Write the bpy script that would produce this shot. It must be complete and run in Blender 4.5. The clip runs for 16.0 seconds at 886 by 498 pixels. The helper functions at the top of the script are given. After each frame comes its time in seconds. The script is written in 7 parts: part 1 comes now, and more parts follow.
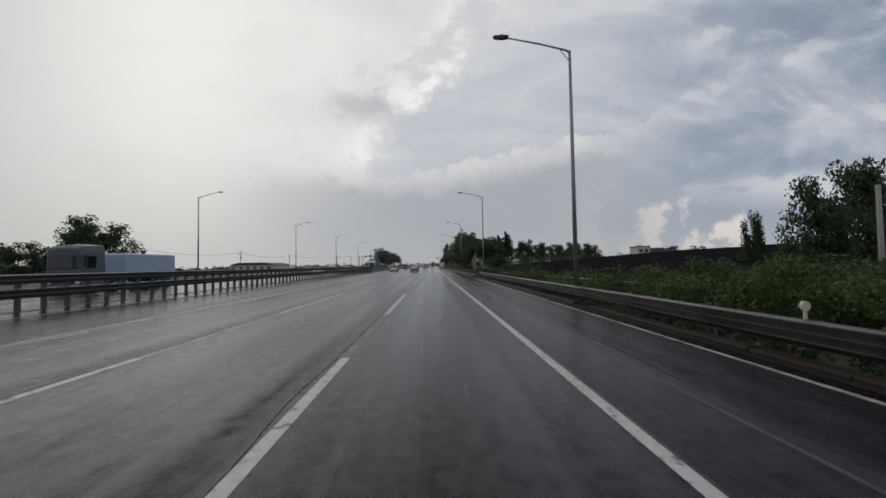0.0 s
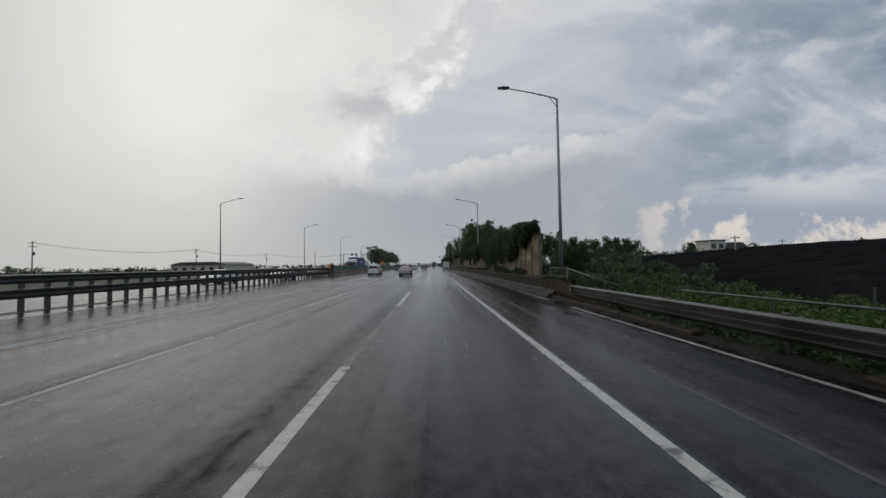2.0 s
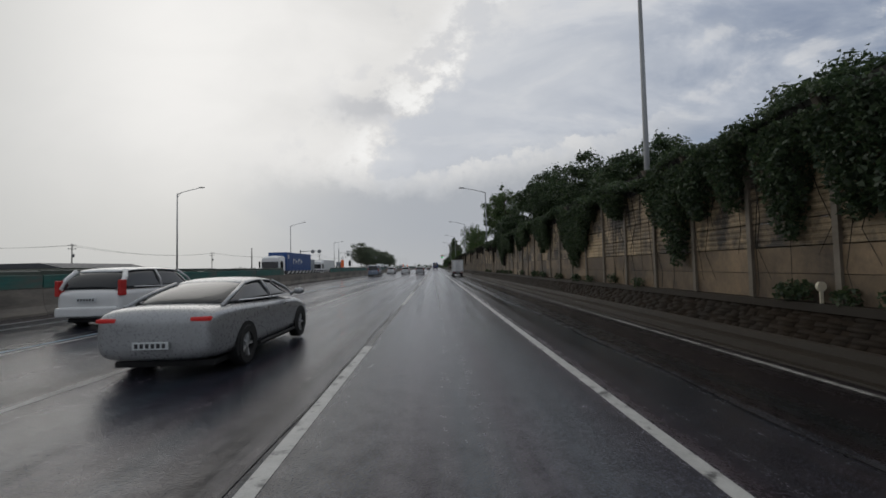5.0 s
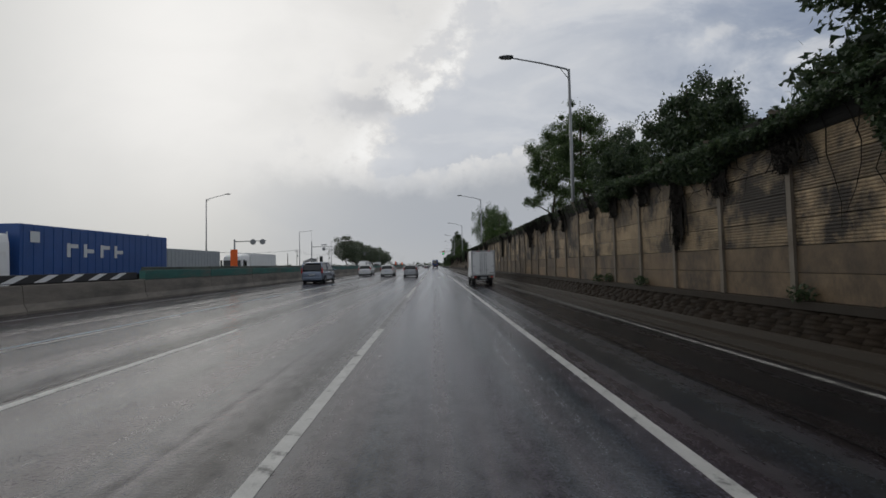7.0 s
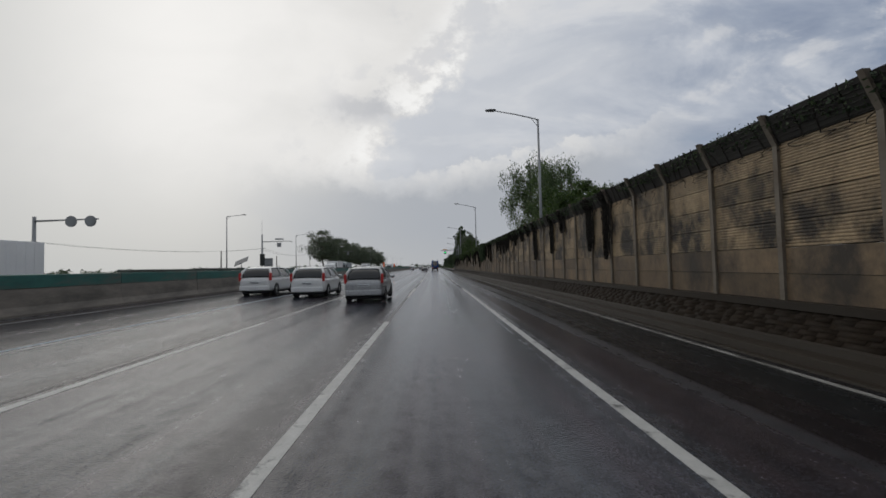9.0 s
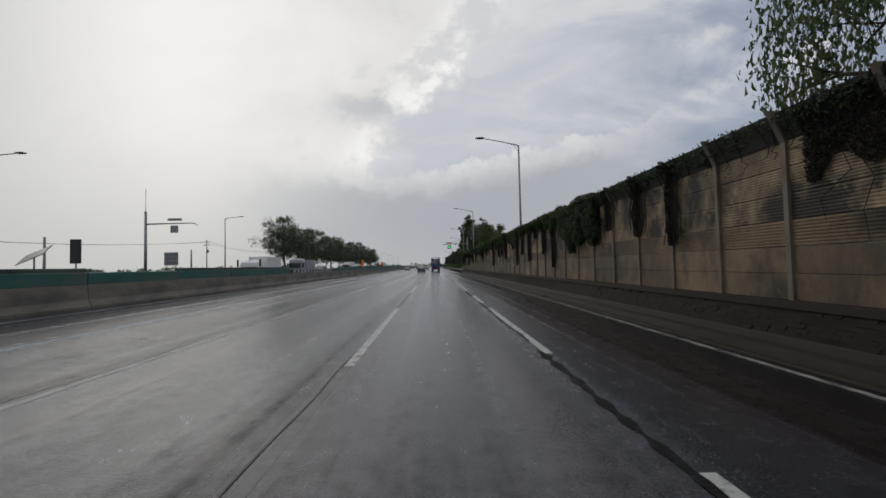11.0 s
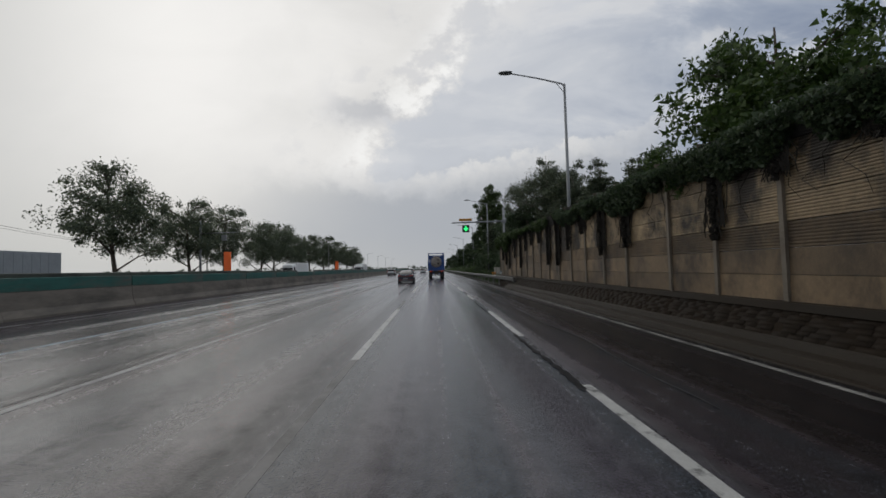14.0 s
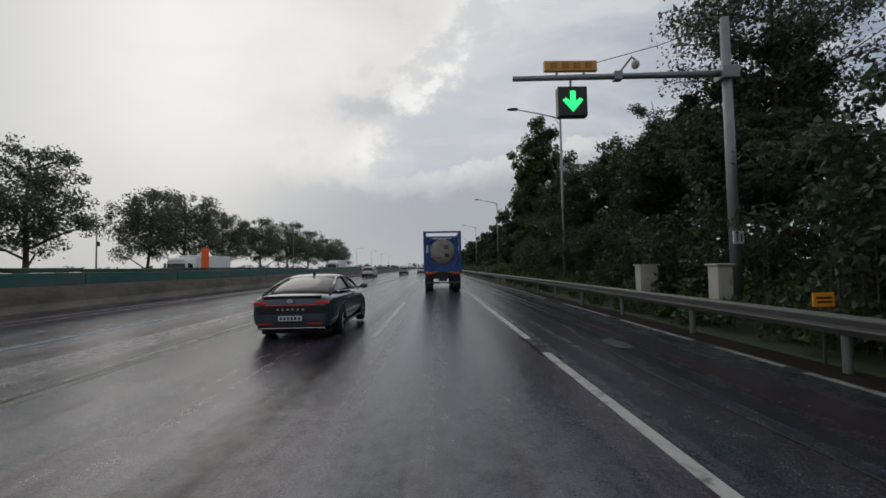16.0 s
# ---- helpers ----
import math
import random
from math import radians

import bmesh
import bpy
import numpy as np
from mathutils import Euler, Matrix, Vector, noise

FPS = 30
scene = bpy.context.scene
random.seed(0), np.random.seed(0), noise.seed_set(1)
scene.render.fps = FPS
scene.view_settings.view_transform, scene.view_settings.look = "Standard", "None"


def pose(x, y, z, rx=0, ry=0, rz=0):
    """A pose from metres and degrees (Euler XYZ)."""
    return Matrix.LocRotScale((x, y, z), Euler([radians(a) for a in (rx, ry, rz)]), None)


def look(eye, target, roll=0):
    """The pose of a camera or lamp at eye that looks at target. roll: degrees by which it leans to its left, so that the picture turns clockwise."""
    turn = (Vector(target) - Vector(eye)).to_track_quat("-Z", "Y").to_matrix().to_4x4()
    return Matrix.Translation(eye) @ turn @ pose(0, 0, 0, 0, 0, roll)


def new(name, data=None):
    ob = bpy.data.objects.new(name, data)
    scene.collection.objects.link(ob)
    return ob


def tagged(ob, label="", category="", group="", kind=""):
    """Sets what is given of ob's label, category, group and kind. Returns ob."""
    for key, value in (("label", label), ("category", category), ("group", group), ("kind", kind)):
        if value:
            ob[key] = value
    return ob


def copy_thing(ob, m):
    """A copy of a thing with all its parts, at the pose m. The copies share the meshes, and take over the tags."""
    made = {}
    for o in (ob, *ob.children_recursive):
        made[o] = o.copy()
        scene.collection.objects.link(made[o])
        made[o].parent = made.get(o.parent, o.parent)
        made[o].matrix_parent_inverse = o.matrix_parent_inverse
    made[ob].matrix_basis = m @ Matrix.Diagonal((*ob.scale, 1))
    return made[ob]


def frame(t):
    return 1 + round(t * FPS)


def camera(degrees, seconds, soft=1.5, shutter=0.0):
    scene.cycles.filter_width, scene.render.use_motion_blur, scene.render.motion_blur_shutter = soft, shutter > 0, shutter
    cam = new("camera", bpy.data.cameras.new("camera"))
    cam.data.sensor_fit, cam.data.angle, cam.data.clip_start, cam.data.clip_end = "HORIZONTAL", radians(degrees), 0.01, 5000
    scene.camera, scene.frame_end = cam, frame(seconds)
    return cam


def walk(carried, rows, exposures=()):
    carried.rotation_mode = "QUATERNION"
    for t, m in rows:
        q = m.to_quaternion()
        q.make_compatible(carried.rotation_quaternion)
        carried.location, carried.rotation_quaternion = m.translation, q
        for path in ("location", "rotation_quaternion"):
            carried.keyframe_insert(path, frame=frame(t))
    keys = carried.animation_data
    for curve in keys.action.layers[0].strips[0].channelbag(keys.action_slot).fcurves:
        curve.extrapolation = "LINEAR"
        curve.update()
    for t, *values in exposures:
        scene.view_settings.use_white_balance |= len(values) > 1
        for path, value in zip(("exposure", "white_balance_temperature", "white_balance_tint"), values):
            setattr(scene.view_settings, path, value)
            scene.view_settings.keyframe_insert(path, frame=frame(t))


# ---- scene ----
cam = camera(93.0, 16.0, soft=1.6)

# seconds, x, y, pitch, lean, heading; the road runs along +y, the eye rides 1.66 m above its lane
EYE_HEIGHT = 1.66
PATH = [
    (0.0, 0.11, 0.00, 2.15, 1.01, -1.45),
    (0.5, 0.09, 9.46, 2.12, 0.99, -1.39),
    (1.0, 0.06, 18.97, 2.09, 0.98, -1.38),
    (1.5, 0.02, 28.51, 2.15, 0.92, -1.35),
    (2.0, -0.01, 38.05, 2.17, 0.99, -1.35),
    (2.5, -0.04, 47.55, 2.29, 1.08, -1.34),
    (3.0, -0.03, 56.93, 2.32, 1.24, -1.28),
    (3.5, 0.01, 66.19, 2.28, 1.40, -1.25),
    (4.3, -0.03, 80.90, 2.36, 1.39, -1.19),
    (5.1, -0.05, 95.55, 2.37, 1.36, -1.17),
    (6.0, -0.07, 112.01, 2.34, 1.33, -1.15),
    (6.5, -0.06, 121.20, 2.28, 1.31, -1.17),
    (7.0, -0.06, 130.45, 2.12, 1.20, -1.22),
    (7.5, -0.05, 139.78, 2.28, 1.15, -1.32),
    (8.0, -0.05, 149.14, 2.36, 1.08, -1.33),
    (8.8, -0.04, 164.13, 2.36, 1.29, -1.26),
    (9.6, 0.02, 179.19, 2.33, 1.32, -1.28),
    (10.5, 0.02, 196.22, 2.25, 1.32, -1.29),
    (11.0, -0.02, 205.72, 2.26, 1.28, -1.25),
    (11.5, -0.05, 215.32, 2.38, 1.35, -1.28),
    (12.0, -0.07, 224.96, 2.54, 1.46, -1.33),
    (12.5, -0.08, 234.52, 2.67, 1.65, -1.36),
    (13.0, -0.05, 244.04, 2.71, 1.65, -1.32),
    (13.5, -0.03, 253.56, 2.64, 1.51, -1.30),
    (14.0, 0.01, 263.11, 2.62, 1.48, -1.33),
    (14.5, 0.02, 272.72, 2.69, 1.38, -1.26),
    (15.0, 0.00, 282.39, 2.58, 1.25, -1.13),
    (15.5, -0.01, 292.14, 2.53, 1.10, -0.99),
    (16.0, 0.01, 301.92, 2.40, 1.09, -1.04),
]
walk(cam, [(t, pose(x, y, EYE_HEIGHT, 90 + pitch, lean, turn)) for t, x, y, pitch, lean, turn in PATH],
     [(0.0, -0.06), (2.0, -0.08), (3.0, -0.20), (3.6, -0.05), (6.0, 0.0), (16.0, 0.0)])

# ---- world and sun ----
SUN_DIR = Vector((-0.57, 0.75, 0.49)).normalized()


def node(nt, kind, **values):
    n = nt.nodes.new(kind)
    for key, value in values.items():
        if key in n.inputs:
            n.inputs[key].default_value = value
    return n


def math_node(nt, op, a, b=None, clamp=False):
    n = nt.nodes.new("ShaderNodeMath")
    n.operation, n.use_clamp = op, clamp
    for i, v in enumerate((a, b)):
        if v is None:
            continue
        if isinstance(v, (int, float)):
            n.inputs[i].default_value = v
        else:
            nt.links.new(v, n.inputs[i])
    return n.outputs[0]


def mix_color(nt, fac, a, b, blend="MIX"):
    n = nt.nodes.new("ShaderNodeMix")
    n.data_type, n.blend_type = "RGBA", blend
    n.clamp_factor = True
    for i, v in ((0, fac), (6, a), (7, b)):
        if isinstance(v, (int, float)):
            n.inputs[i].default_value = v
        elif isinstance(v, tuple):
            n.inputs[i].default_value = (*v, 1)
        else:
            nt.links.new(v, n.inputs[i])
    return n.outputs[2]


def ramp(nt, fac, stops):
    n = nt.nodes.new("ShaderNodeValToRGB")
    els = n.color_ramp.elements
    while len(els) < len(stops):
        els.new(0.5)
    for el, (at, c) in zip(els, stops):
        el.position = at
        el.color = (c, c, c, 1) if isinstance(c, (int, float)) else (*c, 1)
    nt.links.new(fac, n.inputs[0])
    return n.outputs[0]


world = bpy.data.worlds.new("rainy_sky")
scene.world = world
world.use_nodes = True
wt = world.node_tree
wt.nodes.clear()
coord = wt.nodes.new("ShaderNodeTexCoord")
direction = coord.outputs["Generated"]
split = wt.nodes.new("ShaderNodeSeparateXYZ")
wt.links.new(direction, split.inputs[0])
sx, sy, sz = split.outputs
sky = wt.nodes.new("ShaderNodeTexSky")
sky.sky_type, sky.sun_disc = "NISHITA", False
sky.sun_elevation = math.asin(SUN_DIR.z)
sky.sun_rotation = math.atan2(SUN_DIR.x, SUN_DIR.y)
# cloud deck, laid out by direction: u to the side and v upwards, over one metre ahead
def smooth(v, lo, hi):
    n = wt.nodes.new("ShaderNodeMapRange")
    n.interpolation_type = "SMOOTHSTEP"
    wt.links.new(v, n.inputs[0])
    n.inputs[1].default_value, n.inputs[2].default_value = lo, hi
    return n.outputs[0]


def add(a, b):
    return math_node(wt, "ADD", a, b)


def times(a, b):
    return math_node(wt, "MULTIPLY", a, b)


def less(a, b):
    return math_node(wt, "SUBTRACT", a, b)


def fluff(scale_, detail, rough, squeeze=(1, 1, 1), turn=0.0, shift=(0, 0, 0), distort=0.0):
    """Noise over the sky's sheet, turned and stretched."""
    mp = wt.nodes.new("ShaderNodeMapping")
    mp.inputs["Scale"].default_value = squeeze
    mp.inputs["Rotation"].default_value = (0, 0, radians(turn))
    mp.inputs["Location"].default_value = shift
    wt.links.new(sheet.outputs[0], mp.inputs[0])
    n = node(wt, "ShaderNodeTexNoise", Scale=scale_, Detail=detail, Roughness=rough, Distortion=distort)
    wt.links.new(mp.outputs[0], n.inputs["Vector"])
    return n.outputs[0]


ahead = math_node(wt, "MAXIMUM", math_node(wt, "ABSOLUTE", sy), 0.22)
u, v = math_node(wt, "DIVIDE", sx, ahead), math_node(wt, "DIVIDE", sz, ahead)
sheet = wt.nodes.new("ShaderNodeCombineXYZ")
for i, o in enumerate((u, v, math_node(wt, "MULTIPLY", sy, 0.5))):
    wt.links.new(o, sheet.inputs[i])
# nearness to the hidden sun
dot = wt.nodes.new("ShaderNodeVectorMath")
dot.operation = "DOT_PRODUCT"
wt.links.new(direction, dot.inputs[0])
dot.inputs[1].default_value = SUN_DIR
near_sun = math_node(wt, "MAXIMUM", dot.outputs["Value"], 0.0)
core = math_node(wt, "POWER", near_sun, 14.0)

coarse = fluff(3.0, 5.0, 0.5, (1, 1.5, 1), 14, (2.2, 0.7, 0.3), 0.3)
crimp = fluff(9.0, 8.0, 0.62, (1, 1.1, 1), 0, (0.4, 1.9, 0))
grain_ = fluff(26.0, 5.0, 0.6)
wave = add(times(less(crimp, 0.5), 0.30), times(less(grain_, 0.5), 0.06))
# grey-blue deck away from the sun, in slanting rolls with pale upper edges
roll = fluff(2.6, 10.0, 0.57, (0.9, 2.0, 1), -17, (0.9, 0.35, 0.2), 0.35)
roll_up = fluff(2.6, 10.0, 0.57, (0.9, 2.0, 1), -17, (0.9, 0.43, 0.2), 0.35)
lit_edge = add(times(less(roll, roll_up), 2.6), 0.5)
deck = ramp(wt, add(times(coarse, 0.45), times(roll, 0.55)), [(0.36, (0.23, 0.275, 0.37)), (0.44, (0.32, 0.365, 0.45)), (0.52, (0.46, 0.495, 0.56)), (0.62, (0.60, 0.62, 0.66))])
deck = mix_color(wt, times(smooth(lit_edge, 0.52, 0.80), 0.40), deck, (0.72, 0.715, 0.71))
deck = mix_color(wt, times(smooth(lit_edge, 0.48, 0.20), 0.28), deck, (0.26, 0.31, 0.41))
blue = mix_color(wt, 1.0, sky.outputs[0], (0.085, 0.085, 0.085), "MULTIPLY")
deck = mix_color(wt, times(smooth(roll, 0.42, 0.32), 0.35), deck, blue)
deck = mix_color(wt, times(smooth(add(u, times(less(coarse, 0.5), 1.2)), 0.75, 0.05), 0.78), deck, (0.595, 0.615, 0.65))
# bright bank towards the sun; its crinkled edge climbs to the right
bank = ramp(wt, coarse, [(0.35, (0.67, 0.665, 0.655)), (0.55, (0.78, 0.77, 0.755)), (0.7, (0.71, 0.705, 0.70))])
edge_u = add(add(times(math_node(wt, "MAXIMUM", less(v, 0.27), 0.0), 0.78), -0.135), wave)
rim = less(u, edge_u)
bank = mix_color(wt, times(times(smooth(rim, -0.16, -0.05), smooth(rim, 0.02, -0.02)), times(smooth(crimp, 0.45, 0.6), 0.8)), bank, (0.92, 0.92, 0.91))
bank = mix_color(wt, times(times(smooth(rim, -0.30, -0.08), smooth(crimp, 0.52, 0.40)), 0.55), bank, (0.56, 0.57, 0.60))
soft_top = smooth(v, 0.62, 0.45)
split_ = add(times(smooth(rim, -0.02, 0.05), soft_top), times(smooth(rim, -0.22, 0.30), less(1.0, soft_top)))
upper = mix_color(wt, split_, bank, deck)
# small grey puff drifting in front of the bank
pu, pv = add(add(u, 0.165), times(wave, 0.9)), add(less(v, 0.385), times(wave, 0.45))
puff = math_node(wt, "SQRT", add(times(pu, times(pu, 95.0)), times(pv, times(pv, 620.0))))
upper = mix_color(wt, times(smooth(puff, 1.35, 0.35), 0.8), upper, (0.42, 0.435, 0.47))
# pale streak of cloud over the grey rain curtain
line = add(add(0.212, times(math_node(wt, "MAXIMUM", less(u, 0.02), 0.0), 0.20)), times(wave, 0.55))
over = less(v, line)
band = times(times(smooth(over, 0.03, 0.016), smooth(over, -0.06, 0.008)), times(smooth(u, -0.34, -0.12), times(smooth(u, 0.75, 0.25), add(times(smooth(crimp, 0.40, 0.58), 0.6), 0.4))))
haze_low = smooth(over, 0.05, -0.04)
rain = mix_color(wt, smooth(add(u, times(less(coarse, 0.5), 0.5)), 0.02, -0.62), (0.395, 0.418, 0.455), (0.54, 0.538, 0.515))
rain = mix_color(wt, times(smooth(u, 0.30, 0.75), 0.75), rain, mix_color(wt, smooth(add(crimp, times(less(0.12, v), 0.9)), 0.50, 0.62), (0.33, 0.375, 0.46), (0.84, 0.76, 0.69)))
low_fade = times(haze_low, add(smooth(u, 0.9, 0.25), times(smooth(u, 0.3, 0.8), smooth(v, 0.20, 0.10))))
low_fade = mix_color(wt, smooth(u, -0.15, -0.6), low_fade, smooth(v, 0.42, 0.02))
front = mix_color(wt, low_fade, upper, rain)
front = mix_color(wt, times(band, 0.75), front, (0.74, 0.735, 0.725))
front = mix_color(wt, times(smooth(v, 0.10, -0.01), 0.45), front, (0.47, 0.475, 0.475))
# whitest round the hidden sun, duller further to its side
front = mix_color(wt, math_node(wt, "MULTIPLY", core, 0.8, True), front, (0.94, 0.925, 0.90))
front = mix_color(wt, times(smooth(u, -0.55, -1.25), 0.75), front, (0.52, 0.525, 0.515))
around = mix_color(wt, near_sun, (0.40, 0.43, 0.48), (0.60, 0.605, 0.60))
around = mix_color(wt, times(smooth(coarse, 0.42, 0.6), 0.4), around, (0.55, 0.56, 0.58))
final = mix_color(wt, smooth(sy, 0.15, 0.45), around, front)
bg = wt.nodes.new("ShaderNodeBackground")
wt.links.new(final, bg.inputs[0])
bg.inputs[1].default_value = 1.0
out = wt.nodes.new("ShaderNodeOutputWorld")
wt.links.new(bg.outputs[0], out.inputs[0])

sun = new("sun", bpy.data.lights.new("sun", "SUN"))
sun.data.energy, sun.data.angle, sun.data.color = 0.15, radians(40), (1.0, 0.96, 0.9)
sun.matrix_world = look(SUN_DIR * 50, (0, 0, 0))

# ---- materials ----
def material(name, base, rough=0.6, metal=0.0, vary=0.25, scale=3.0, bump=0.0, bump_scale=40.0, dirt=None, dirt_at=(0.5, 0.7), stretch=(1, 1, 1), per_piece=0.0, ior=1.5, coat=0.0, rough_vary=0.12):
    m = bpy.data.materials.new(name)
    m.use_nodes = True
    nt = m.node_tree
    b = nt.nodes["Principled BSDF"]
    b.inputs["Metallic"].default_value = metal
    b.inputs["IOR"].default_value = ior
    b.inputs["Coat Weight"].default_value = coat
    b.inputs["Coat Roughness"].default_value = 0.08
    tc = nt.nodes.new("ShaderNodeTexCoord")
    mp = nt.nodes.new("ShaderNodeMapping")
    mp.inputs["Scale"].default_value = stretch
    if per_piece:
        where = nt.nodes.new("ShaderNodeObjectInfo")
        shifted = nt.nodes.new("ShaderNodeVectorMath")
        nt.links.new(tc.outputs["Object"], shifted.inputs[0])
        nt.links.new(where.outputs["Location"], shifted.inputs[1])
        nt.links.new(shifted.outputs[0], mp.inputs[0])
    else:
        nt.links.new(tc.outputs["Object"], mp.inputs[0])
    big = node(nt, "ShaderNodeTexNoise", Scale=scale, Detail=6.0, Roughness=0.6)
    fine = node(nt, "ShaderNodeTexNoise", Scale=scale * 9, Detail=4.0, Roughness=0.65)
    for n in (big, fine):
        nt.links.new(mp.outputs[0], n.inputs["Vector"])
    v = math_node(nt, "ADD", math_node(nt, "MULTIPLY", big.outputs[0], 0.6), math_node(nt, "MULTIPLY", fine.outputs[0], 0.4))
    dark = tuple(c * (1 - vary) for c in base)
    light = tuple(min(1, c * (1 + vary)) for c in base)
    col = mix_color(nt, ramp(nt, v, [(0.3, 0.0), (0.7, 1.0)]), dark, light)
    if per_piece:
        info = nt.nodes.new("ShaderNodeObjectInfo")
        geo = nt.nodes.new("ShaderNodeNewGeometry")
        both = math_node(nt, "FRACT", math_node(nt, "ADD", info.outputs["Random"], geo.outputs["Random Per Island"]))
        tone = math_node(nt, "ADD", math_node(nt, "MULTIPLY", both, 2 * per_piece), 1 - per_piece)
        tint = nt.nodes.new("ShaderNodeCombineXYZ")
        for i in range(3):
            nt.links.new(tone, tint.inputs[i])
        col = mix_color(nt, 1.0, col, tint.outputs[0], "MULTIPLY")
    if dirt:
        d = node(nt, "ShaderNodeTexNoise", Scale=scale * 0.7, Detail=7.0, Roughness=0.66, Distortion=0.15)
        nt.links.new(mp.outputs[0], d.inputs["Vector"])
        col = mix_color(nt, ramp(nt, d.outputs[0], [(dirt_at[0], 0.0), (dirt_at[1], 1.0)]), col, dirt)
    nt.links.new(col, b.inputs["Base Color"])
    nt.links.new(math_node(nt, "ADD", math_node(nt, "MULTIPLY", fine.outputs[0], 2 * rough_vary), rough - rough_vary, True), b.inputs["Roughness"])
    if bump:
        bn = node(nt, "ShaderNodeTexNoise", Scale=bump_scale, Detail=4.0)
        nt.links.new(tc.outputs["Object"], bn.inputs["Vector"])
        bp = node(nt, "ShaderNodeBump", Strength=bump, Distance=0.02)
        nt.links.new(bn.outputs[0], bp.inputs["Height"])
        nt.links.new(bp.outputs[0], b.inputs["Normal"])
    return m


def wet_asphalt(name, base, rough, tint, stage_tone, film, coarse=1.0):
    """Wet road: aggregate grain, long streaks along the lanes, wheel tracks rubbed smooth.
    The tuples hold base tone and gloss for the first, middle and last stretch of road."""
    m = bpy.data.materials.new(name)
    m.use_nodes = True
    nt = m.node_tree
    b = nt.nodes["Principled BSDF"]
    tc = nt.nodes.new("ShaderNodeTexCoord")
    sp = nt.nodes.new("ShaderNodeSeparateXYZ")
    nt.links.new(tc.outputs["Object"], sp.inputs[0])
    def stretched(sx_, sy_, scale, detail=5.0):
        mp = nt.nodes.new("ShaderNodeMapping")
        mp.inputs["Scale"].default_value = (sx_, sy_, 1)
        nt.links.new(tc.outputs["Object"], mp.inputs[0])
        n = node(nt, "ShaderNodeTexNoise", Scale=scale, Detail=detail, Roughness=0.62)
        nt.links.new(mp.outputs[0], n.inputs["Vector"])
        return n.outputs[0]
    streak = stretched(1.6, 0.012, 1.0, 6.0)
    streak2 = stretched(5.0, 0.05, 1.0, 5.0)
    patch = stretched(0.35, 0.10, 1.0, 6.0)
    grain = stretched(1, 1, 38.0, 6.0)
    mottle = stretched(1, 0.7, 5.0, 9.0)
    speck = node(nt, "ShaderNodeTexVoronoi", Scale=55.0)
    nt.links.new(tc.outputs["Object"], speck.inputs["Vector"])
    # wheel tracks, two to a lane of 3.55 m
    lane = math_node(nt, "FRACT", math_node(nt, "DIVIDE", math_node(nt, "ADD", sp.outputs[0], 40 * 3.55 + 1.47), 1.775))
    track = math_node(nt, "SUBTRACT", 1.0, math_node(nt, "MULTIPLY", math_node(nt, "ABSOLUTE", math_node(nt, "SUBTRACT", lane, 0.5)), 3.2), True)
    c = mix_color(nt, ramp(nt, patch, [(0.35, 0.0), (0.68, 1.0)]), tuple(x * 0.75 for x in base), tuple(x * 1.2 for x in base))
    c = mix_color(nt, math_node(nt, "MULTIPLY", ramp(nt, streak, [(0.45, 0.0), (0.62, 1.0)]), 0.55), c, tint)
    c = mix_color(nt, math_node(nt, "MULTIPLY", ramp(nt, mottle, [(0.40, 1.0), (0.56, 0.0)]), 0.8), c, tuple(x * 0.45 for x in base))
    c = mix_color(nt, math_node(nt, "MULTIPLY", ramp(nt, grain, [(0.45, 0.0), (0.62, 1.0)]), 0.6), c, tuple(x * (1.2 + coarse) for x in base))
    c = mix_color(nt, math_node(nt, "MULTIPLY", ramp(nt, speck.outputs["Distance"], [(0.0, 1.0), (0.28, 0.0)]), 0.35), c, tuple(x * 0.4 for x in base))
    # base tone and gloss step between three stretches along y
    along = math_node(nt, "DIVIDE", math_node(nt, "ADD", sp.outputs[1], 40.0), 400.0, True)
    top = max(stage_tone)
    stage = ramp(nt, along, [(0.225, stage_tone[0] / top), (0.2815, (0.65 * stage_tone[0] + 0.35 * stage_tone[1]) / top), (0.2835, stage_tone[1] / top), (0.79, stage_tone[1] / top), (0.85, stage_tone[2] / top)])
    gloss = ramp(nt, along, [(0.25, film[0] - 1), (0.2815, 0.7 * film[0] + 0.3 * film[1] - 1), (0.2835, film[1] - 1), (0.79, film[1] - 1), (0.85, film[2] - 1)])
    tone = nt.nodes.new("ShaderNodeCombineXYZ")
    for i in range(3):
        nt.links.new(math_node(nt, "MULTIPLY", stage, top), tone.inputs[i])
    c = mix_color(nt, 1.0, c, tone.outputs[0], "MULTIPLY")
    # dull, darker bands where the paving joints beside the lane lines were sealed
    seam = None
    for at_x, half in ((-1.92, 0.46), (-5.5, 0.40), (-9.0, 0.35)):
        off = math_node(nt, "ABSOLUTE", math_node(nt, "ADD", math_node(nt, "SUBTRACT", sp.outputs[0], at_x), math_node(nt, "MULTIPLY", math_node(nt, "SUBTRACT", streak2, 0.5), 0.5)))
        band_ = math_node(nt, "SUBTRACT", 1.0, math_node(nt, "DIVIDE", off, half), True)
        seam = band_ if seam is None else math_node(nt, "MAXIMUM", seam, band_)
    seam = math_node(nt, "MULTIPLY", seam, math_node(nt, "ADD", math_node(nt, "MULTIPLY", patch, 1.6), 0.1), True)
    c = mix_color(nt, seam, c, tuple(x * 0.35 for x in base))
    hue = stretched(1.1, 0.03, 1.0, 4.0)
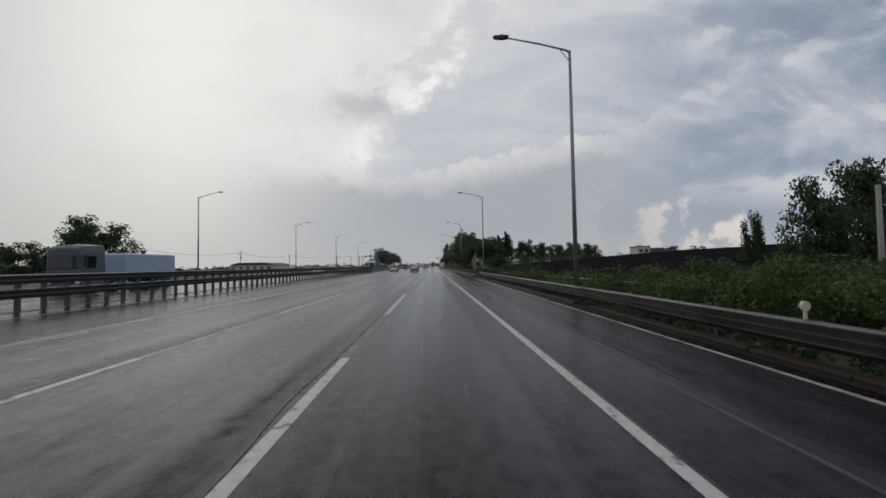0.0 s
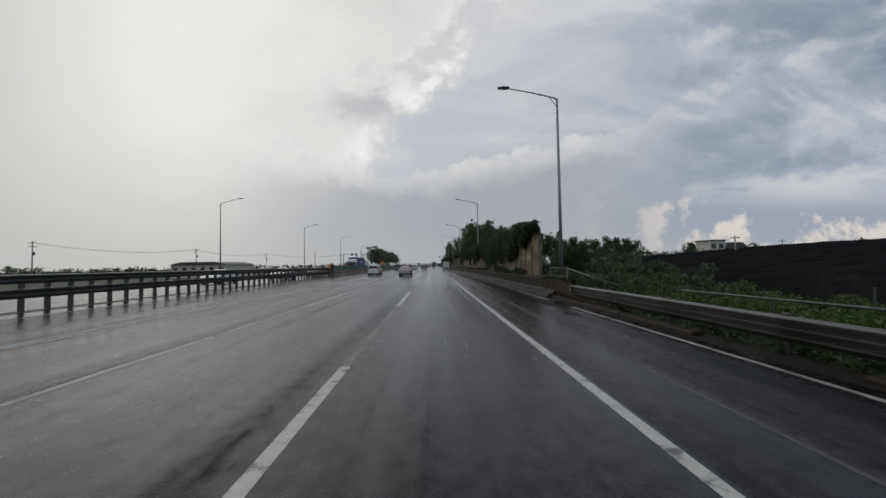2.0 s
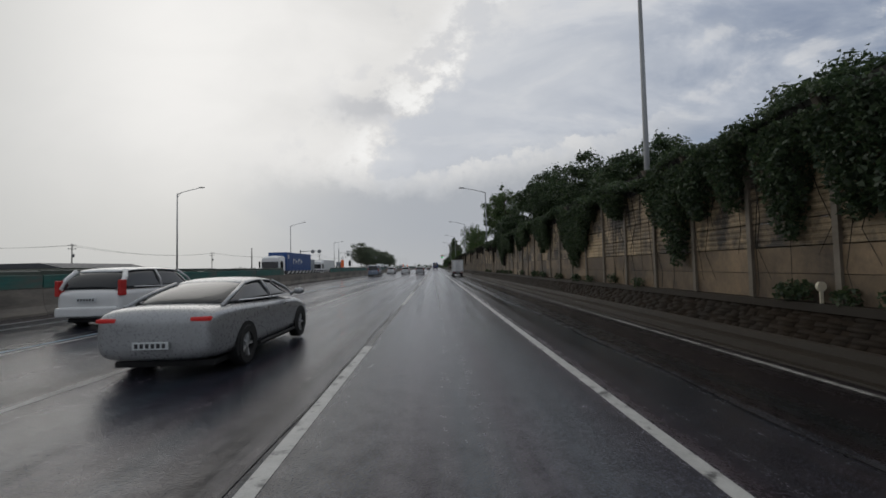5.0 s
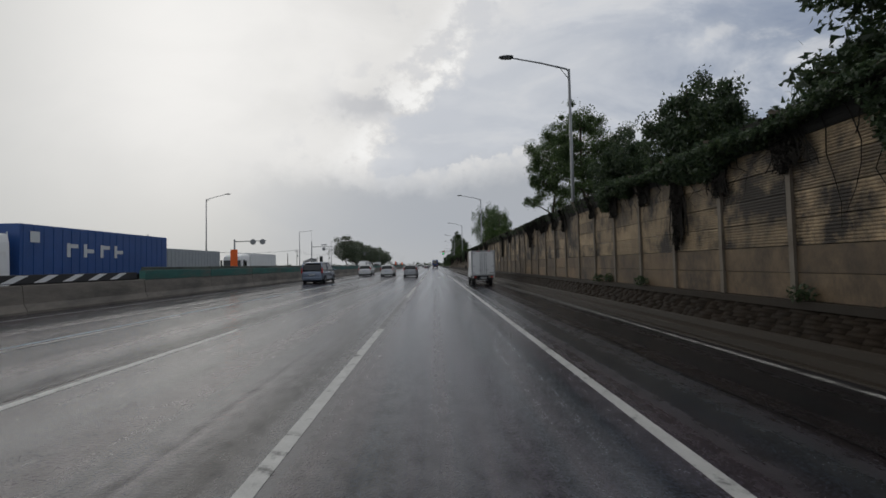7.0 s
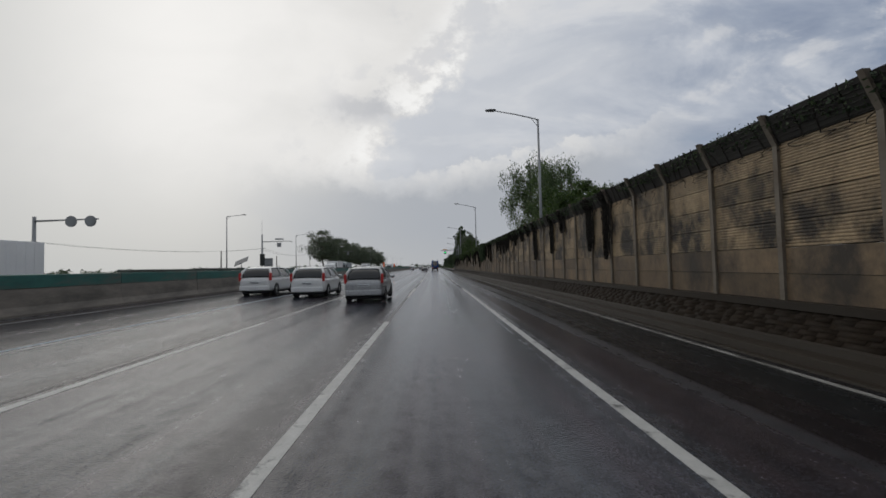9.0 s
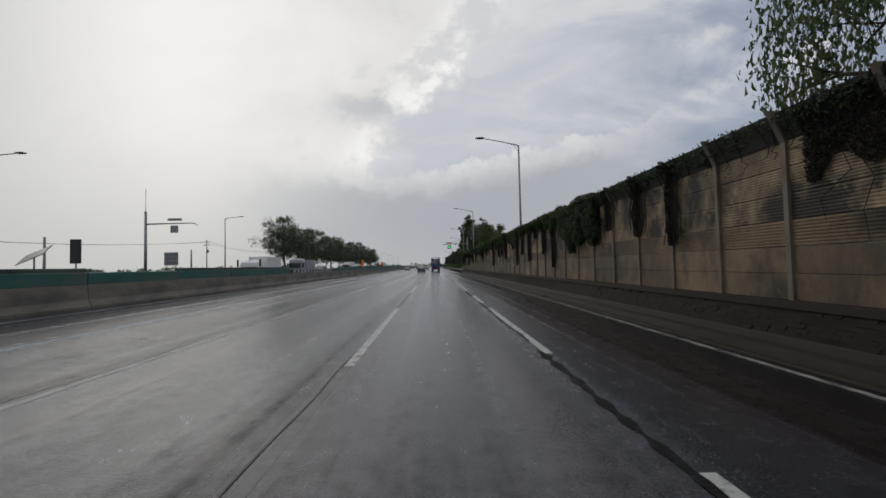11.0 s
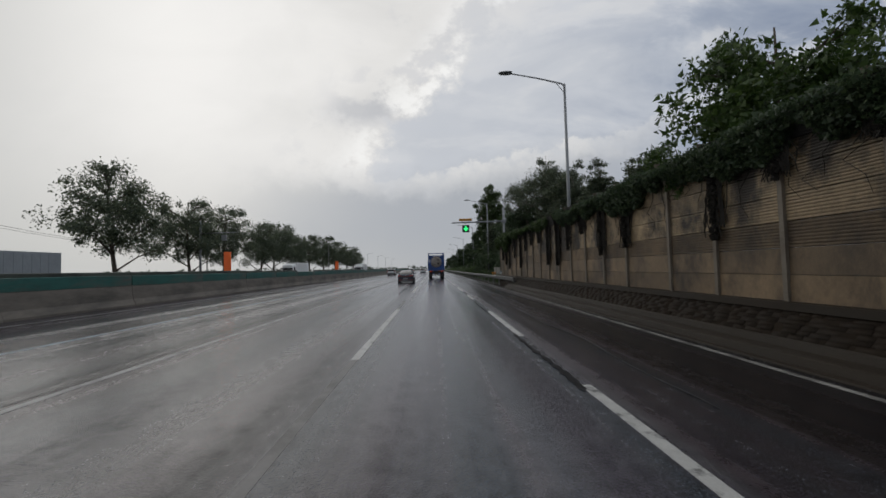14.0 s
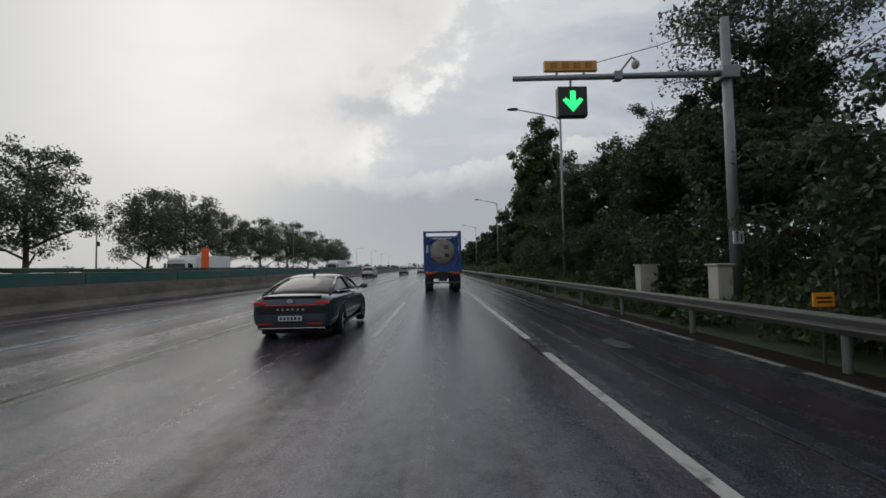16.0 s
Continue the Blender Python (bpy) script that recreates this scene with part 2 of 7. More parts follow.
    c = mix_color(nt, 1.0, c, mix_color(nt, ramp(nt, hue, [(0.40, 0.0), (0.60, 1.0)]), (1.28, 0.92, 0.98), (0.84, 1.02, 1.06)), "MULTIPLY")
    nt.links.new(c, b.inputs["Base Color"])
    r = math_node(nt, "ADD", rough, math_node(nt, "MULTIPLY", math_node(nt, "SUBTRACT", mottle, 0.5), 0.24))
    r = math_node(nt, "ADD", r, math_node(nt, "MULTIPLY", math_node(nt, "SUBTRACT", streak2, 0.5), 0.22))
    r = math_node(nt, "ADD", r, math_node(nt, "MULTIPLY", math_node(nt, "SUBTRACT", streak, 0.5), 0.55))
    r = math_node(nt, "SUBTRACT", r, math_node(nt, "MULTIPLY", track, 0.09))
    r = math_node(nt, "ADD", r, math_node(nt, "MULTIPLY", math_node(nt, "SUBTRACT", grain, 0.5), 0.25), True)
    nt.links.new(r, b.inputs["Roughness"])
    wet = math_node(nt, "ADD", math_node(nt, "MULTIPLY", mottle, 1.3), math_node(nt, "ADD", math_node(nt, "MULTIPLY", streak, 2.0), math_node(nt, "MULTIPLY", streak2, 0.9)))
    wet = math_node(nt, "SUBTRACT", math_node(nt, "SUBTRACT", wet, 1.1), math_node(nt, "MULTIPLY", seam, 0.45))
    wet = math_node(nt, "MAXIMUM", wet, 0.15)
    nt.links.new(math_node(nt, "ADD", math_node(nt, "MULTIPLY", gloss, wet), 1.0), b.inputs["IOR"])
    bp = node(nt, "ShaderNodeBump", Strength=0.42 * coarse, Distance=0.006)
    h = math_node(nt, "ADD", math_node(nt, "MULTIPLY", grain, 0.7), math_node(nt, "MULTIPLY", speck.outputs["Distance"], 0.5))
    nt.links.new(h, bp.inputs["Height"])
    nt.links.new(bp.outputs[0], b.inputs["Normal"])
    return m


def glowing(name, c, power):
    m = bpy.data.materials.new(name)
    m.use_nodes = True
    b = m.node_tree.nodes["Principled BSDF"]
    b.inputs["Base Color"].default_value = (*c, 1)
    b.inputs["Emission Color"].default_value = (*c, 1)
    b.inputs["Emission Strength"].default_value = power
    return m


def leaf_material(name, base):
    m = bpy.data.materials.new(name)
    m.use_nodes = True
    nt = m.node_tree
    b = nt.nodes["Principled BSDF"]
    geo = nt.nodes.new("ShaderNodeNewGeometry")
    info = nt.nodes.new("ShaderNodeObjectInfo")
    tc = nt.nodes.new("ShaderNodeTexCoord")
    n = node(nt, "ShaderNodeTexNoise", Scale=0.5, Detail=4.0)
    nt.links.new(tc.outputs["Object"], n.inputs["Vector"])
    v = math_node(nt, "ADD", math_node(nt, "MULTIPLY", geo.outputs["Random Per Island"], 0.6), math_node(nt, "MULTIPLY", n.outputs[0], 0.5))
    c = ramp(nt, v, [(0.1, tuple(x * 0.45 for x in base)), (0.5, base), (0.95, (base[0] * 1.9, base[1] * 1.6, base[2] * 1.3))])
    nt.links.new(c, b.inputs["Base Color"])
    b.inputs["Roughness"].default_value = 0.45
    tr = nt.nodes.new("ShaderNodeBsdfTranslucent")
    nt.links.new(c, tr.inputs[0])
    mx = nt.nodes.new("ShaderNodeMixShader")
    mx.inputs[0].default_value = 0.42
    nt.links.new(b.outputs[0], mx.inputs[1])
    nt.links.new(tr.outputs[0], mx.inputs[2])
    nt.links.new(mx.outputs[0], nt.nodes["Material Output"].inputs[0])
    return m


M = {}
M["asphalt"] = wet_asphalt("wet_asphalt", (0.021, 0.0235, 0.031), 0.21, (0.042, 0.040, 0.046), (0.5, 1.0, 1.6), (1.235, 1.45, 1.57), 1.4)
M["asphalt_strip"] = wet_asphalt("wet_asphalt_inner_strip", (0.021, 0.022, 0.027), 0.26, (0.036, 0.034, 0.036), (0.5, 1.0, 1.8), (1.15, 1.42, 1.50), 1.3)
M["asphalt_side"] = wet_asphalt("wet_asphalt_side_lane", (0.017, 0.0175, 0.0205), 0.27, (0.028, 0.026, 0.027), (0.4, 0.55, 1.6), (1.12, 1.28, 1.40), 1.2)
M["groove"] = material("worn_groove", (0.030, 0.029, 0.029), 0.5, vary=0.4, scale=1.2, dirt=(0.014, 0.014, 0.014), dirt_at=(0.42, 0.6))
M["paint"] = material("worn_road_paint", (0.43, 0.43, 0.415), 0.45, vary=0.25, scale=5.0, dirt=(0.07, 0.07, 0.07), dirt_at=(0.55, 0.66), bump=0.2)
M["paint_faded"] = material("faded_road_paint", (0.24, 0.24, 0.24), 0.45, vary=0.3, scale=2.0, dirt=(0.08, 0.08, 0.08), dirt_at=(0.48, 0.66))
M["paint_edge"] = material("grimy_edge_paint", (0.32, 0.315, 0.30), 0.45, vary=0.3, scale=2.0, dirt=(0.07, 0.068, 0.064), dirt_at=(0.46, 0.64))
M["paint_ghost"] = material("ghost_road_paint", (0.115, 0.112, 0.112), 0.42, vary=0.4, scale=1.5, dirt=(0.045, 0.045, 0.045), dirt_at=(0.42, 0.58))
M["paint_blue"] = material("faded_blue_paint", (0.16, 0.24, 0.30), 0.45, vary=0.3, scale=2.0, dirt=(0.08, 0.08, 0.08), dirt_at=(0.5, 0.7))
M["sealant"] = material("crack_sealant", (0.011, 0.011, 0.012), 0.7, vary=0.5, scale=7.0, ior=1.2, dirt=(0.03, 0.03, 0.032), dirt_at=(0.5, 0.62), bump=0.6, bump_scale=30)
M["joint"] = material("paving_joint", (0.030, 0.029, 0.030), 0.5, vary=0.4, scale=3.0, dirt=(0.055, 0.052, 0.054), dirt_at=(0.45, 0.6))
M["grass"] = material("rough_grass", (0.024, 0.038, 0.014), 0.85, vary=0.5, scale=0.4, dirt=(0.09, 0.08, 0.045), dirt_at=(0.55, 0.75), bump=0.8, bump_scale=6)
M["dirt"] = material("wet_shoulder_grit", (0.019, 0.016, 0.013), 0.7, vary=0.35, scale=1.2, dirt=(0.025, 0.022, 0.018), dirt_at=(0.5, 0.7), bump=0.6, bump_scale=25, stretch=(2, 0.4, 1), ior=1.2)
M["gutter"] = material("wet_gutter_concrete", (0.034, 0.027, 0.020), 0.55, ior=1.3, vary=0.3, scale=1.5, dirt=(0.035, 0.03, 0.024), dirt_at=(0.46, 0.66), stretch=(3, 0.3, 1), bump=0.3)
M["kerb"] = material("rust_brown_kerb", (0.030, 0.023, 0.018), 0.6, vary=0.3, scale=1.5, dirt=(0.022, 0.018, 0.015), dirt_at=(0.46, 0.66), stretch=(3, 0.6, 1), per_piece=0.15, bump=0.3, ior=1.2)
M["concrete"] = material("barrier_concrete", (0.20, 0.178, 0.152), 0.75, vary=0.25, scale=1.0, dirt=(0.07, 0.066, 0.058), dirt_at=(0.45, 0.72), stretch=(1, 0.5, 2), bump=0.3)
M["panel"] = material("brown_panel", (0.16, 0.112, 0.065), 0.6, vary=0.45, scale=1.1, dirt=(0.036, 0.027, 0.019), dirt_at=(0.46, 0.66), per_piece=0.30, bump=0.25, stretch=(1, 1.2, 0.8))
M["panel_stained"] = material("tan_panel_with_black_stains", (0.325, 0.243, 0.147), 0.55, vary=0.5, scale=1.1, dirt=(0.030, 0.023, 0.017), dirt_at=(0.43, 0.58), per_piece=0.30, bump=0.3, stretch=(1, 1.1, 0.8))
M["puddle"] = material("rain_puddle", (0.012, 0.012, 0.013), 0.08, vary=0.2, ior=1.33, rough_vary=0.04)
M["cap"] = material("weathered_cap_panel", (0.028, 0.026, 0.023), 0.75, vary=0.35, scale=1.5, dirt=(0.03, 0.03, 0.025), dirt_at=(0.45, 0.65), per_piece=0.25)
M["post"] = material("galvanised_post", (0.165, 0.142, 0.112), 0.65, metal=0.1, vary=0.3, scale=1.5, dirt=(0.11, 0.085, 0.06), dirt_at=(0.5, 0.68))
M["stone"] = material("rubble_stone", (0.023, 0.0165, 0.0112), 0.7, vary=0.3, scale=1.2, dirt=(0.024, 0.02, 0.016), dirt_at=(0.45, 0.7), per_piece=0.12, bump=0.6, bump_scale=18, ior=1.2)
M["mortar"] = material("dark_mortar", (0.022, 0.016, 0.011), 0.85, vary=0.4, scale=3.0, ior=1.2)
M["rail"] = material("galvanised_rail", (0.105, 0.098, 0.096), 0.36, metal=0.6, vary=0.22, scale=0.8, dirt=(0.06, 0.055, 0.048), dirt_at=(0.48, 0.68), stretch=(1, 0.4, 2))
M["rail_dark"] = material("grimy_rail", (0.085, 0.092, 0.094), 0.5, metal=0.4, vary=0.3, scale=0.8, dirt=(0.08, 0.075, 0.07), dirt_at=(0.5, 0.7), stretch=(1, 0.4, 2))
M["rail_pale"] = material("pale_galvanised_rail", (0.18, 0.18, 0.178), 0.4, metal=0.3, vary=0.2, scale=0.8, dirt=(0.12, 0.115, 0.11), dirt_at=(0.52, 0.72), stretch=(1, 0.4, 2))
M["lamp"] = material("lamp_grey", (0.25, 0.26, 0.27), 0.45, metal=0.5, vary=0.12, scale=2.0)
M["lamp_head"] = material("lamp_head_grey", (0.10, 0.105, 0.11), 0.45, metal=0.3, vary=0.15)
M["green_net"] = material("green_glare_strip", (0.03, 0.135, 0.115), 0.6, vary=0.35, scale=1.1, dirt=(0.115, 0.112, 0.098), dirt_at=(0.42, 0.6), stretch=(1, 0.35, 1.6))
M["glare_grey"] = material("grimy_green_grey_screen", (0.07, 0.085, 0.07), 0.7, vary=0.35, scale=0.8, dirt=(0.03, 0.035, 0.03), dirt_at=(0.45, 0.7))
M["orange"] = material("orange_panel", (0.95, 0.16, 0.025), 0.55, vary=0.1)
M["white_paint"] = material("white_coat", (0.78, 0.79, 0.79), 0.3, vary=0.04, scale=1.0, coat=0.3, dirt=(0.55, 0.54, 0.5), dirt_at=(0.6, 0.85), rough_vary=0.05)
M["black_stripe"] = material("black_stripe", (0.03, 0.03, 0.032), 0.6, vary=0.3)
M["bark"] = material("bark", (0.075, 0.06, 0.045), 0.85, vary=0.4, scale=6.0, stretch=(1, 1, 0.25), bump=0.7)
M["dead_vine"] = material("dead_vine_stems", (0.020, 0.017, 0.013), 0.9, vary=0.4, scale=5.0)
M["leaf"] = leaf_material("leaf_green", (0.054, 0.092, 0.032))
M["leaf_dark"] = leaf_material("leaf_dark", (0.046, 0.076, 0.038))
M["leaf_light"] = leaf_material("leaf_light", (0.048, 0.088, 0.022))
M["leaf_grey"] = leaf_material("leaf_grey_green", (0.075, 0.10, 0.065))
# far row: distance haze is put into this paler leaf colour
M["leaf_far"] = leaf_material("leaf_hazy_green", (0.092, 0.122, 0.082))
M["leaf_bright"] = leaf_material("leaf_fresh_green", (0.070, 0.115, 0.045))
M["net"] = material("black_shade_net", (0.014, 0.014, 0.016), 0.8, vary=0.4, scale=0.5, dirt=(0.03, 0.03, 0.032), dirt_at=(0.5, 0.8), bump=0.5, bump_scale=3)
M["net"].node_tree.nodes["Principled BSDF"].inputs["Specular IOR Level"].default_value = 0.0
M["wall_white"] = material("plaster_wall", (0.55, 0.54, 0.5), 0.8, vary=0.15, scale=0.6)
M["wall_brick"] = material("red_brick_wall", (0.26, 0.12, 0.085), 0.85, vary=0.2, scale=1.0)
M["roof"] = material("dark_roof", (0.06, 0.062, 0.07), 0.6, vary=0.25, scale=1.0)
M["tyre"] = material("tyre_rubber", (0.018, 0.018, 0.018), 0.75, vary=0.3, scale=6)
M["rim"] = material("alloy_rim", (0.55, 0.56, 0.57), 0.35, metal=0.35, vary=0.1)
M["under"] = material("underbody_black", (0.014, 0.014, 0.015), 0.7, vary=0.3)
M["glass"] = material("dark_tinted_glass", (0.012, 0.014, 0.016), 0.06, vary=0.1, ior=1.55, rough_vary=0.03)
M["chrome"] = material("chrome", (0.62, 0.63, 0.64), 0.16, metal=1.0, vary=0.05, rough_vary=0.05)
M["steel"] = material("stainless_steel", (0.40, 0.41, 0.42), 0.35, metal=0.8, vary=0.15)
M["navy"] = material("dark_navy_paint", (0.026, 0.042, 0.062), 0.20, vary=0.02, scale=2.0, coat=0.8, rough_vary=0.06)
M["silver"] = material("silver_blue_paint", (0.20, 0.24, 0.31), 0.28, metal=0.4, vary=0.02, scale=1.5, coat=0.6, rough_vary=0.05)
M["grey_car"] = material("silver_paint", (0.36, 0.37, 0.38), 0.28, metal=0.4, vary=0.02, coat=0.5, rough_vary=0.05)
M["white_car"] = material("white_car_paint", (0.70, 0.71, 0.71), 0.25, vary=0.05, coat=0.5, rough_vary=0.05)
M["red_lens"] = glowing("red_lens", (0.30, 0.012, 0.010), 0.10)
M["brake"] = glowing("tail_light_glow", (0.42, 0.016, 0.014), 0.16)
M["white_lens"] = material("white_lens", (0.6, 0.6, 0.58), 0.15, vary=0.1)
M["plate"] = material("plate_white", (0.62, 0.65, 0.66), 0.4, vary=0.05)
M["ink"] = material("dark_ink", (0.02, 0.02, 0.025), 0.5, vary=0.1)
M["blue_frame"] = material("blue_container_steel", (0.022, 0.075, 0.26), 0.42, vary=0.25, scale=1.5, dirt=(0.02, 0.04, 0.10), dirt_at=(0.5, 0.75))
M["tank"] = material("dirty_tank_end", (0.31, 0.28, 0.255), 0.5, metal=0.2, vary=0.25, scale=1.5, dirt=(0.18, 0.15, 0.12), dirt_at=(0.45, 0.7))
M["container"] = material("blue_container", (0.020, 0.075, 0.25), 0.4, vary=0.15, scale=1.0)
M["pale_blue"] = material("pale_blue_tank", (0.36, 0.44, 0.58), 0.4, vary=0.1, scale=1.0)
M["truck_grey"] = material("truck_cab_grey", (0.30, 0.33, 0.35), 0.35, vary=0.12)
M["dark_cab"] = material("dark_slate_cab_paint", (0.075, 0.095, 0.115), 0.5, vary=0.12)
M["led_off"] = material("signal_case_black", (0.012, 0.018, 0.015), 0.4, vary=0.2)
M["led_green"] = glowing("green_signal", (0.03, 0.95, 0.22), 1.2)
M["amber"] = material("amber_board", (0.62, 0.32, 0.05), 0.45, vary=0.15, scale=3)
M["amber_dim"] = material("faded_board_letters", (0.42, 0.17, 0.025), 0.5, vary=0.2)
M["amber_sign"] = material("orange_sign_plate", (0.85, 0.34, 0.02), 0.45, vary=0.08)
M["cabinet"] = material("beige_cabinet_steel", (0.46, 0.44, 0.39), 0.5, vary=0.12, scale=2.0, dirt=(0.25, 0.23, 0.19), dirt_at=(0.55, 0.8))
M["solar"] = material("solar_glass", (0.02, 0.03, 0.05), 0.15, vary=0.2)
M["pole_concrete"] = material("concrete_pole", (0.26, 0.25, 0.23), 0.8, vary=0.2, scale=2)
M["wire"] = material("cable_black", (0.02, 0.02, 0.02), 0.6)
M["delineator"] = material("delineator_cream", (0.66, 0.60, 0.46), 0.5, vary=0.1)

# ---- building helpers ----
rng = np.random.default_rng(7)


def thing(name, label, category, at=(0, 0, 0), group="", turn=0.0):
    ob = new(name)
    ob.empty_display_size = 0.2
    ob.matrix_basis = pose(*at, 0, 0, turn)
    return tagged(ob, label, category, group)


def finish(me, mat, smooth):
    me.materials.append(M[mat])
    if smooth:
        me.polygons.foreach_set("use_smooth", [True] * len(me.polygons))


def part(name, bm, mat, parent=None, label="", smooth=False):
    me = bpy.data.meshes.new(name)
    bmesh.ops.recalc_face_normals(bm, faces=bm.faces[:])
    bm.to_mesh(me)
    bm.free()
    finish(me, mat, smooth)
    ob = new(name, me)
    ob.parent = parent
    return tagged(ob, label)


def soup(name, verts, faces, mat, parent=None, label="", kind="", smooth=False):
    """A mesh from arrays; faces all of one size."""
    me = bpy.data.meshes.new(name)
    n, k = faces.shape
    me.vertices.add(len(verts))
    me.vertices.foreach_set("co", np.ascontiguousarray(verts, dtype=np.float32).ravel())
    me.loops.add(n * k)
    me.loops.foreach_set("vertex_index", np.ascontiguousarray(faces, dtype=np.int32).ravel())
    me.polygons.add(n)
    me.polygons.foreach_set("loop_start", np.arange(0, n * k, k, dtype=np.int32))
    me.update(calc_edges=True)
    finish(me, mat, smooth)
    ob = new(name, me)
    ob.parent = parent
    return tagged(ob, label, kind=kind)


def again(ob, m, parent=None):
    """Another object on the same mesh."""
    o = bpy.data.objects.new(ob.name.split(".")[0], ob.data)
    scene.collection.objects.link(o)
    o.parent = parent
    o.matrix_basis = m
    return o


def box(bm, x0, x1, y0, y1, z0, z1, bevel=0.0):
    r = bmesh.ops.create_cube(bm, size=1)["verts"]
    for v in r:
        v.co = Vector(((x0 + x1) / 2 + v.co.x * (x1 - x0), (y0 + y1) / 2 + v.co.y * (y1 - y0), (z0 + z1) / 2 + v.co.z * (z1 - z0)))
    if bevel:
        edges = {e for v in r for e in v.link_edges}
        bmesh.ops.bevel(bm, geom=list(edges), offset=bevel, segments=2, affect="EDGES", profile=0.6)
    return bm


def tube(bm, points, radii, n=8, cap=True):
    """A tapered tube through points."""
    pts = [Vector(p) for p in points]
    rings = []
    for i, p in enumerate(pts):
        d = (pts[min(i + 1, len(pts) - 1)] - pts[max(i - 1, 0)]).normalized()
        u = d.cross(Vector((0, 0, 1)) if abs(d.z) < 0.9 else Vector((1, 0, 0))).normalized()
        w = d.cross(u)
        r = radii[i] if isinstance(radii, (list, tuple)) else radii
        rings.append([bm.verts.new(p + r * (math.cos(a) * u + math.sin(a) * w)) for a in (2 * math.pi * k / n for k in range(n))])
    for a, b in zip(rings, rings[1:]):
        for k in range(n):
            bm.faces.new((a[k], a[(k + 1) % n], b[(k + 1) % n], b[k]))
    if cap:
        bm.faces.new(rings[0][::-1])
        bm.faces.new(rings[-1])
    return bm


def swept(bm, profile, y0, y1, closed=True, cuts=1):
    """A profile of (x, z) drawn along y."""
    rows = [[bm.verts.new((x, y0 + (y1 - y0) * j / cuts, z)) for x, z in profile] for j in range(cuts + 1)]
    n = len(profile)
    for a, b in zip(rows, rows[1:]):
        for k in range(n if closed else n - 1):
            bm.faces.new((a[k], a[(k + 1) % n], b[(k + 1) % n], b[k]))
    if closed:
        bm.faces.new(rows[0][::-1])
        bm.faces.new(rows[-1])
    return bm


def loft(bm, stations):
    """Rings of half profiles (x >= 0, bottom to top), mirrored, one per (y, profile)."""
    rings = []
    for y, prof in stations:
        ring = [bm.verts.new((x, y, z)) for x, z in prof]
        ring += [bm.verts.new((-x, y, z)) for x, z in reversed(prof) if x > 1e-4]
        rings.append(ring)
    for a, b in zip(rings, rings[1:]):
        n = len(a)
        for k in range(n):
            bm.faces.new((a[k], a[(k + 1) % n], b[(k + 1) % n], b[k]))
    bm.faces.new(rings[0][::-1])
    bm.faces.new(rings[-1])
    return bm


def rounded(ob, levels=2):
    m = ob.modifiers.new("round", "SUBSURF")
    m.levels = m.render_levels = levels
    return ob


def disc(bm, c, axis, r, depth, n=24):
    c, axis = Vector(c), Vector(axis)
    return tube(bm, [c - axis * depth / 2, c + axis * depth / 2], r, n)


def leaves(centres, size, spread=0.35):
    """Pointed leaves, each turned at random: vertices and faces."""
    n = len(centres)
    u = rng.normal(size=(n, 3))
    u /= np.linalg.norm(u, axis=1)[:, None]
    w = rng.normal(size=(n, 3))
    w -= (w * u).sum(1)[:, None] * u
    w /= np.linalg.norm(w, axis=1)[:, None]
    s = size * (1 + spread * rng.normal(size=n).clip(-1.5, 2))[:, None]
    foot = centres - u * s * 0.7
    v = np.stack([foot - w * s * 0.6, foot + w * s * 0.6, centres + u * s * 1.1], 1).reshape(-1, 3)
    return v, np.arange(3 * n).reshape(-1, 3)


def clumps(points, radius, per, squash=0.75):
    """Leaf places gathered round points."""
    pts = np.repeat(np.asarray(points, float), per, 0)
    d = rng.normal(size=pts.shape)
    d /= np.linalg.norm(d, axis=1)[:, None]
    r = rng.random(len(pts))[:, None] ** 0.5
    rad = np.repeat(np.asarray(radius, float) * np.ones(len(points)), per)[:, None]
    d = d * r * rad
    d[:, 2] *= squash
    return pts + d


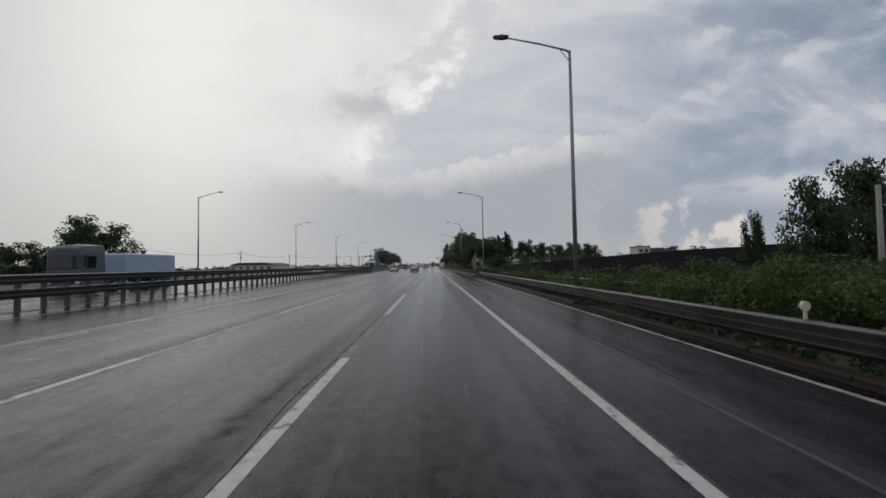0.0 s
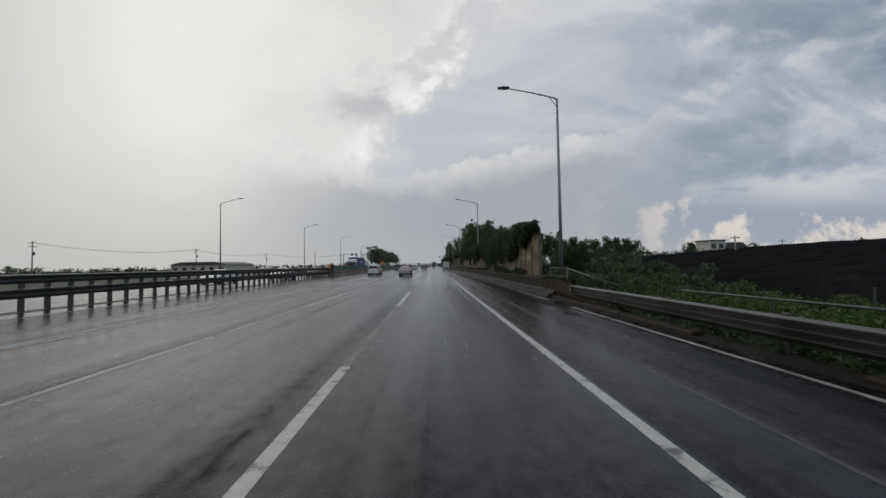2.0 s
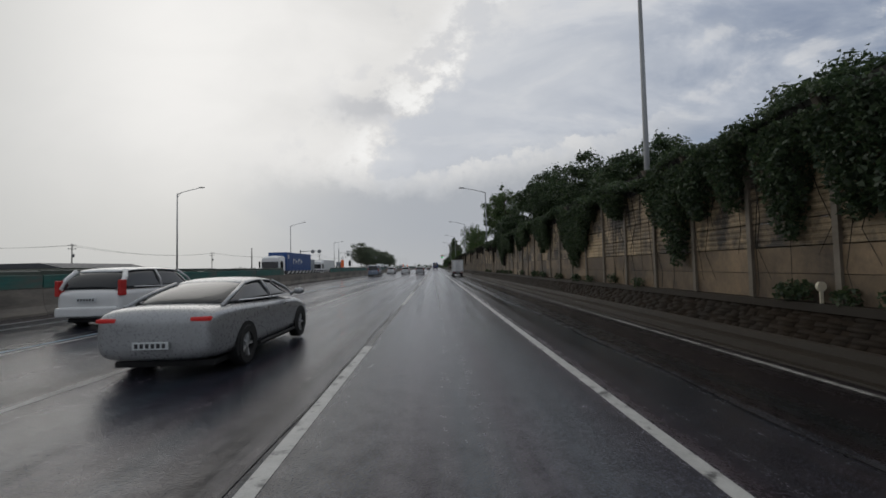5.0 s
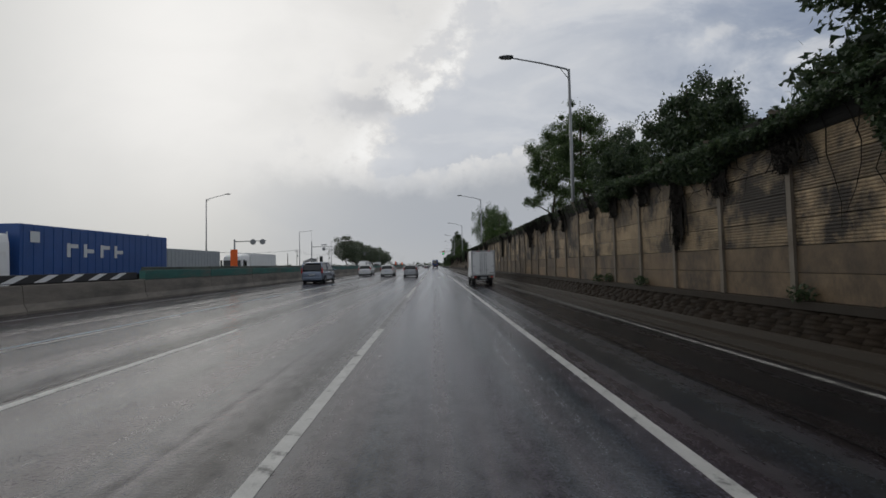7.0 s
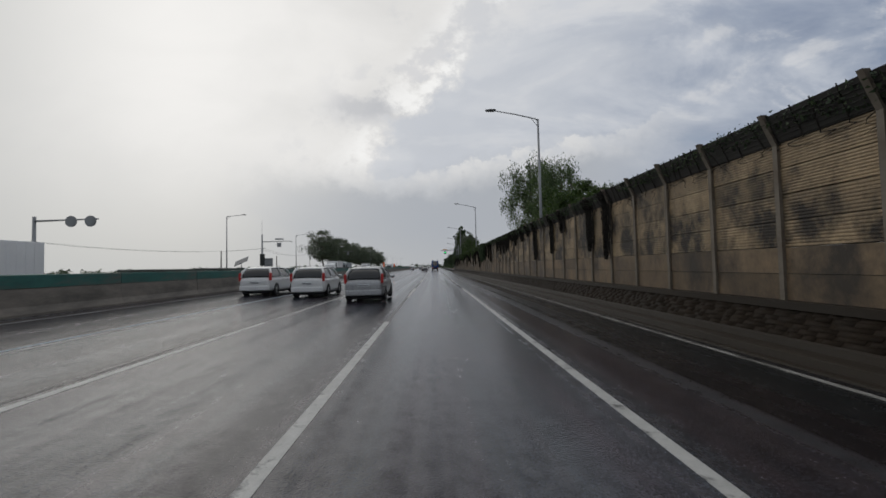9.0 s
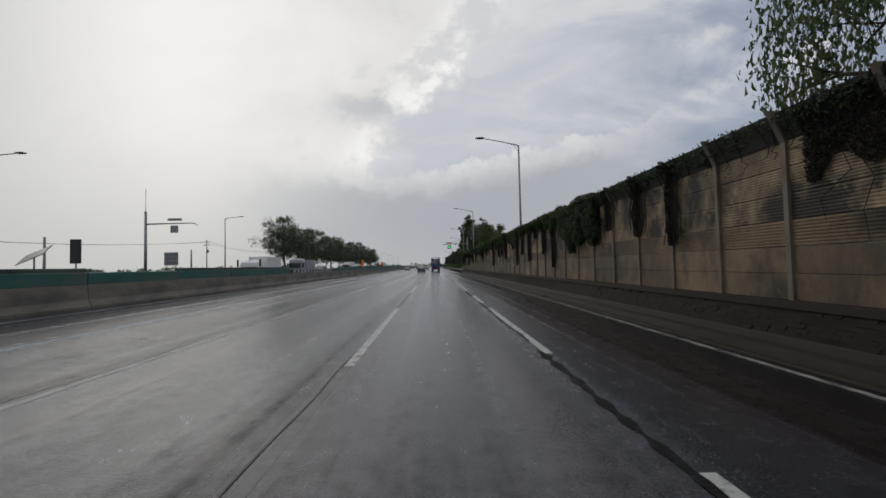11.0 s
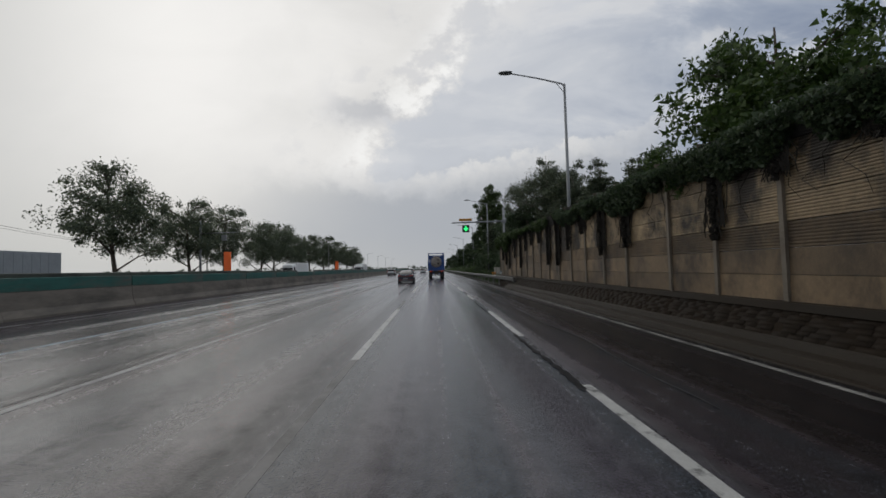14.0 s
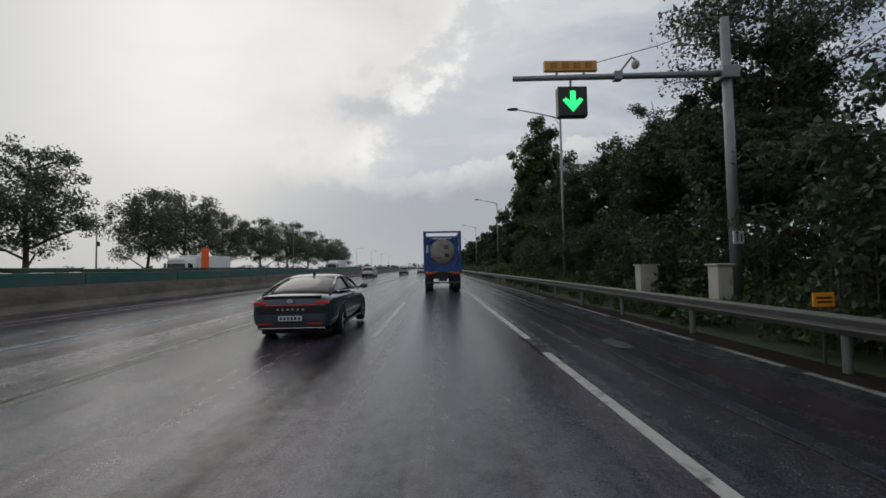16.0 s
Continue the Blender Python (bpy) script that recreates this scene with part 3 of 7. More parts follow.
def tree(name, label, at, height, spread, base, mat, count, per, leaf, shape="round", group="", turn=0.0, trunk_r=0.0, lean=0.0):
    """A trunk with limbs and a crown of leaf clumps with gaps between them."""
    t = thing(name, label, "tree", at, group, turn)
    bm = bmesh.new()
    r0 = trunk_r or height * 0.016
    wob = lambda s: rng.normal() * s
    spine = [Vector((lean * k * k / 25 + wob(0.02) * height * (k > 0), wob(0.02) * height * (k > 0), height * 0.92 * k / 5)) for k in range(6)]
    tube(bm, spine, [r0 * (1 - 0.16 * k) for k in range(6)], 9)
    ends = []
    limbs = 7 if shape == "poplar" else 11
    for k in range(limbs):
        f = base / height + (0.9 - base / height) * (k + 0.3) / limbs
        i = min(int(f * 5), 4)
        p = spine[i].lerp(spine[i + 1], min(max(f * 5 - i, 0), 1))
        a = k * 2.4 + wob(0.3)
        reach = spread * (0.75 + 0.25 * rng.random()) * (1 - 0.45 * k / limbs)
        rise = {"round": 0.55, "poplar": 2.2, "willow": 0.35, "cone": 0.15}[shape]
        q = p + Vector((math.cos(a) * reach * 0.5, math.sin(a) * reach * 0.5, rise * reach * 0.6))
        e = p + Vector((math.cos(a) * reach, math.sin(a) * reach, rise * reach * (0.5 if shape == "willow" else 0.9)))
        tube(bm, [p, q, e], [r0 * 0.42, r0 * 0.26, r0 * 0.08], 6)
        ends += [q.lerp(e, 0.5), e]
        for s in (-1, 1):
            m = q + Vector((math.cos(a + s * 0.9), math.sin(a + s * 0.9), 0.5)) * reach * 0.42
            tube(bm, [q, m], [r0 * 0.18, r0 * 0.05], 5)
            ends.append(m)
    part("trunk", bm, "bark", t, smooth=True)
    # crown
    count, per = int(count * 1.9), int(per / 1.7)
    c = []
    mid, half = (height + base) / 2, (height - base) / 2
    while len(c) < count:
        d = rng.normal(size=3)
        d /= np.linalg.norm(d)
        rr = (0.45 + 0.55 * rng.random()) * (0.80 + 0.55 * noise.noise(Vector(d * 2.6) + Vector(at) * 0.37))
        z = d[2] * rr
        if shape == "poplar":
            w = 0.75 * (1 - abs(z) ** 1.5) + 0.15
        elif shape == "cone":
            w = 0.62 - 0.5 * z
        elif shape == "willow":
            w = 1.0
        else:
            w = 1.0 if z > -0.2 else 0.85
        c.append((d[0] * rr * spread * w, d[1] * rr * spread * w, mid + z * half))
    c = np.array(c + [tuple(e) for e in ends if base + 0.8 < e.z < height])
    rad = spread * (0.10 + 0.16 * rng.random(len(c))) * (1.4 if shape == "poplar" else 1.0)
    pts = clumps(c, rad, per, 2.1 if shape == "willow" else 0.9)
    d = rng.normal(size=(len(pts) // (40 if shape == "willow" else 12), 3))
    d /= np.linalg.norm(d, axis=1)[:, None]
    loose = c[rng.integers(0, len(c), len(d))] + d * (rng.random(len(d)) ** 0.5 * spread * 0.24)[:, None]
    pts = np.concatenate([pts, loose])
    v, f = leaves(pts, leaf)
    if shape == "willow":
        vv = v.reshape(-1, 3, 3)
        mid_ = vv.mean(1, keepdims=True)
        vv = mid_ + (vv - mid_) * np.array([0.55, 0.55, 1.5])
        v = vv.reshape(-1, 3)
    soup("crown", v, f, mat, t, kind="stuff")
    return t


def road_z(x):
    """Crossfall of 2 % towards the verge; the other carriageway falls the other way."""
    return -0.02 * x if x > -14.4 else 0.288 + 0.02 * (x + 14.4)

# ---- ground and roads ----
Y0, Y1 = -40.0, 1400.0
xs = np.array([-2500, -900, -400, -200, -120, -80, -60, -48, -40, -36.5, -14.4, 6.2, 6.6, 7.4, 9, 11, 14, 18, 24, 32, 45, 60, 90, 140, 220, 400, 900, 2500], float)
ys = np.array([-400, -120, -60, -40, -20, 0, 10, 20, 30, 40, 50, 58, 64, 70, 100, 140, 180, 220, 260, 300, 340, 400, 500, 650, 900, 1400, 2200, 4500], float)


def land(x, y):
    if x < -36:
        return -0.5 - 0.5 * min(1, (-36 - x) / 20)
    if x <= 6.3:
        return -0.75
    low = -0.22 - 2.9 * min(1, max(0, (x - 8.5) / 20))
    high = -0.15 + 0.5 * min(1, max(0, (x - 7) / 8))
    k = min(1, max(0, (y - 58) / 10))
    return low * (1 - k) + high * k


gv = np.array([(x, y, land(x, y) + (0.12 * noise.noise(Vector((x * 0.11, y * 0.11, 0))) if x > 7.5 or x < -40 else 0)) for y in ys for x in xs])
nx = len(xs)
gf = np.array([(j * nx + i, j * nx + i + 1, (j + 1) * nx + i + 1, (j + 1) * nx + i) for j in range(len(ys) - 1) for i in range(nx - 1)])
tagged(soup("ground", gv, gf, "grass", smooth=True), "rough green verge and flat farmland", "ground", kind="structure")


def strip(name, x0, x1, mat, label, category, lift=0.0, y0=Y0, y1=Y1, depth=0.6, cuts=24):
    bm = bmesh.new()
    swept(bm, [(x0, road_z(x0) + lift), (x1, road_z(x1) + lift), (x1, road_z(x1) - depth), (x0, road_z(x0) - depth)], y0, y1, cuts=cuts)
    return tagged(part(name, bm, mat), label, category, kind="structure")


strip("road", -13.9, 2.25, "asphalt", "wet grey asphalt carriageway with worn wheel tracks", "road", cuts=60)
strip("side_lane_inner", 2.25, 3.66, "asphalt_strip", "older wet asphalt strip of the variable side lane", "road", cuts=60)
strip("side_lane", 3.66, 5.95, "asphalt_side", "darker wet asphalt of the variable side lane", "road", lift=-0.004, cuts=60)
strip("road_opposite", -34.5, -14.6, "asphalt", "wet asphalt of the opposite carriageway", "road")
strip("median_strip", -14.6, -13.9, "gutter", "grimy concrete strip under the median barrier", "median", lift=0.01)
strip("shoulder", 5.95, 6.75, "dirt", "brown gritty shoulder beside the wall", "shoulder", lift=-0.01)
strip("verge_left", -37.5, -34.5, "dirt", "gravel verge beyond the far carriageway", "verge", lift=-0.03)


def painted(name, x, w, y0, y1, mat, label, lift=0.004):
    bm = bmesh.new()
    n = max(1, int((y1 - y0) / 60))
    swept(bm, [(x - w / 2, road_z(x - w / 2) + lift), (x + w / 2, road_z(x + w / 2) + lift), (x + w / 2, road_z(x) - 0.01), (x - w / 2, road_z(x) - 0.01)], y0, y1, cuts=n)
    return tagged(part(name, bm, mat), label, "road marking", kind="structure")


# dashes: about ten metres of paint, ten of gap
DASHES = [(-22.0, -12.4), (-2.4, 7.6), (14.4, 24.1), (35.0, 45.0), (55.0, 63.8), (74.5, 84.0), (93.0, 102.6), (112.0, 121.6), (131.9, 141.4), (151.8, 161.5), (171.0, 180.6), (190.2, 199.8), (212.8, 222.3), (231.7, 241.0), (250.9, 260.7), (270.9, 280.4), (292.3, 302.0)]
DASHES += [(312.0 + 20 * i, 321.8 + 20 * i) for i in range(22)]
for k, (y, end) in enumerate(DASHES):
    for x, w, mat in ((-1.46, 0.16, "paint"), (-5.1, 0.15, "paint")):
        if x > -2 or k % 3 and y < 286:
            painted("lane_dash", x, w, y, end, mat, "worn white lane dash on wet asphalt")
    painted("lane_dash_faded", -8.35, 0.14, y + 3, end + 3, "paint_faded", "faded white bus lane dash")
painted("lane_line", -5.1, 0.13, Y0, 286, "paint_faded", "pale worn lane line, almost unbroken", 0.003)
painted("ghost_line", -5.16, 0.16, 286.1, 420, "paint_ghost", "faded older lane line between the dashes", 0.002)
painted("worn_groove", 3.4, 0.07, Y0, 57, "groove", "pale worn groove along the side lane", 0.002)
painted("ghost_line", -1.47, 0.13, Y0, 285, "paint_ghost", "worn-out ghost of an old lane line", 0.002)
painted("bus_lane_line", -8.62, 0.12, Y0, 700, "paint_blue", "faded blue bus lane line")
painted("edge_line_median", -12.7, 0.12, Y0, 900, "paint_faded", "thin faded white edge line")
painted("edge_line_verge", 5.52, 0.105, Y0, 303, "paint_edge", "thin white edge line along the shoulder")
for y, n in ((304.5, 4.0), (308.9, 1.7), (311.5, 3.6), (316, 5), (324, 40), (368, 300)):
    painted("edge_line_broken", 5.82, 0.13, y, y + n, "paint_faded", "broken thin white edge line")
painted("side_lane_line", 2.12, 0.16, Y0, 200.5, "paint", "wide white line of the side lane")
for y0, y1 in ((206.5, 209.1), (213.7, 222.2), (224.6, 229.0), (233.2, 249.0), (253.4, 257.0), (257.2, 269.1), (273.4, 279.4), (285.6, 289.7), (293.5, 300.7), (304.0, 310.1), (311.7, 332), (335, 352), (356, 420), (424, 700)):
    painted("side_lane_dash", 2.12, 0.16, y0, y1, "paint", "worn white dash of the side lane")
for x in (-18.2, -21.8, -25.4, -29.0, -33.0):
    painted("opposite_line", x, 0.14, Y0, 700, "paint_faded", "faded line of the opposite carriageway")


def crack(name, x, w, y0, y1, label, step=0.5, wander=0.06, mat="sealant"):
    """A ragged sealed seam along the road."""
    n = int((y1 - y0) / step)
    v, f = [], []
    for i in range(n + 1):
        y = y0 + i * step
        c = x + wander * noise.noise(Vector((y * 0.35, x, 0)))
        h = w / 2 * max(0.08, 0.55 + 0.9 * abs(noise.noise(Vector((y * 0.9, x, 5)))) + (1.0 * noise.noise(Vector((y * 3.1, x, 9))) if step < 0.3 else 0))
        if i in (0, n):
            h *= 0.3
        v += [(c - h, y, road_z(c - h) + 0.0075), (c + h, y, road_z(c + h) + 0.0075)]
        if i:
            f.append((2 * i - 2, 2 * i - 1, 2 * i + 1, 2 * i))
    tagged(soup(name, np.array(v), np.array(f), mat), label, "road seam", kind="structure")


for y0, y1, w in ((200, 206.6, 0.15), (208.6, 214.0, 0.17), (215.0, 222.0, 0.07), (222.0, 225.0, 0.16), (228.6, 233.6, 0.15), (241.0, 248.0, 0.06), (248.6, 253.8, 0.17), (258, 263, 0.06), (268.8, 273.8, 0.14), (279.0, 285.8, 0.08), (289.4, 294, 0.07), (300.4, 304.4, 0.07), (309.8, 312.0, 0.10)):
    crack("sealed_crack", 2.0, w, y0, y1, "dark sealed crack beside the side lane line", step=0.12, wander=0.09)
for x, y0, y1 in ((3.55, 45, 62), (3.6, 72, 120), (3.7, 128, 160), (3.4, 268, 290), (3.5, 296, 330), (3.75, 6, 10)):
    crack("thin_crack", x, 0.04, y0, y1, "thin dark crack along the side lane", wander=0.25, mat="sealant" if 70 < y0 < 200 else "joint")
for x, y0, y1 in ((-1.62, -10, 30), (-1.6, 95, 110), (-1.6, 190, 214), (-5.25, 0, 60), (-5.3, 125, 230), (-8.3, -10, 60), (-5.3, 240, 330)):
    crack("lane_joint", x, 0.034, y0, y1, "dark paving joint beside a lane line", wander=0.12, mat="joint")
for x, y in ((4.75, 52.6), (1.2, 68.5), (4.9, 296.0), (4.3, 302.5), (3.9, 311.0)):
    bm = bmesh.new()
    bmesh.ops.create_circle(bm, cap_ends=True, segments=14, radius=0.22)
    for v in bm.verts:
        v.co = Vector((x + v.co.x * (1 + 0.3 * rng.random()), y + v.co.y * 2.2 * (1 + 0.3 * rng.random()), 0))
        v.co.z = road_z(v.co.x) + 0.006
    tagged(part("road_patch", bm, "sealant" if y < 60 else "joint"), "small dark patch in the asphalt", "road patch", kind="structure")

puddle = bmesh.new()
bmesh.ops.create_circle(puddle, cap_ends=True, segments=28, radius=1.0)
for v in puddle.verts:
    k = 0.8 + 0.5 * noise.noise(v.co * 2.3)
    v.co = Vector((5.25 + v.co.x * 0.62 * k, 56.6 + v.co.y * 2.6 * k, 0))
    v.co.z = road_z(v.co.x) + 0.0065
tagged(part("puddle", puddle, "puddle"), "shallow rain puddle beside the edge line", "puddle", kind="structure")
for y in (160.5, 228.0, 294.4):
    inlet = bmesh.new()
    box(inlet, 5.76, 6.06, y - 0.35, y + 0.35, -0.15, -0.071, 0.01)
    tagged(part("drain_inlet", inlet, "sealant"), "dark drain inlet in the gutter kerb", "drain", kind="structure")
# low kerb stones under the first guard rail, some of them missing
kerb = thing("verge_kerb", "rust-brown concrete kerb stones under the guard rail", "kerb", (6.12, -34, -0.12))
tagged(kerb, kind="structure")
bm = bmesh.new()
swept(bm, [(0, -0.1), (0.02, 0.05), (0.06, 0.085), (0.30, 0.10), (0.30, -0.1)], 0.01, 1.99)
kerb_stone = part("kerb_stone", bm, "kerb", kerb)
for k in range(1, 47):
    if k not in (12, 13, 25, 39, 40):
        o = bpy.data.objects.new("kerb_stone", kerb_stone.data)
        scene.collection.objects.link(o)
        o.parent = kerb
        o.matrix_basis = Matrix.Translation((rng.normal() * 0.012, 2 * k, rng.normal() * 0.008))

# ---- gutter, rubble foot and noise barrier ----
WALL_X, WALL_Y0, BAYS, PITCH = 6.9, 65.08, 121, 1.981
WIDE_BAY, EXTRA = 106, 0.73


def bay_y(b):
    """Where bay b starts along the barrier; one bay is wider than the rest."""
    return PITCH * b + (EXTRA if b > WIDE_BAY else 0.0)


WALL_Y1 = WALL_Y0 + bay_y(BAYS)
bm = bmesh.new()
swept(bm, [(5.78, -0.16), (5.80, -0.085), (5.96, -0.08), (5.985, 0.045), (6.03, 0.065), (6.255, 0.10), (6.28, 0.215), (6.33, 0.245), (6.335, -0.4), (5.78, -0.4)], 60, WALL_Y1 - 7, cuts=20)
tagged(part("gutter", bm, "gutter"), "stained concrete gutter with a low kerb", "gutter", kind="structure")
bm = bmesh.new()
swept(bm, [(6.34, -0.4), (6.34, 0.235), (6.72, 0.70), (7.10, 0.70), (7.10, -0.4)], 62, 303.0, cuts=20)
swept(bm, [(6.70, -0.4), (6.70, 0.70), (7.10, 0.70), (7.10, -0.4)], 303.02, WALL_Y1 + 0.4)
ramp_rows = []
for y, h in ((54.0, -0.10), (56.5, 0.08), (59.0, 0.40), (61.0, 0.64), (61.99, 0.69)):
    ramp_rows.append([bm.verts.new((x, y, z)) for x, z in ((6.36, -0.4), (6.36, min(0.2, h)), (6.72, h), (7.12, h), (7.6, -0.4))])
for a, b in zip(ramp_rows, ramp_rows[1:]):
    for k in range(5):
        bm.faces.new((a[k], a[(k + 1) % 5], b[(k + 1) % 5], b[k]))
bm.faces.new(ramp_rows[0][::-1])
bm.faces.new(ramp_rows[-1])
foot = tagged(part("rubble_foot", bm, "mortar"), "dark sloping foot wall of mortared rubble", "retaining wall", kind="structure")
bm = bmesh.new()
swept(bm, [(6.66, 0.70), (6.66, 0.85), (7.12, 0.85), (7.12, 0.70)], WALL_Y0 - 1.3, WALL_Y1 + 0.3, cuts=20)
tagged(part("foot_coping", bm, "gutter"), "stained concrete coping under the noise barrier", "coping", kind="structure")

# noise barrier: posts every two metres, four ribbed panels to a bay, a cap leaning over the road
barrier = thing("noise_barrier", "tall brown ribbed noise barrier with steel posts", "noise barrier", (WALL_X, WALL_Y0, 0))
tagged(barrier, kind="structure")
bm = bmesh.new()
box(bm, -0.10, 0.02, -0.055, 0.055, 0.85, 3.92)
box(bm, 0.02, 0.10, -0.02, 0.02, 0.85, 3.92)
r = bmesh.ops.create_cube(bm, size=1)["verts"]
for v in r:
    v.co = Vector((v.co.x * 0.12 - 0.04, v.co.y * 0.11, v.co.z * 0.62 + 4.2))
    v.co.x -= 0.28 * max(0, (v.co.z - 3.9) / 0.6)
post_mesh = part("post", bm, "post", barrier)


def ribbed_panel(bm, y, z0, z1, ribs, shift=0.0):
    """One panel between two posts with shallow horizontal ribs on the road side."""
    prof = [(0.06 + shift, z0)]
    if not ribs:
        prof += [(-0.036 + shift, z0 + 0.006), (-0.036 + shift, z1 - 0.006)]
    h = (z1 - z0 - 0.012) / max(ribs, 1)
    for i in range(ribs):
        z = z0 + 0.008 + i * h
        prof += [(-0.038 + shift, z + 0.1 * h), (-0.038 + shift, z + 0.5 * h), (-0.020 + shift, z + 0.66 * h), (-0.020 + shift, z + 0.94 * h)]
    prof.append((0.06 + shift, z1))
    swept(bm, prof, y + 0.055, y + PITCH - 0.055)


LEVELS = [(0.85 + 0.516 * k, 0.849 + 0.516 * (k + 1), (0, 0, 8, 8, 9, 9)[k]) for k in range(6)]
shared = []
for z0, z1, ribs in LEVELS:
    bm = bmesh.new()
    ribbed_panel(bm, 0, z0, z1, ribs)
    shared.append(part("panel", bm, "panel" if z0 < 2 else "panel_stained", barrier))
bm = bmesh.new()
swept(bm, [(-0.06, 3.93), (0.02, 3.93), (-0.20, 4.46), (-0.28, 4.46)], 0.05, PITCH - 0.05)
cap_mesh = part("cap_panel", bm, "cap", barrier)
bm = bmesh.new()
for i in range(6):
    z = 3.97 + i * 0.08
    x = -0.065 - 0.22 * (z - 3.93) / 0.53
    tube(bm, [(x, 0.05, z), (x, PITCH - 0.05, z)], 0.012, 5)
cap_rib = part("cap_ribs", bm, "cap", cap_mesh)
FIRST_SINGLE = 71
rest, rest_top = bmesh.new(), bmesh.new()
for b in range(1, BAYS + 1):
    again(post_mesh, Matrix.Translation((0, bay_y(b), 0)), barrier)
    if b == BAYS:
        break
    wide = Matrix.Diagonal((1, (PITCH + EXTRA) / PITCH if b == WIDE_BAY else 1, 1, 1))
    c = again(cap_mesh, Matrix.Translation((rng.normal() * 0.01, bay_y(b), 0)) @ wide, barrier)
    again(cap_rib, Matrix.Identity(4), c)
    for i, (z0, z1, ribs) in enumerate(LEVELS):
        if b >= FIRST_SINGLE:
            again(shared[i], Matrix.Translation((rng.normal() * 0.006, bay_y(b), 0)) @ wide, barrier)
        else:
            ribbed_panel(rest if i < 2 else rest_top, bay_y(b), z0, z1, min(ribs, 4) if b < 28 else ribs, rng.normal() * 0.006)
tagged(part("far_panels", rest, "panel", barrier), kind="stuff")
tagged(part("far_panels", rest_top, "panel_stained", barrier), kind="stuff")

# rubble stones on the foot
stone_bm = bmesh.new()
box(stone_bm, -0.19, 0.19, -0.03, 0.012, -0.05, 0.05, 0.006)
for v in stone_bm.verts:
    v.co += Vector((rng.normal(), rng.normal(), rng.normal())) * 0.004
stone = part("stone", stone_bm, "stone", foot)
plain = bmesh.new()
box(plain, -0.19, 0.19, -0.03, 0.012, -0.05, 0.05)
plain.verts.index_update()
sv = np.array([v.co for v in plain.verts])
s_faces = [tuple(v.index for v in f.verts) for f in plain.faces]
tri = np.array([(f[0], f[k], f[k + 1]) for f in s_faces for k in range(1, len(f) - 1)])
slope = Matrix.Rotation(math.atan2(0.38, 0.465), 4, "Y")
joined_v, joined_f, singles = [], [], 0
for row in range(6):
    u = (row + 0.5) / 6
    y = 62.2 + 0.31 * (row % 3)
    while y < 302.5:
        ln = 0.22 + 0.5 * rng.random() ** 1.5
        m = Matrix.Translation((6.34 + 0.38 * u + 0.004 + rng.normal() * 0.0035, y + ln / 2, 0.235 + 0.465 * u)) @ slope @ Matrix.Rotation(math.pi / 2 + rng.normal() * 0.04, 4, "Z")
        m = m @ Matrix.Diagonal((ln / 0.385, 0.8 + 0.3 * rng.random(), 0.98 + 0.14 * rng.random(), 1))
        if 206 < y < 228 and singles < 290:
            again(stone, m, foot)
            singles += 1
        else:
            mm = np.array(m)
            joined_f.append(tri + len(sv) * len(joined_v))
            joined_v.append(sv @ mm[:3, :3].T + mm[:3, 3])
        y += ln + 0.006
stone.matrix_basis = Matrix.Translation((6.533, 62.1, 0.468)) @ slope @ Matrix.Rotation(math.pi / 2, 4, "Z")
tagged(soup("far_stones", np.concatenate(joined_v), np.concatenate(joined_f), "stone", foot), kind="stuff")


# ---- ivy on the barrier ----
def ivy(name, label, y0, y1, hang, thick, density, leaf, mat, top=4.45, bare=0.0, bottom=0.87, ragged=1.1):
    t = thing(name, label, "ivy", (WALL_X, y0, 0))
    n = int((y1 - y0) * density * 1.8)
    y = rng.random(n * 2) * (y1 - y0)
    reach = np.array([noise.noise(Vector(((a + y0) * 0.33, 3.1, 0))) * 0.8 + noise.noise(Vector(((a + y0) * 1.1, 9.1, 0))) * 0.7 for a in y])
    reach = hang * (0.62 + reach * ragged)
    reach = np.clip(reach, 0.18 - bare, top - bottom)
    keep = reach > 0.05
    y, reach = y[keep], reach[keep]
    down = rng.random(len(y)) ** 0.85 * (reach + 0.25)
    z = top + 0.06 - down
    bulge = thick * (0.45 + 0.55 * np.sin(np.clip(down / (reach + 0.25), 0, 1) * 3.0))
    lean = np.clip((z - 3.93) / 0.53, 0, 1.5) * 0.24
    x = -0.06 - lean - rng.random(len(y)) * bulge + (z > 4.4) * rng.random(len(y)) * 0.4
    wave = np.array([noise.noise(Vector(((a + y0) * 0.55, 1.7, 8))) for a in y])
    z = z + (z > 4.2) * (0.0 + 0.8 * wave) * thick
    keep = rng.random(len(y)) < np.clip((reach + 0.3) / (hang * 1.0 + 0.3), 0.25, 1)
    pts = np.stack([x, y, z], 1)[keep]
    v, f = leaves(pts, leaf * 0.68)
    soup("foliage", v, f, mat, t, kind="stuff")
    bm = bmesh.new()
    k = 0.0
    while k < y1 - y0:
        ln = hang * (0.4 + 1.2 * rng.random())
        yy = k
        p = [Vector((-0.30, yy, top + 0.05)), Vector((-0.07, yy + rng.normal() * 0.1, 3.9))]
        for j in range(1, 5):
            p.append(Vector((-0.06 - 0.03 * rng.random(), yy + rng.normal() * 0.14, max(3.9 - ln * j / 4, bottom))))
        tube(bm, p, [0.016, 0.015, 0.012, 0.010, 0.008, 0.005], 4)
        k += 0.18 + 0.5 * rng.random()
    tagged(part("stem_mat", bm, "dead_vine", t), kind="stuff")
    return t


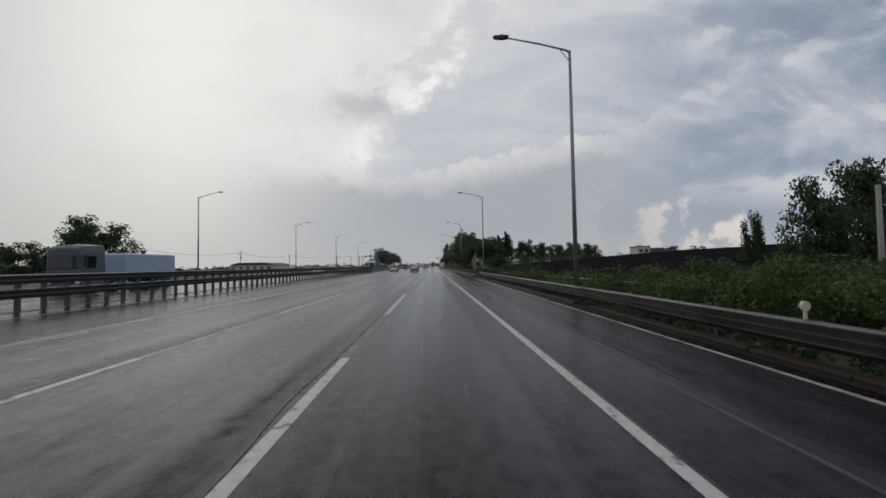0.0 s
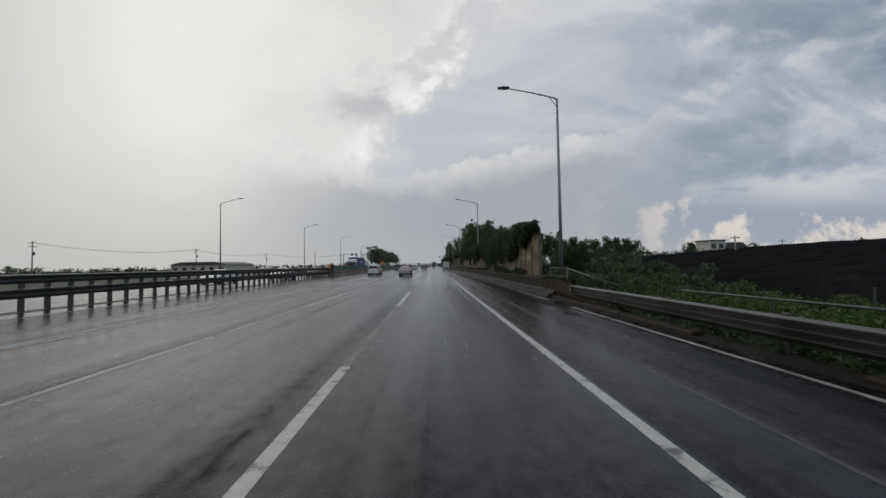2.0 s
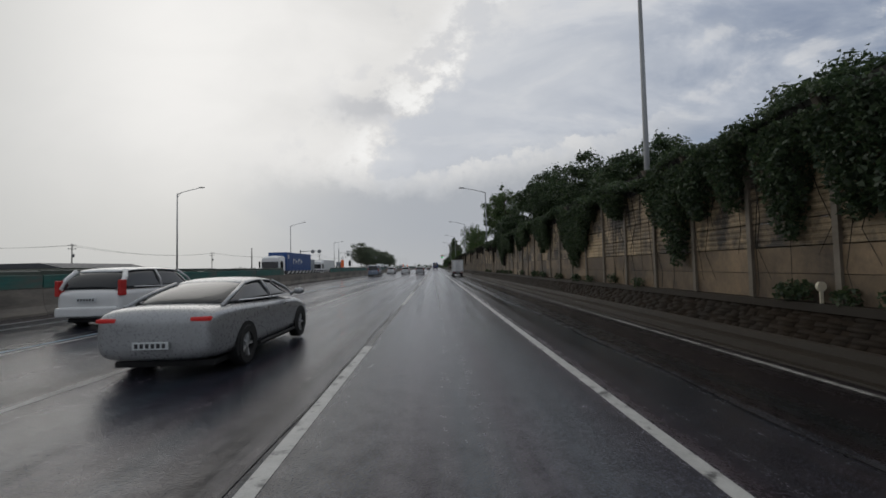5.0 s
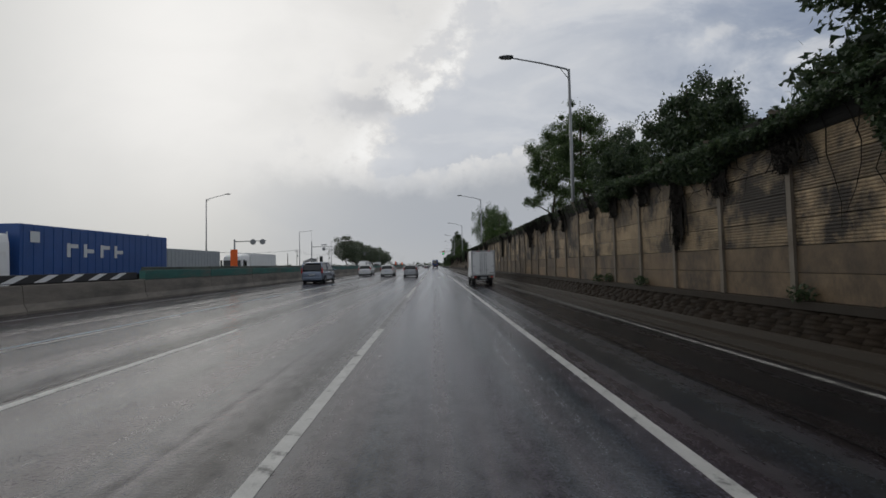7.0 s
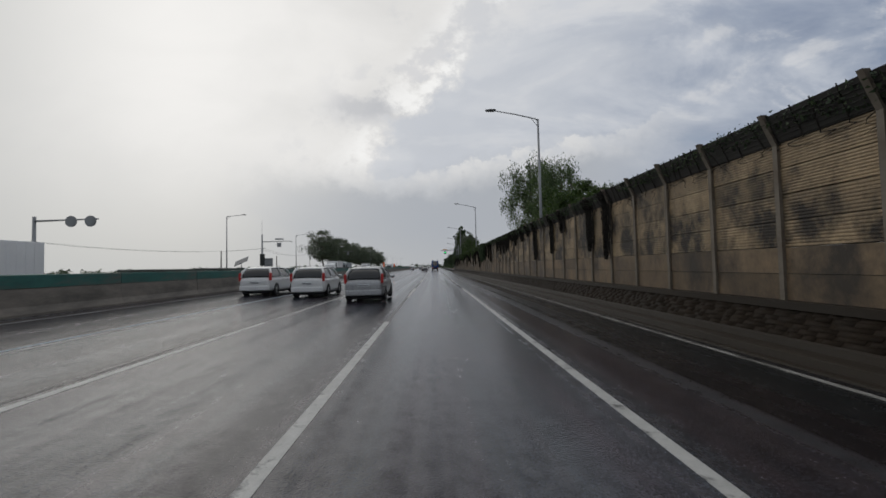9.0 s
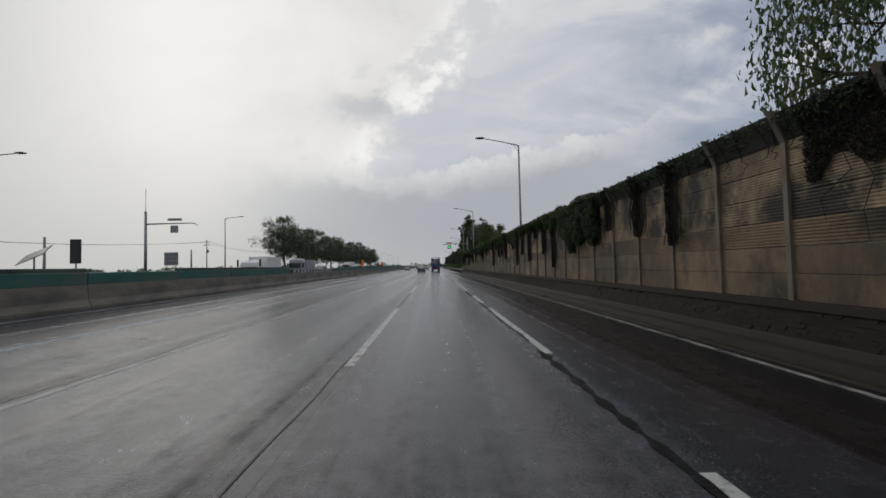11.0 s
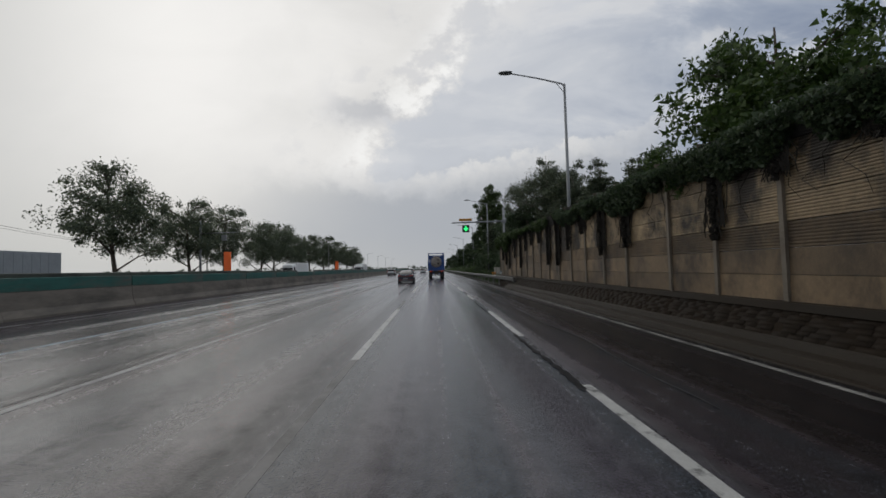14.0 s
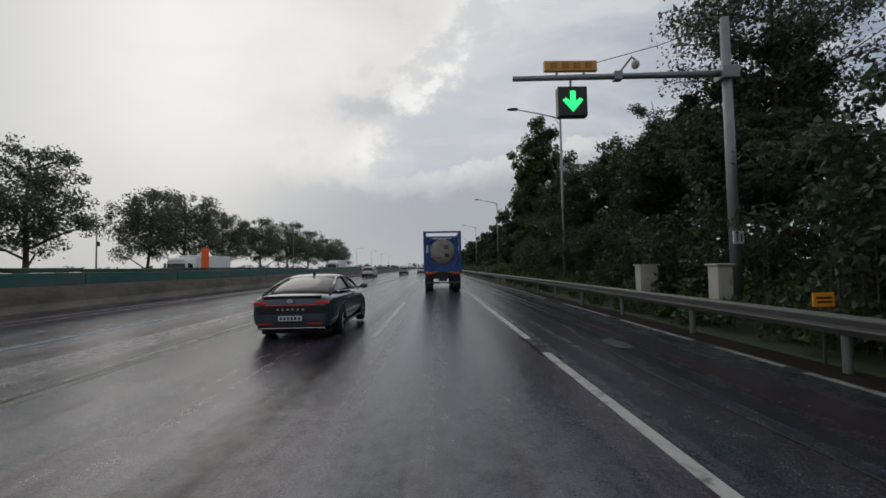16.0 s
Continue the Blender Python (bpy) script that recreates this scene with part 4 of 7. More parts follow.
ivy("ivy_curtain", "dense dark ivy clump over the end of the barrier", 64.6, 70.0, 1.15, 0.6, 1500, 0.068, "leaf_dark")
ivy("ivy_curtain", "dense dark green ivy curtain hanging in ragged strands", 70.0, 110, 2.5, 0.6, 1250, 0.068, "leaf_dark", ragged=2.0)
ivy("ivy_curtain", "heavy ivy curtain reaching down to the coping", 71.7, 75.4, 3.3, 0.6, 1500, 0.068, "leaf_dark", ragged=0.5)
ivy("ivy_curtain", "dark ivy hanging in ragged strands below the trees", 110, 138, 1.35, 0.5, 900, 0.068, "leaf_dark", bare=0.1, ragged=2.2)
ivy("ivy_fringe", "ragged ivy thinning out along the barrier top", 138, 147, 0.6, 0.4, 500, 0.065, "leaf_dark", bare=0.2)
ivy("ivy_fringe", "a few ivy leaves among bare dead stems", 147, 198, 0.22, 0.12, 40, 0.05, "leaf_dark", bare=1.0)
ivy("ivy_fringe", "a few ivy leaves among bare dead stems", 198, 226, 0.25, 0.14, 60, 0.05, "leaf_dark", bare=0.9)
ivy("ivy_curtain", "thick clump of ivy hanging to half the panel height", 222.7, 227.4, 2.2, 0.5, 1500, 0.068, "leaf_dark", bottom=2.2)
ivy("ivy_fringe", "patchy ivy fringe trailing down the panels", 226, 242, 0.7, 0.26, 560, 0.055, "leaf", bare=0.5, ragged=2.4)
ivy("ivy_fringe", "tufts of ivy on the barrier cap with bare stretches", 242, 261, 0.55, 0.28, 700, 0.055, "leaf", bare=0.65, ragged=2.6)
ivy("ivy_curtain", "thick leafy clump of ivy hanging over the panels", 260.5, 267.5, 1.35, 0.55, 1300, 0.068, "leaf")
ivy("ivy_fringe", "patchy ivy fringe trailing down the panels", 267, 285, 0.9, 0.4, 650, 0.065, "leaf_dark", bare=0.2)
ivy("ivy_fringe", "low ivy fringe along the barrier top", 285, 299, 0.4, 0.25, 420, 0.06, "leaf", bare=0.3)
ivy("ivy_fringe", "thick ivy draped over the last bays of the barrier", 299, 305.9, 1.0, 0.5, 1300, 0.07, "leaf", bare=0.1)


def tangle(y, z0, z1, w):
    """A hanging mat of dead creeper beside a post."""
    t = thing("creeper_tangle", "dark mat of dead creeper on a barrier post", "creeper", (WALL_X - 0.08, y, 0), "creepers on the barrier")
    bm = bmesh.new()
    for i in range(34):
        x, yy, z = -0.02, rng.normal() * w * 0.42, z1 - rng.random() * 0.3
        p, r = [], []
        for j in range(6):
            p.append((x - 0.05 * rng.random(), yy, z))
            r.append(0.014)
            yy += rng.normal() * 0.07
            z -= (z1 - z0) / 6 * (0.6 + 0.8 * rng.random())
            if z < z0:
                break
        if len(p) > 1:
            tube(bm, p, r, 4, False)
    tagged(part("stem_mat", bm, "dead_vine", t), kind="stuff")
    n = int(700 * (z1 - z0) * (0.6 + w))
    u = rng.random(n) ** 1.2
    pts = np.stack([-0.03 - 0.12 * rng.random(n), rng.normal(size=n).clip(-1.3, 1.3) * w * (0.25 + 0.75 * np.abs(np.sin(u * 9 + y))) * (0.62 - 0.5 * u), z1 - u * (z1 - z0)], 1)
    pts[:, 0] -= np.clip((pts[:, 2] - 3.93) / 0.53, 0, 1.2) * 0.22
    v, f = leaves(pts, 0.036)
    soup("withered_leaves", v, f, "dead_vine", t, kind="stuff")


# heavy mats where the creeper is thick, single strands on most other posts
ivy("dead_creeper", "black mat of dead creeper over the barrier top", 155.5, 161.5, 1.0, 0.07, 1900, 0.034, "dead_vine", bottom=1.6)
ivy("dead_creeper", "black mat of dead creeper over the barrier top", 202.4, 213.2, 1.35, 0.07, 1900, 0.034, "dead_vine", bottom=1.6)
for b in range(35, BAYS, 1):
    y = WALL_Y0 + bay_y(b)
    if rng.random() < (0.95 if y < 158 else 0.5 if y < 205 else 0.35 if y < 229 else 0.9):
        tangle(y + rng.normal() * 0.15, 4.1 - ((0.5 + 2.2 * rng.random()) if y > 229 else (0.3 + 2.3 * rng.random() ** 2)), 4.4, 0.22 + 0.3 * rng.random())

# low plants at the foot under the curtain
t = thing("foot_weeds", "low weeds growing along the coping of the barrier", "weeds", (6.75, 66, 0.85))
pts = []
for i in range(50):
    y = rng.random() * 82
    pts.append((rng.normal() * 0.10 - 0.05, y, 0.10 + 0.12 * rng.random()))
for i in range(46):
    y = 10.5 + 7 * rng.random() if i % 3 else 3.0 + 3 * rng.random()
    pts.append((rng.normal() * 0.07 - 0.04, y, 0.08 + 0.38 * rng.random() ** 1.5))
v, f = leaves(clumps(pts, 0.24, 150, 0.8), 0.045)
v[:, 2] = np.maximum(v[:, 2], -0.05)
soup("foliage", v, f, "leaf_dark", t, kind="stuff")
# ---- guard rails ----
def beam_profile(x, z, h, waves, depth=0.095):
    """Corrugated rail, thin, open at the back."""
    front = []
    for i in range(waves):
        a = z + h * i / waves
        s = h / waves
        front += [(x, a), (x - depth, a + 0.62 * s), (x - depth, a + 0.76 * s), (x, a + 0.97 * s)]
    front += [(x + 0.0, z + h), (x + 0.055, z + h)]
    back = [(px + 0.012, pz - 0.012 * (pz > z + h - 0.01)) for px, pz in reversed(front)]
    return front + back


def verge_rail(label, x, y0, y1, z_low, z_top, waves, spacing, mat, end_cap):
    rail = thing("guard_rail", label, "guard rail", (x, y0, road_z(x)))
    bm = bmesh.new()
    swept(bm, beam_profile(0, z_low, z_top - z_low, waves), 0, 4.0)
    first = part("beam", bm, mat, rail)
    n = int((y1 - y0) / 4)
    for k in range(1, n):
        again(first, Matrix.Translation((-0.004 * (k % 2), 4.0 * k, 0)), rail)
    bm = bmesh.new()
    disc(bm, (0.12, 0, 0.28), (0, 0, 1), 0.065, 0.95, 14)
    post = part("post", bm, mat, rail, smooth=False)
    bm = bmesh.new()
    box(bm, 0.0, 0.07, -0.06, 0.06, z_low + 0.1, z_top - 0.05, 0.008)
    block = part("spacer", bm, "rail_dark", rail)
    for k in range(1, int((y1 - y0) / spacing)):
        again(post, Matrix.Translation((0, spacing * k, 0)), rail)
        again(block, Matrix.Translation((0, spacing * k, 0)), rail)
    if end_cap:
        bm = bmesh.new()
        yy = 4.0 * n if end_cap > 0 else 0.0
        swept(bm, [(-0.09, z_low - 0.02), (0.05, z_low - 0.02), (0.05, z_top + 0.02), (-0.09, z_top + 0.02)], yy - 0.02, yy + 0.22 * end_cap)
        part("end_cap", bm, mat, rail)
    return rail


verge_rail("grey three-wave steel guard rail beside green shrubs", 6.62, -34.0, 58.2, 0.24, 0.72, 3, 4.0, "rail", 1)
verge_rail("grey steel guard rail in front of dark trees", 6.36, 296.5, 520.0, 0.60, 0.92, 2, 4.0, "rail_pale", -1)

MED_X = -14.2
rail = thing("median_guard_rail", "tall grimy double-beam median guard rail", "guard rail", (MED_X, -36, road_z(MED_X)))
bm = bmesh.new()
swept(bm, [(-x, z) for x, z in beam_profile(0, 0.46, 0.36, 2)], 0, 4.0)
lower = part("lower_beam", bm, "rail_dark", rail)
bm = bmesh.new()
swept(bm, [(-x, z) for x, z in beam_profile(0, 0.97, 0.34, 2)], 0, 4.0)
upper = part("upper_beam", bm, "rail_dark", rail)
bm = bmesh.new()
box(bm, -0.16, -0.02, -0.065, 0.065, -0.2, 1.28, 0.008)
mpost = part("post", bm, "rail_dark", rail)
for k in range(1, 33):
    again(lower, Matrix.Translation((0.003 * (k % 2), 4 * k, 0)), rail)
    again(upper, Matrix.Translation((0.003 * (k % 2), 4 * k, 0)), rail)
for k in range(1, 133):
    again(mpost, Matrix.Translation((0, k, 0)), rail)

# concrete median barrier, in lengths of 6 m, with a green anti-glare strip on it
BAR_Y0 = 97.0
barr = tagged(thing("median_barrier", "stained concrete median barrier with a green strip", "barrier", (-14.1, BAR_Y0, road_z(-14.1))), kind="structure")
bm = bmesh.new()
swept(bm, [(0.30, -0.1), (0.30, 0.08), (0.18, 0.33), (0.12, 0.93), (0.06, 0.97), (-0.14, 0.97), (-0.20, 0.93), (-0.26, 0.33), (-0.38, 0.08), (-0.38, -0.1)], 0.012, 5.988)
unit = part("barrier_unit", bm, "concrete", barr)
bm = bmesh.new()
swept(bm, [(0.125, 0.95), (0.135, 1.40), (0.07, 1.42), (-0.10, 1.42), (-0.16, 1.40), (-0.15, 0.95), (-0.13, 0.975), (0.09, 0.975)], 0.03, 5.97)
strip_ = part("glare_strip", bm, "green_net", barr)
bm = bmesh.new()
swept(bm, [(0.05, 1.41), (0.055, 1.56), (0.02, 1.58), (-0.05, 1.58), (-0.08, 1.41)], 0.02, 5.98)
screen_ = part("glare_screen", bm, "glare_grey", barr)
for k in range(1, 110):
    if k % 7 and not (6 <= k <= 8 or 25 <= k <= 27):
        again(screen_, Matrix.Translation((rng.normal() * 0.01, 6 * k, rng.normal() * 0.02)), barr)
    again(unit, Matrix.Translation((rng.normal() * 0.008, 6 * k, 0)), barr)
    if not (6 <= k <= 8 or 25 <= k <= 27):
        again(strip_, Matrix.Translation((rng.normal() * 0.01, 6 * k, 0)), barr)


def hatched(y0, y1):
    """Low panels painted with slanting white and black stripes, on top of the barrier."""
    h = thing("hatched_gate", "movable median gate with black and white slanted stripes", "median gate", (-14.05, y0, road_z(-14)), "median gates")
    bm = bmesh.new()
    box(bm, -0.07, 0.05, 0, y1 - y0, 1.02, 1.32, 0.01)
    part("rail_body", bm, "black_stripe", h)
    y = 0.4
    while y < y1 - y0 - 1.1:
        bm = bmesh.new()
        a = [(y, 1.04), (y + 0.42, 1.04), (y + 1.0, 1.30), (y + 0.58, 1.30)]
        lo = [bm.verts.new((0.046, p, q)) for p, q in a]
        hi = [bm.verts.new((0.056, p, q)) for p, q in a]
        bm.faces.new(hi)
        bm.faces.new(lo[::-1])
        for i in range(4):
            bm.faces.new((lo[i], lo[(i + 1) % 4], hi[(i + 1) % 4], hi[i]))
        part("stripe", bm, "white_paint", h)
        y += 1.15


hatched(133.5, 150.5)
hatched(247.5, 264.5)


def orange_board(x, y, z0, h=1.5, w=0.5):
    t = thing("orange_marker", "bright orange warning board on a post above the barrier", "warning board", (x, y, 0), "orange warning boards")
    bm = bmesh.new()
    box(bm, -w / 2, w / 2, -0.03, 0.03, z0, z0 + h, 0.01)
    part("board", bm, "orange", t)
    bm = bmesh.new()
    disc(bm, (0, 0.06, (z0 + h + 0.2) / 2), (0, 0, 1), 0.035, z0 + h - 0.2, 10)
    part("stand", bm, "rail_dark", t)


for x, y, z in ((-14.9, 162.0, 1.6), (-14.9, 294.0, 1.75), (-15.2, 330, 1.7)):
    orange_board(x, y, z)
bm = bmesh.new()
t = thing("crash_cushion", "yellow and dark crash boards at the barrier end", "crash board", (-14.1, 96.0, road_z(-14)))
box(bm, -0.35, 0.0, -0.05, 0.05, 1.0, 1.75, 0.01)
part("yellow_board", bm, "amber_sign", t)
bm = bmesh.new()
box(bm, 0.15, 0.45, -0.05, 0.05, 1.0, 1.85, 0.01)
part("dark_board", bm, "led_off", t)
bm = bmesh.new()
box(bm, -0.4, 0.5, 0.06, 0.9, -0.1, 1.05, 0.05)
part("block", bm, "concrete", t)


# ---- street lamps ----
def street_lamp(label, x, y, z0, top, arm, rise, side, group):
    """Tapered pole with one slightly rising arm and a flat cobra head."""
    t = thing("street_lamp", label, "street lamp", (x, y, z0), group)
    bm = bmesh.new()
    tube(bm, [(0, 0, 0), (0, 0, top * 0.5), (0, 0, top)], [0.115, 0.092, 0.065], 14)
    part("pole", bm, "lamp", t, smooth=True)
    bm = bmesh.new()
    tube(bm, [(0, 0, top - 0.12), (side * 0.15, 0, top + 0.02), (side * arm * 0.5, 0, top + rise * 0.55), (side * arm, 0, top + rise)], [0.05, 0.048, 0.042, 0.036], 8)
    tube(bm, [(0, 0, top - 0.55), (side * 0.45, 0, top + 0.04)], [0.02, 0.02], 6)
    part("arm", bm, "lamp", t, smooth=True)
    bm = bmesh.new()
    a = side * arm
    loft(bm, [(-0.17, [(0, -0.05), (0.16, -0.03), (0.2, 0.02), (0.12, 0.05), (0, 0.06)]), (0.17, [(0, -0.05), (0.16, -0.03), (0.2, 0.02), (0.12, 0.05), (0, 0.06)])])
    for v in bm.verts:
        v.co = Vector((a + side * 0.25 + v.co.x * 1.9, v.co.y * (1.0 - 0.25 * (v.co.x * side > 0)), top + rise + v.co.z + 0.02))
    head = part("lamp_head", bm, "lamp_head", t, smooth=True)
    bm = bmesh.new()
    box(bm, a + side * 0.25 - 0.24, a + side * 0.25 + 0.24, -0.11, 0.11, top + rise - 0.05, top + rise - 0.02, 0.01)
    part("lens", bm, "white_lens", head)
    bm = bmesh.new()
    box(bm, -0.2, 0.2, -0.2, 0.2, -0.5, 0.06, 0.02)
    part("base_plate", bm, "concrete", t)
    return t


first = street_lamp("tall grey street lamp with one arm over the road", 6.95, 19.9, -0.15, 12.1, 3.1, 0.65, -1, "verge street lamps")
for x, y in ((7.9, 63.8), (7.6, 108.4), (7.35, 152.4), (7.6, 197.2), (7.55, 241.7), (7.72, 286.4), (9.0, 331.0), (10.4, 371.0), (11.0, 414.0), (11.5, 458.0), (12.0, 502.0), (12.5, 546.0)):
    copy_thing(first, pose(x, y, -0.15))
far = street_lamp("tall grey street lamp beyond the opposite carriageway", -33.9, 62.0, -0.1, 12.2, 3.0, 0.75, 1, "far side street lamps")
for i in range(-1, 4):
    if i:
        copy_thing(far, pose(-33.9, 62.0 + 43.9 * i, -0.1))
low = street_lamp("grey street lamp with a short drooping arm", -34.2, 238.2, -0.1, 10.8, 2.6, 0.25, 1, "far side street lamps")
for i in (1, 4, 5, 6, 7, 8, 9):
    copy_thing(low, pose(-36.2, 236.0 + 43.5 * i, -0.1))

# ---- lane control gantry near the end ----
g = thing("lane_signal_mast", "grey steel mast with an arm carrying a green arrow signal", "signal mast", (8.58, 314.0, -0.2))
bm = bmesh.new()
tube(bm, [(0.17, 0, -0.2), (0.17, 0, 5), (0.17, 0, 9.1)], [0.15, 0.14, 0.125], 16)
part("mast", bm, "lamp", g, smooth=True)
bm = bmesh.new()
tube(bm, [(0.2, 0, 7.42), (-6.2, 0, 7.32)], [0.10, 0.075], 10)
part("arm", bm, "lamp", g, smooth=True)
bm = bmesh.new()
box(bm, -0.08, 0.42, -0.22, 0.22, 7.22, 7.6, 0.03)
part("clamp", bm, "lamp", g)
bm = bmesh.new()
tube(bm, [(0.1, 0, 9.0), (-1.8, 0, 8.3), (-3.74, 0, 7.78)], 0.012, 4)
part("stay_cable", bm, "wire", g)
case = bmesh.new()
box(case, -4.92, -4.06, -0.14, 0.14, 6.15, 7.03, 0.03)
case = part("signal_case", case, "led_off", g, "black square signal head")
bm = bmesh.new()
tube(bm, [(-4.5, 0, 7.0), (-4.5, 0, 7.36)], 0.035, 6)
part("hanger", bm, "lamp", g)
bm = bmesh.new()
outline = [(-0.075, 0.30), (0.075, 0.30), (0.075, -0.02), (0.20, 0.10), (0.30, 0.03), (0.0, -0.32), (-0.30, 0.03), (-0.20, 0.10), (-0.075, -0.02)]
fr = [bm.verts.new((-4.49 + x, -0.16, 6.59 + z)) for x, z in outline]
bk = [bm.verts.new((-4.49 + x, -0.13, 6.59 + z)) for x, z in outline]
bm.faces.new(fr)
bm.faces.new(bk[::-1])
for i in range(len(outline)):
    bm.faces.new((fr[i], fr[(i + 1) % 9], bk[(i + 1) % 9], bk[i]))
part("arrow", bm, "led_green", case, "glowing green down arrow")
bm = bmesh.new()
box(bm, -5.28, -3.72, -0.08, 0.06, 7.52, 7.82, 0.015)
board = part("amber_board", bm, "amber", g, "narrow amber sign board")
for i in range(4):
    bm = bmesh.new()
    box(bm, -5.1 + i * 0.34, -4.9 + i * 0.34, -0.09, -0.078, 7.58, 7.76)
    part("writing_bar", bm, "amber_dim", board)
for x in (-4.9, -4.1):
    bm = bmesh.new()
    box(bm, x - 0.03, x + 0.03, -0.03, 0.03, 7.36, 7.53)
    part("bracket", bm, "lamp", g)
bm = bmesh.new()
tube(bm, [(-3.1, 0, 7.4), (-2.65, 0, 7.95), (-2.55, 0, 7.85)], 0.035, 6)
cctv = part("camera_bracket", bm, "lamp", g)
bm = bmesh.new()
bmesh.ops.create_icosphere(bm, subdivisions=2, radius=0.12, matrix=Matrix.Translation((-2.55, 0, 7.72)) @ Matrix.Diagonal((1, 1, 1.2, 1)))
part("dome_camera", bm, "cabinet", cctv, smooth=True)
bm = bmesh.new()
box(bm, -3.22, -2.98, -0.11, 0.11, 7.24, 7.5, 0.02)
part("bracket_box", bm, "lamp", g)
bm = bmesh.new()
box(bm, 0.0, 0.30, -0.21, -0.15, 2.35, 2.72, 0.01)
num = part("number_plate_sign", bm, "plate", g, "small white plate with dark bars")
for x in (0.08, 0.20):
    bm = bmesh.new()
    box(bm, x, x + 0.035, -0.22, -0.209, 2.43, 2.64)
    part("writing_bar", bm, "ink", num)


def control_cabinet(x, y, w, h, legs, label):
    c = thing("control_cabinet", label, "cabinet", (x, y, 0.05), "roadside cabinets")
    bm = bmesh.new()
    box(bm, -w / 2, w / 2, -0.22, 0.22, legs, legs + h, 0.02)
    part("body", bm, "cabinet", c)
    bm = bmesh.new()
    box(bm, -w / 2 - 0.05, w / 2 + 0.05, -0.27, 0.27, legs + h, legs + h + 0.05, 0.01)
    part("lid", bm, "cabinet", c)
    bm = bmesh.new()
    box(bm, -w / 2 + 0.05, w / 2 - 0.05, -0.235, -0.218, legs + 0.05, legs + h - 0.05, 0.005)
    d = part("door", bm, "cabinet", c)
    bm = bmesh.new()
    box(bm, w / 2 - 0.12, w / 2 - 0.09, -0.26, -0.234, legs + h * 0.45, legs + h * 0.58, 0.004)
    part("handle", bm, "steel", d)
    for x_ in (-w / 2 + 0.08, w / 2 - 0.08):
        bm = bmesh.new()
        box(bm, x_ - 0.04, x_ + 0.04, -0.1, 0.1, -0.5, legs + 0.01)
        part("leg", bm, "rail_dark", c)


control_cabinet(8.45, 318.6, 0.72, 1.15, 0.35, "beige steel roadside cabinet on short legs")
control_cabinet(8.0, 313.6, 0.42, 0.95, 0.55, "beige narrow cabinet beside the signal mast")
s = thing("orange_plate_sign", "small orange plate sign behind the guard rail", "sign", (6.66, 309.05, -0.07))
bm = bmesh.new()
box(bm, -0.19, 0.19, -0.015, 0.015, 0.92, 1.16, 0.01)
pl = part("plate", bm, "amber_sign", s)
for z in (1.07, 1.0):
    bm = bmesh.new()
    box(bm, -0.13, 0.13, -0.022, -0.014, z - 0.012, z + 0.016)
    part("writing_bar", bm, "ink", pl)
bm = bmesh.new()
disc(bm, (0, 0.03, 0.45), (0, 0, 1), 0.025, 1.3, 8)
part("stake", bm, "rail", s)


def delineator(x, y, z, h=0.55):
    d = thing("delineator", "round cream delineator on a short post", "delineator", (x, y, z), "delineators")
    bm = bmesh.new()
    disc(bm, (0, 0, h), (0, 1, 0), 0.085, 0.05, 20)
    part("reflector", bm, "delineator", d)
    bm = bmesh.new()
    box(bm, -0.03, 0.03, -0.015, 0.015, -0.05, h - 0.07, 0.006)
    part("stem", bm, "delineator", d)


delineator(6.68, 7.3, 0.52, 0.30)
for y in (74.5, 101.0, 127.5):
    delineator(6.74, y, 0.85, 0.30)

# small fittings on the barrier
nt_ = thing("notice_plate", "small white notice plate on a barrier post", "sign", (WALL_X - 0.115, WALL_Y0 + 89 * PITCH, 1.58))
bm = bmesh.new()
box(bm, -0.008, 0.008, -0.075, 0.075, -0.14, 0.14, 0.004)
np_ = part("plate", bm, "plate", nt_)
for z in (0.07, 0.02, -0.05):
    bm = bmesh.new()
    box(bm, -0.012, -0.006, -0.05, 0.05, z - 0.012, z + 0.012)
    part("writing_bar", bm, "ink", np_)
br = thing("pipe_bracket", "black steel pipe bracket hanging on the barrier", "bracket", (WALL_X - 0.14, 298.5, 0))
for name, ends in (("upright_pipe", ((0, 0, 4.3), (0, 0, 2.9))), ("cross_pipe", ((0, 0, 3.36), (0, -1.25, 3.36))), ("short_pipe", ((0, -1.25, 3.5), (0, -1.25, 3.2)))):
    bm = bmesh.new()
    tube(bm, ends, 0.035, 8)
    part(name, bm, "wire", br, smooth=True)
ms = thing("distance_marker", "small white marker sign with teal writing on a post", "sign", (6.85, 304.9, -0.1))
bm = bmesh.new()
box(bm, -0.23, 0.23, -0.012, 0.012, 1.02, 1.38, 0.01)
mp_ = part("plate", bm, "plate", ms)
for x0, x1, z0_, z1_ in ((-0.18, -0.06, 1.22, 1.33), (-0.03, 0.05, 1.22, 1.33), (0.08, 0.18, 1.22, 1.33), (0.0, 0.12, 1.06, 1.17)):
    bm = bmesh.new()
    box(bm, x0, x1, -0.018, -0.01, z0_, z1_)
    part("writing_bar", bm, "green_net", mp_)
bm = bmesh.new()
disc(bm, (0, 0.03, 0.62), (0, 0, 1), 0.03, 1.4, 10)
part("post", bm, "rail", ms)

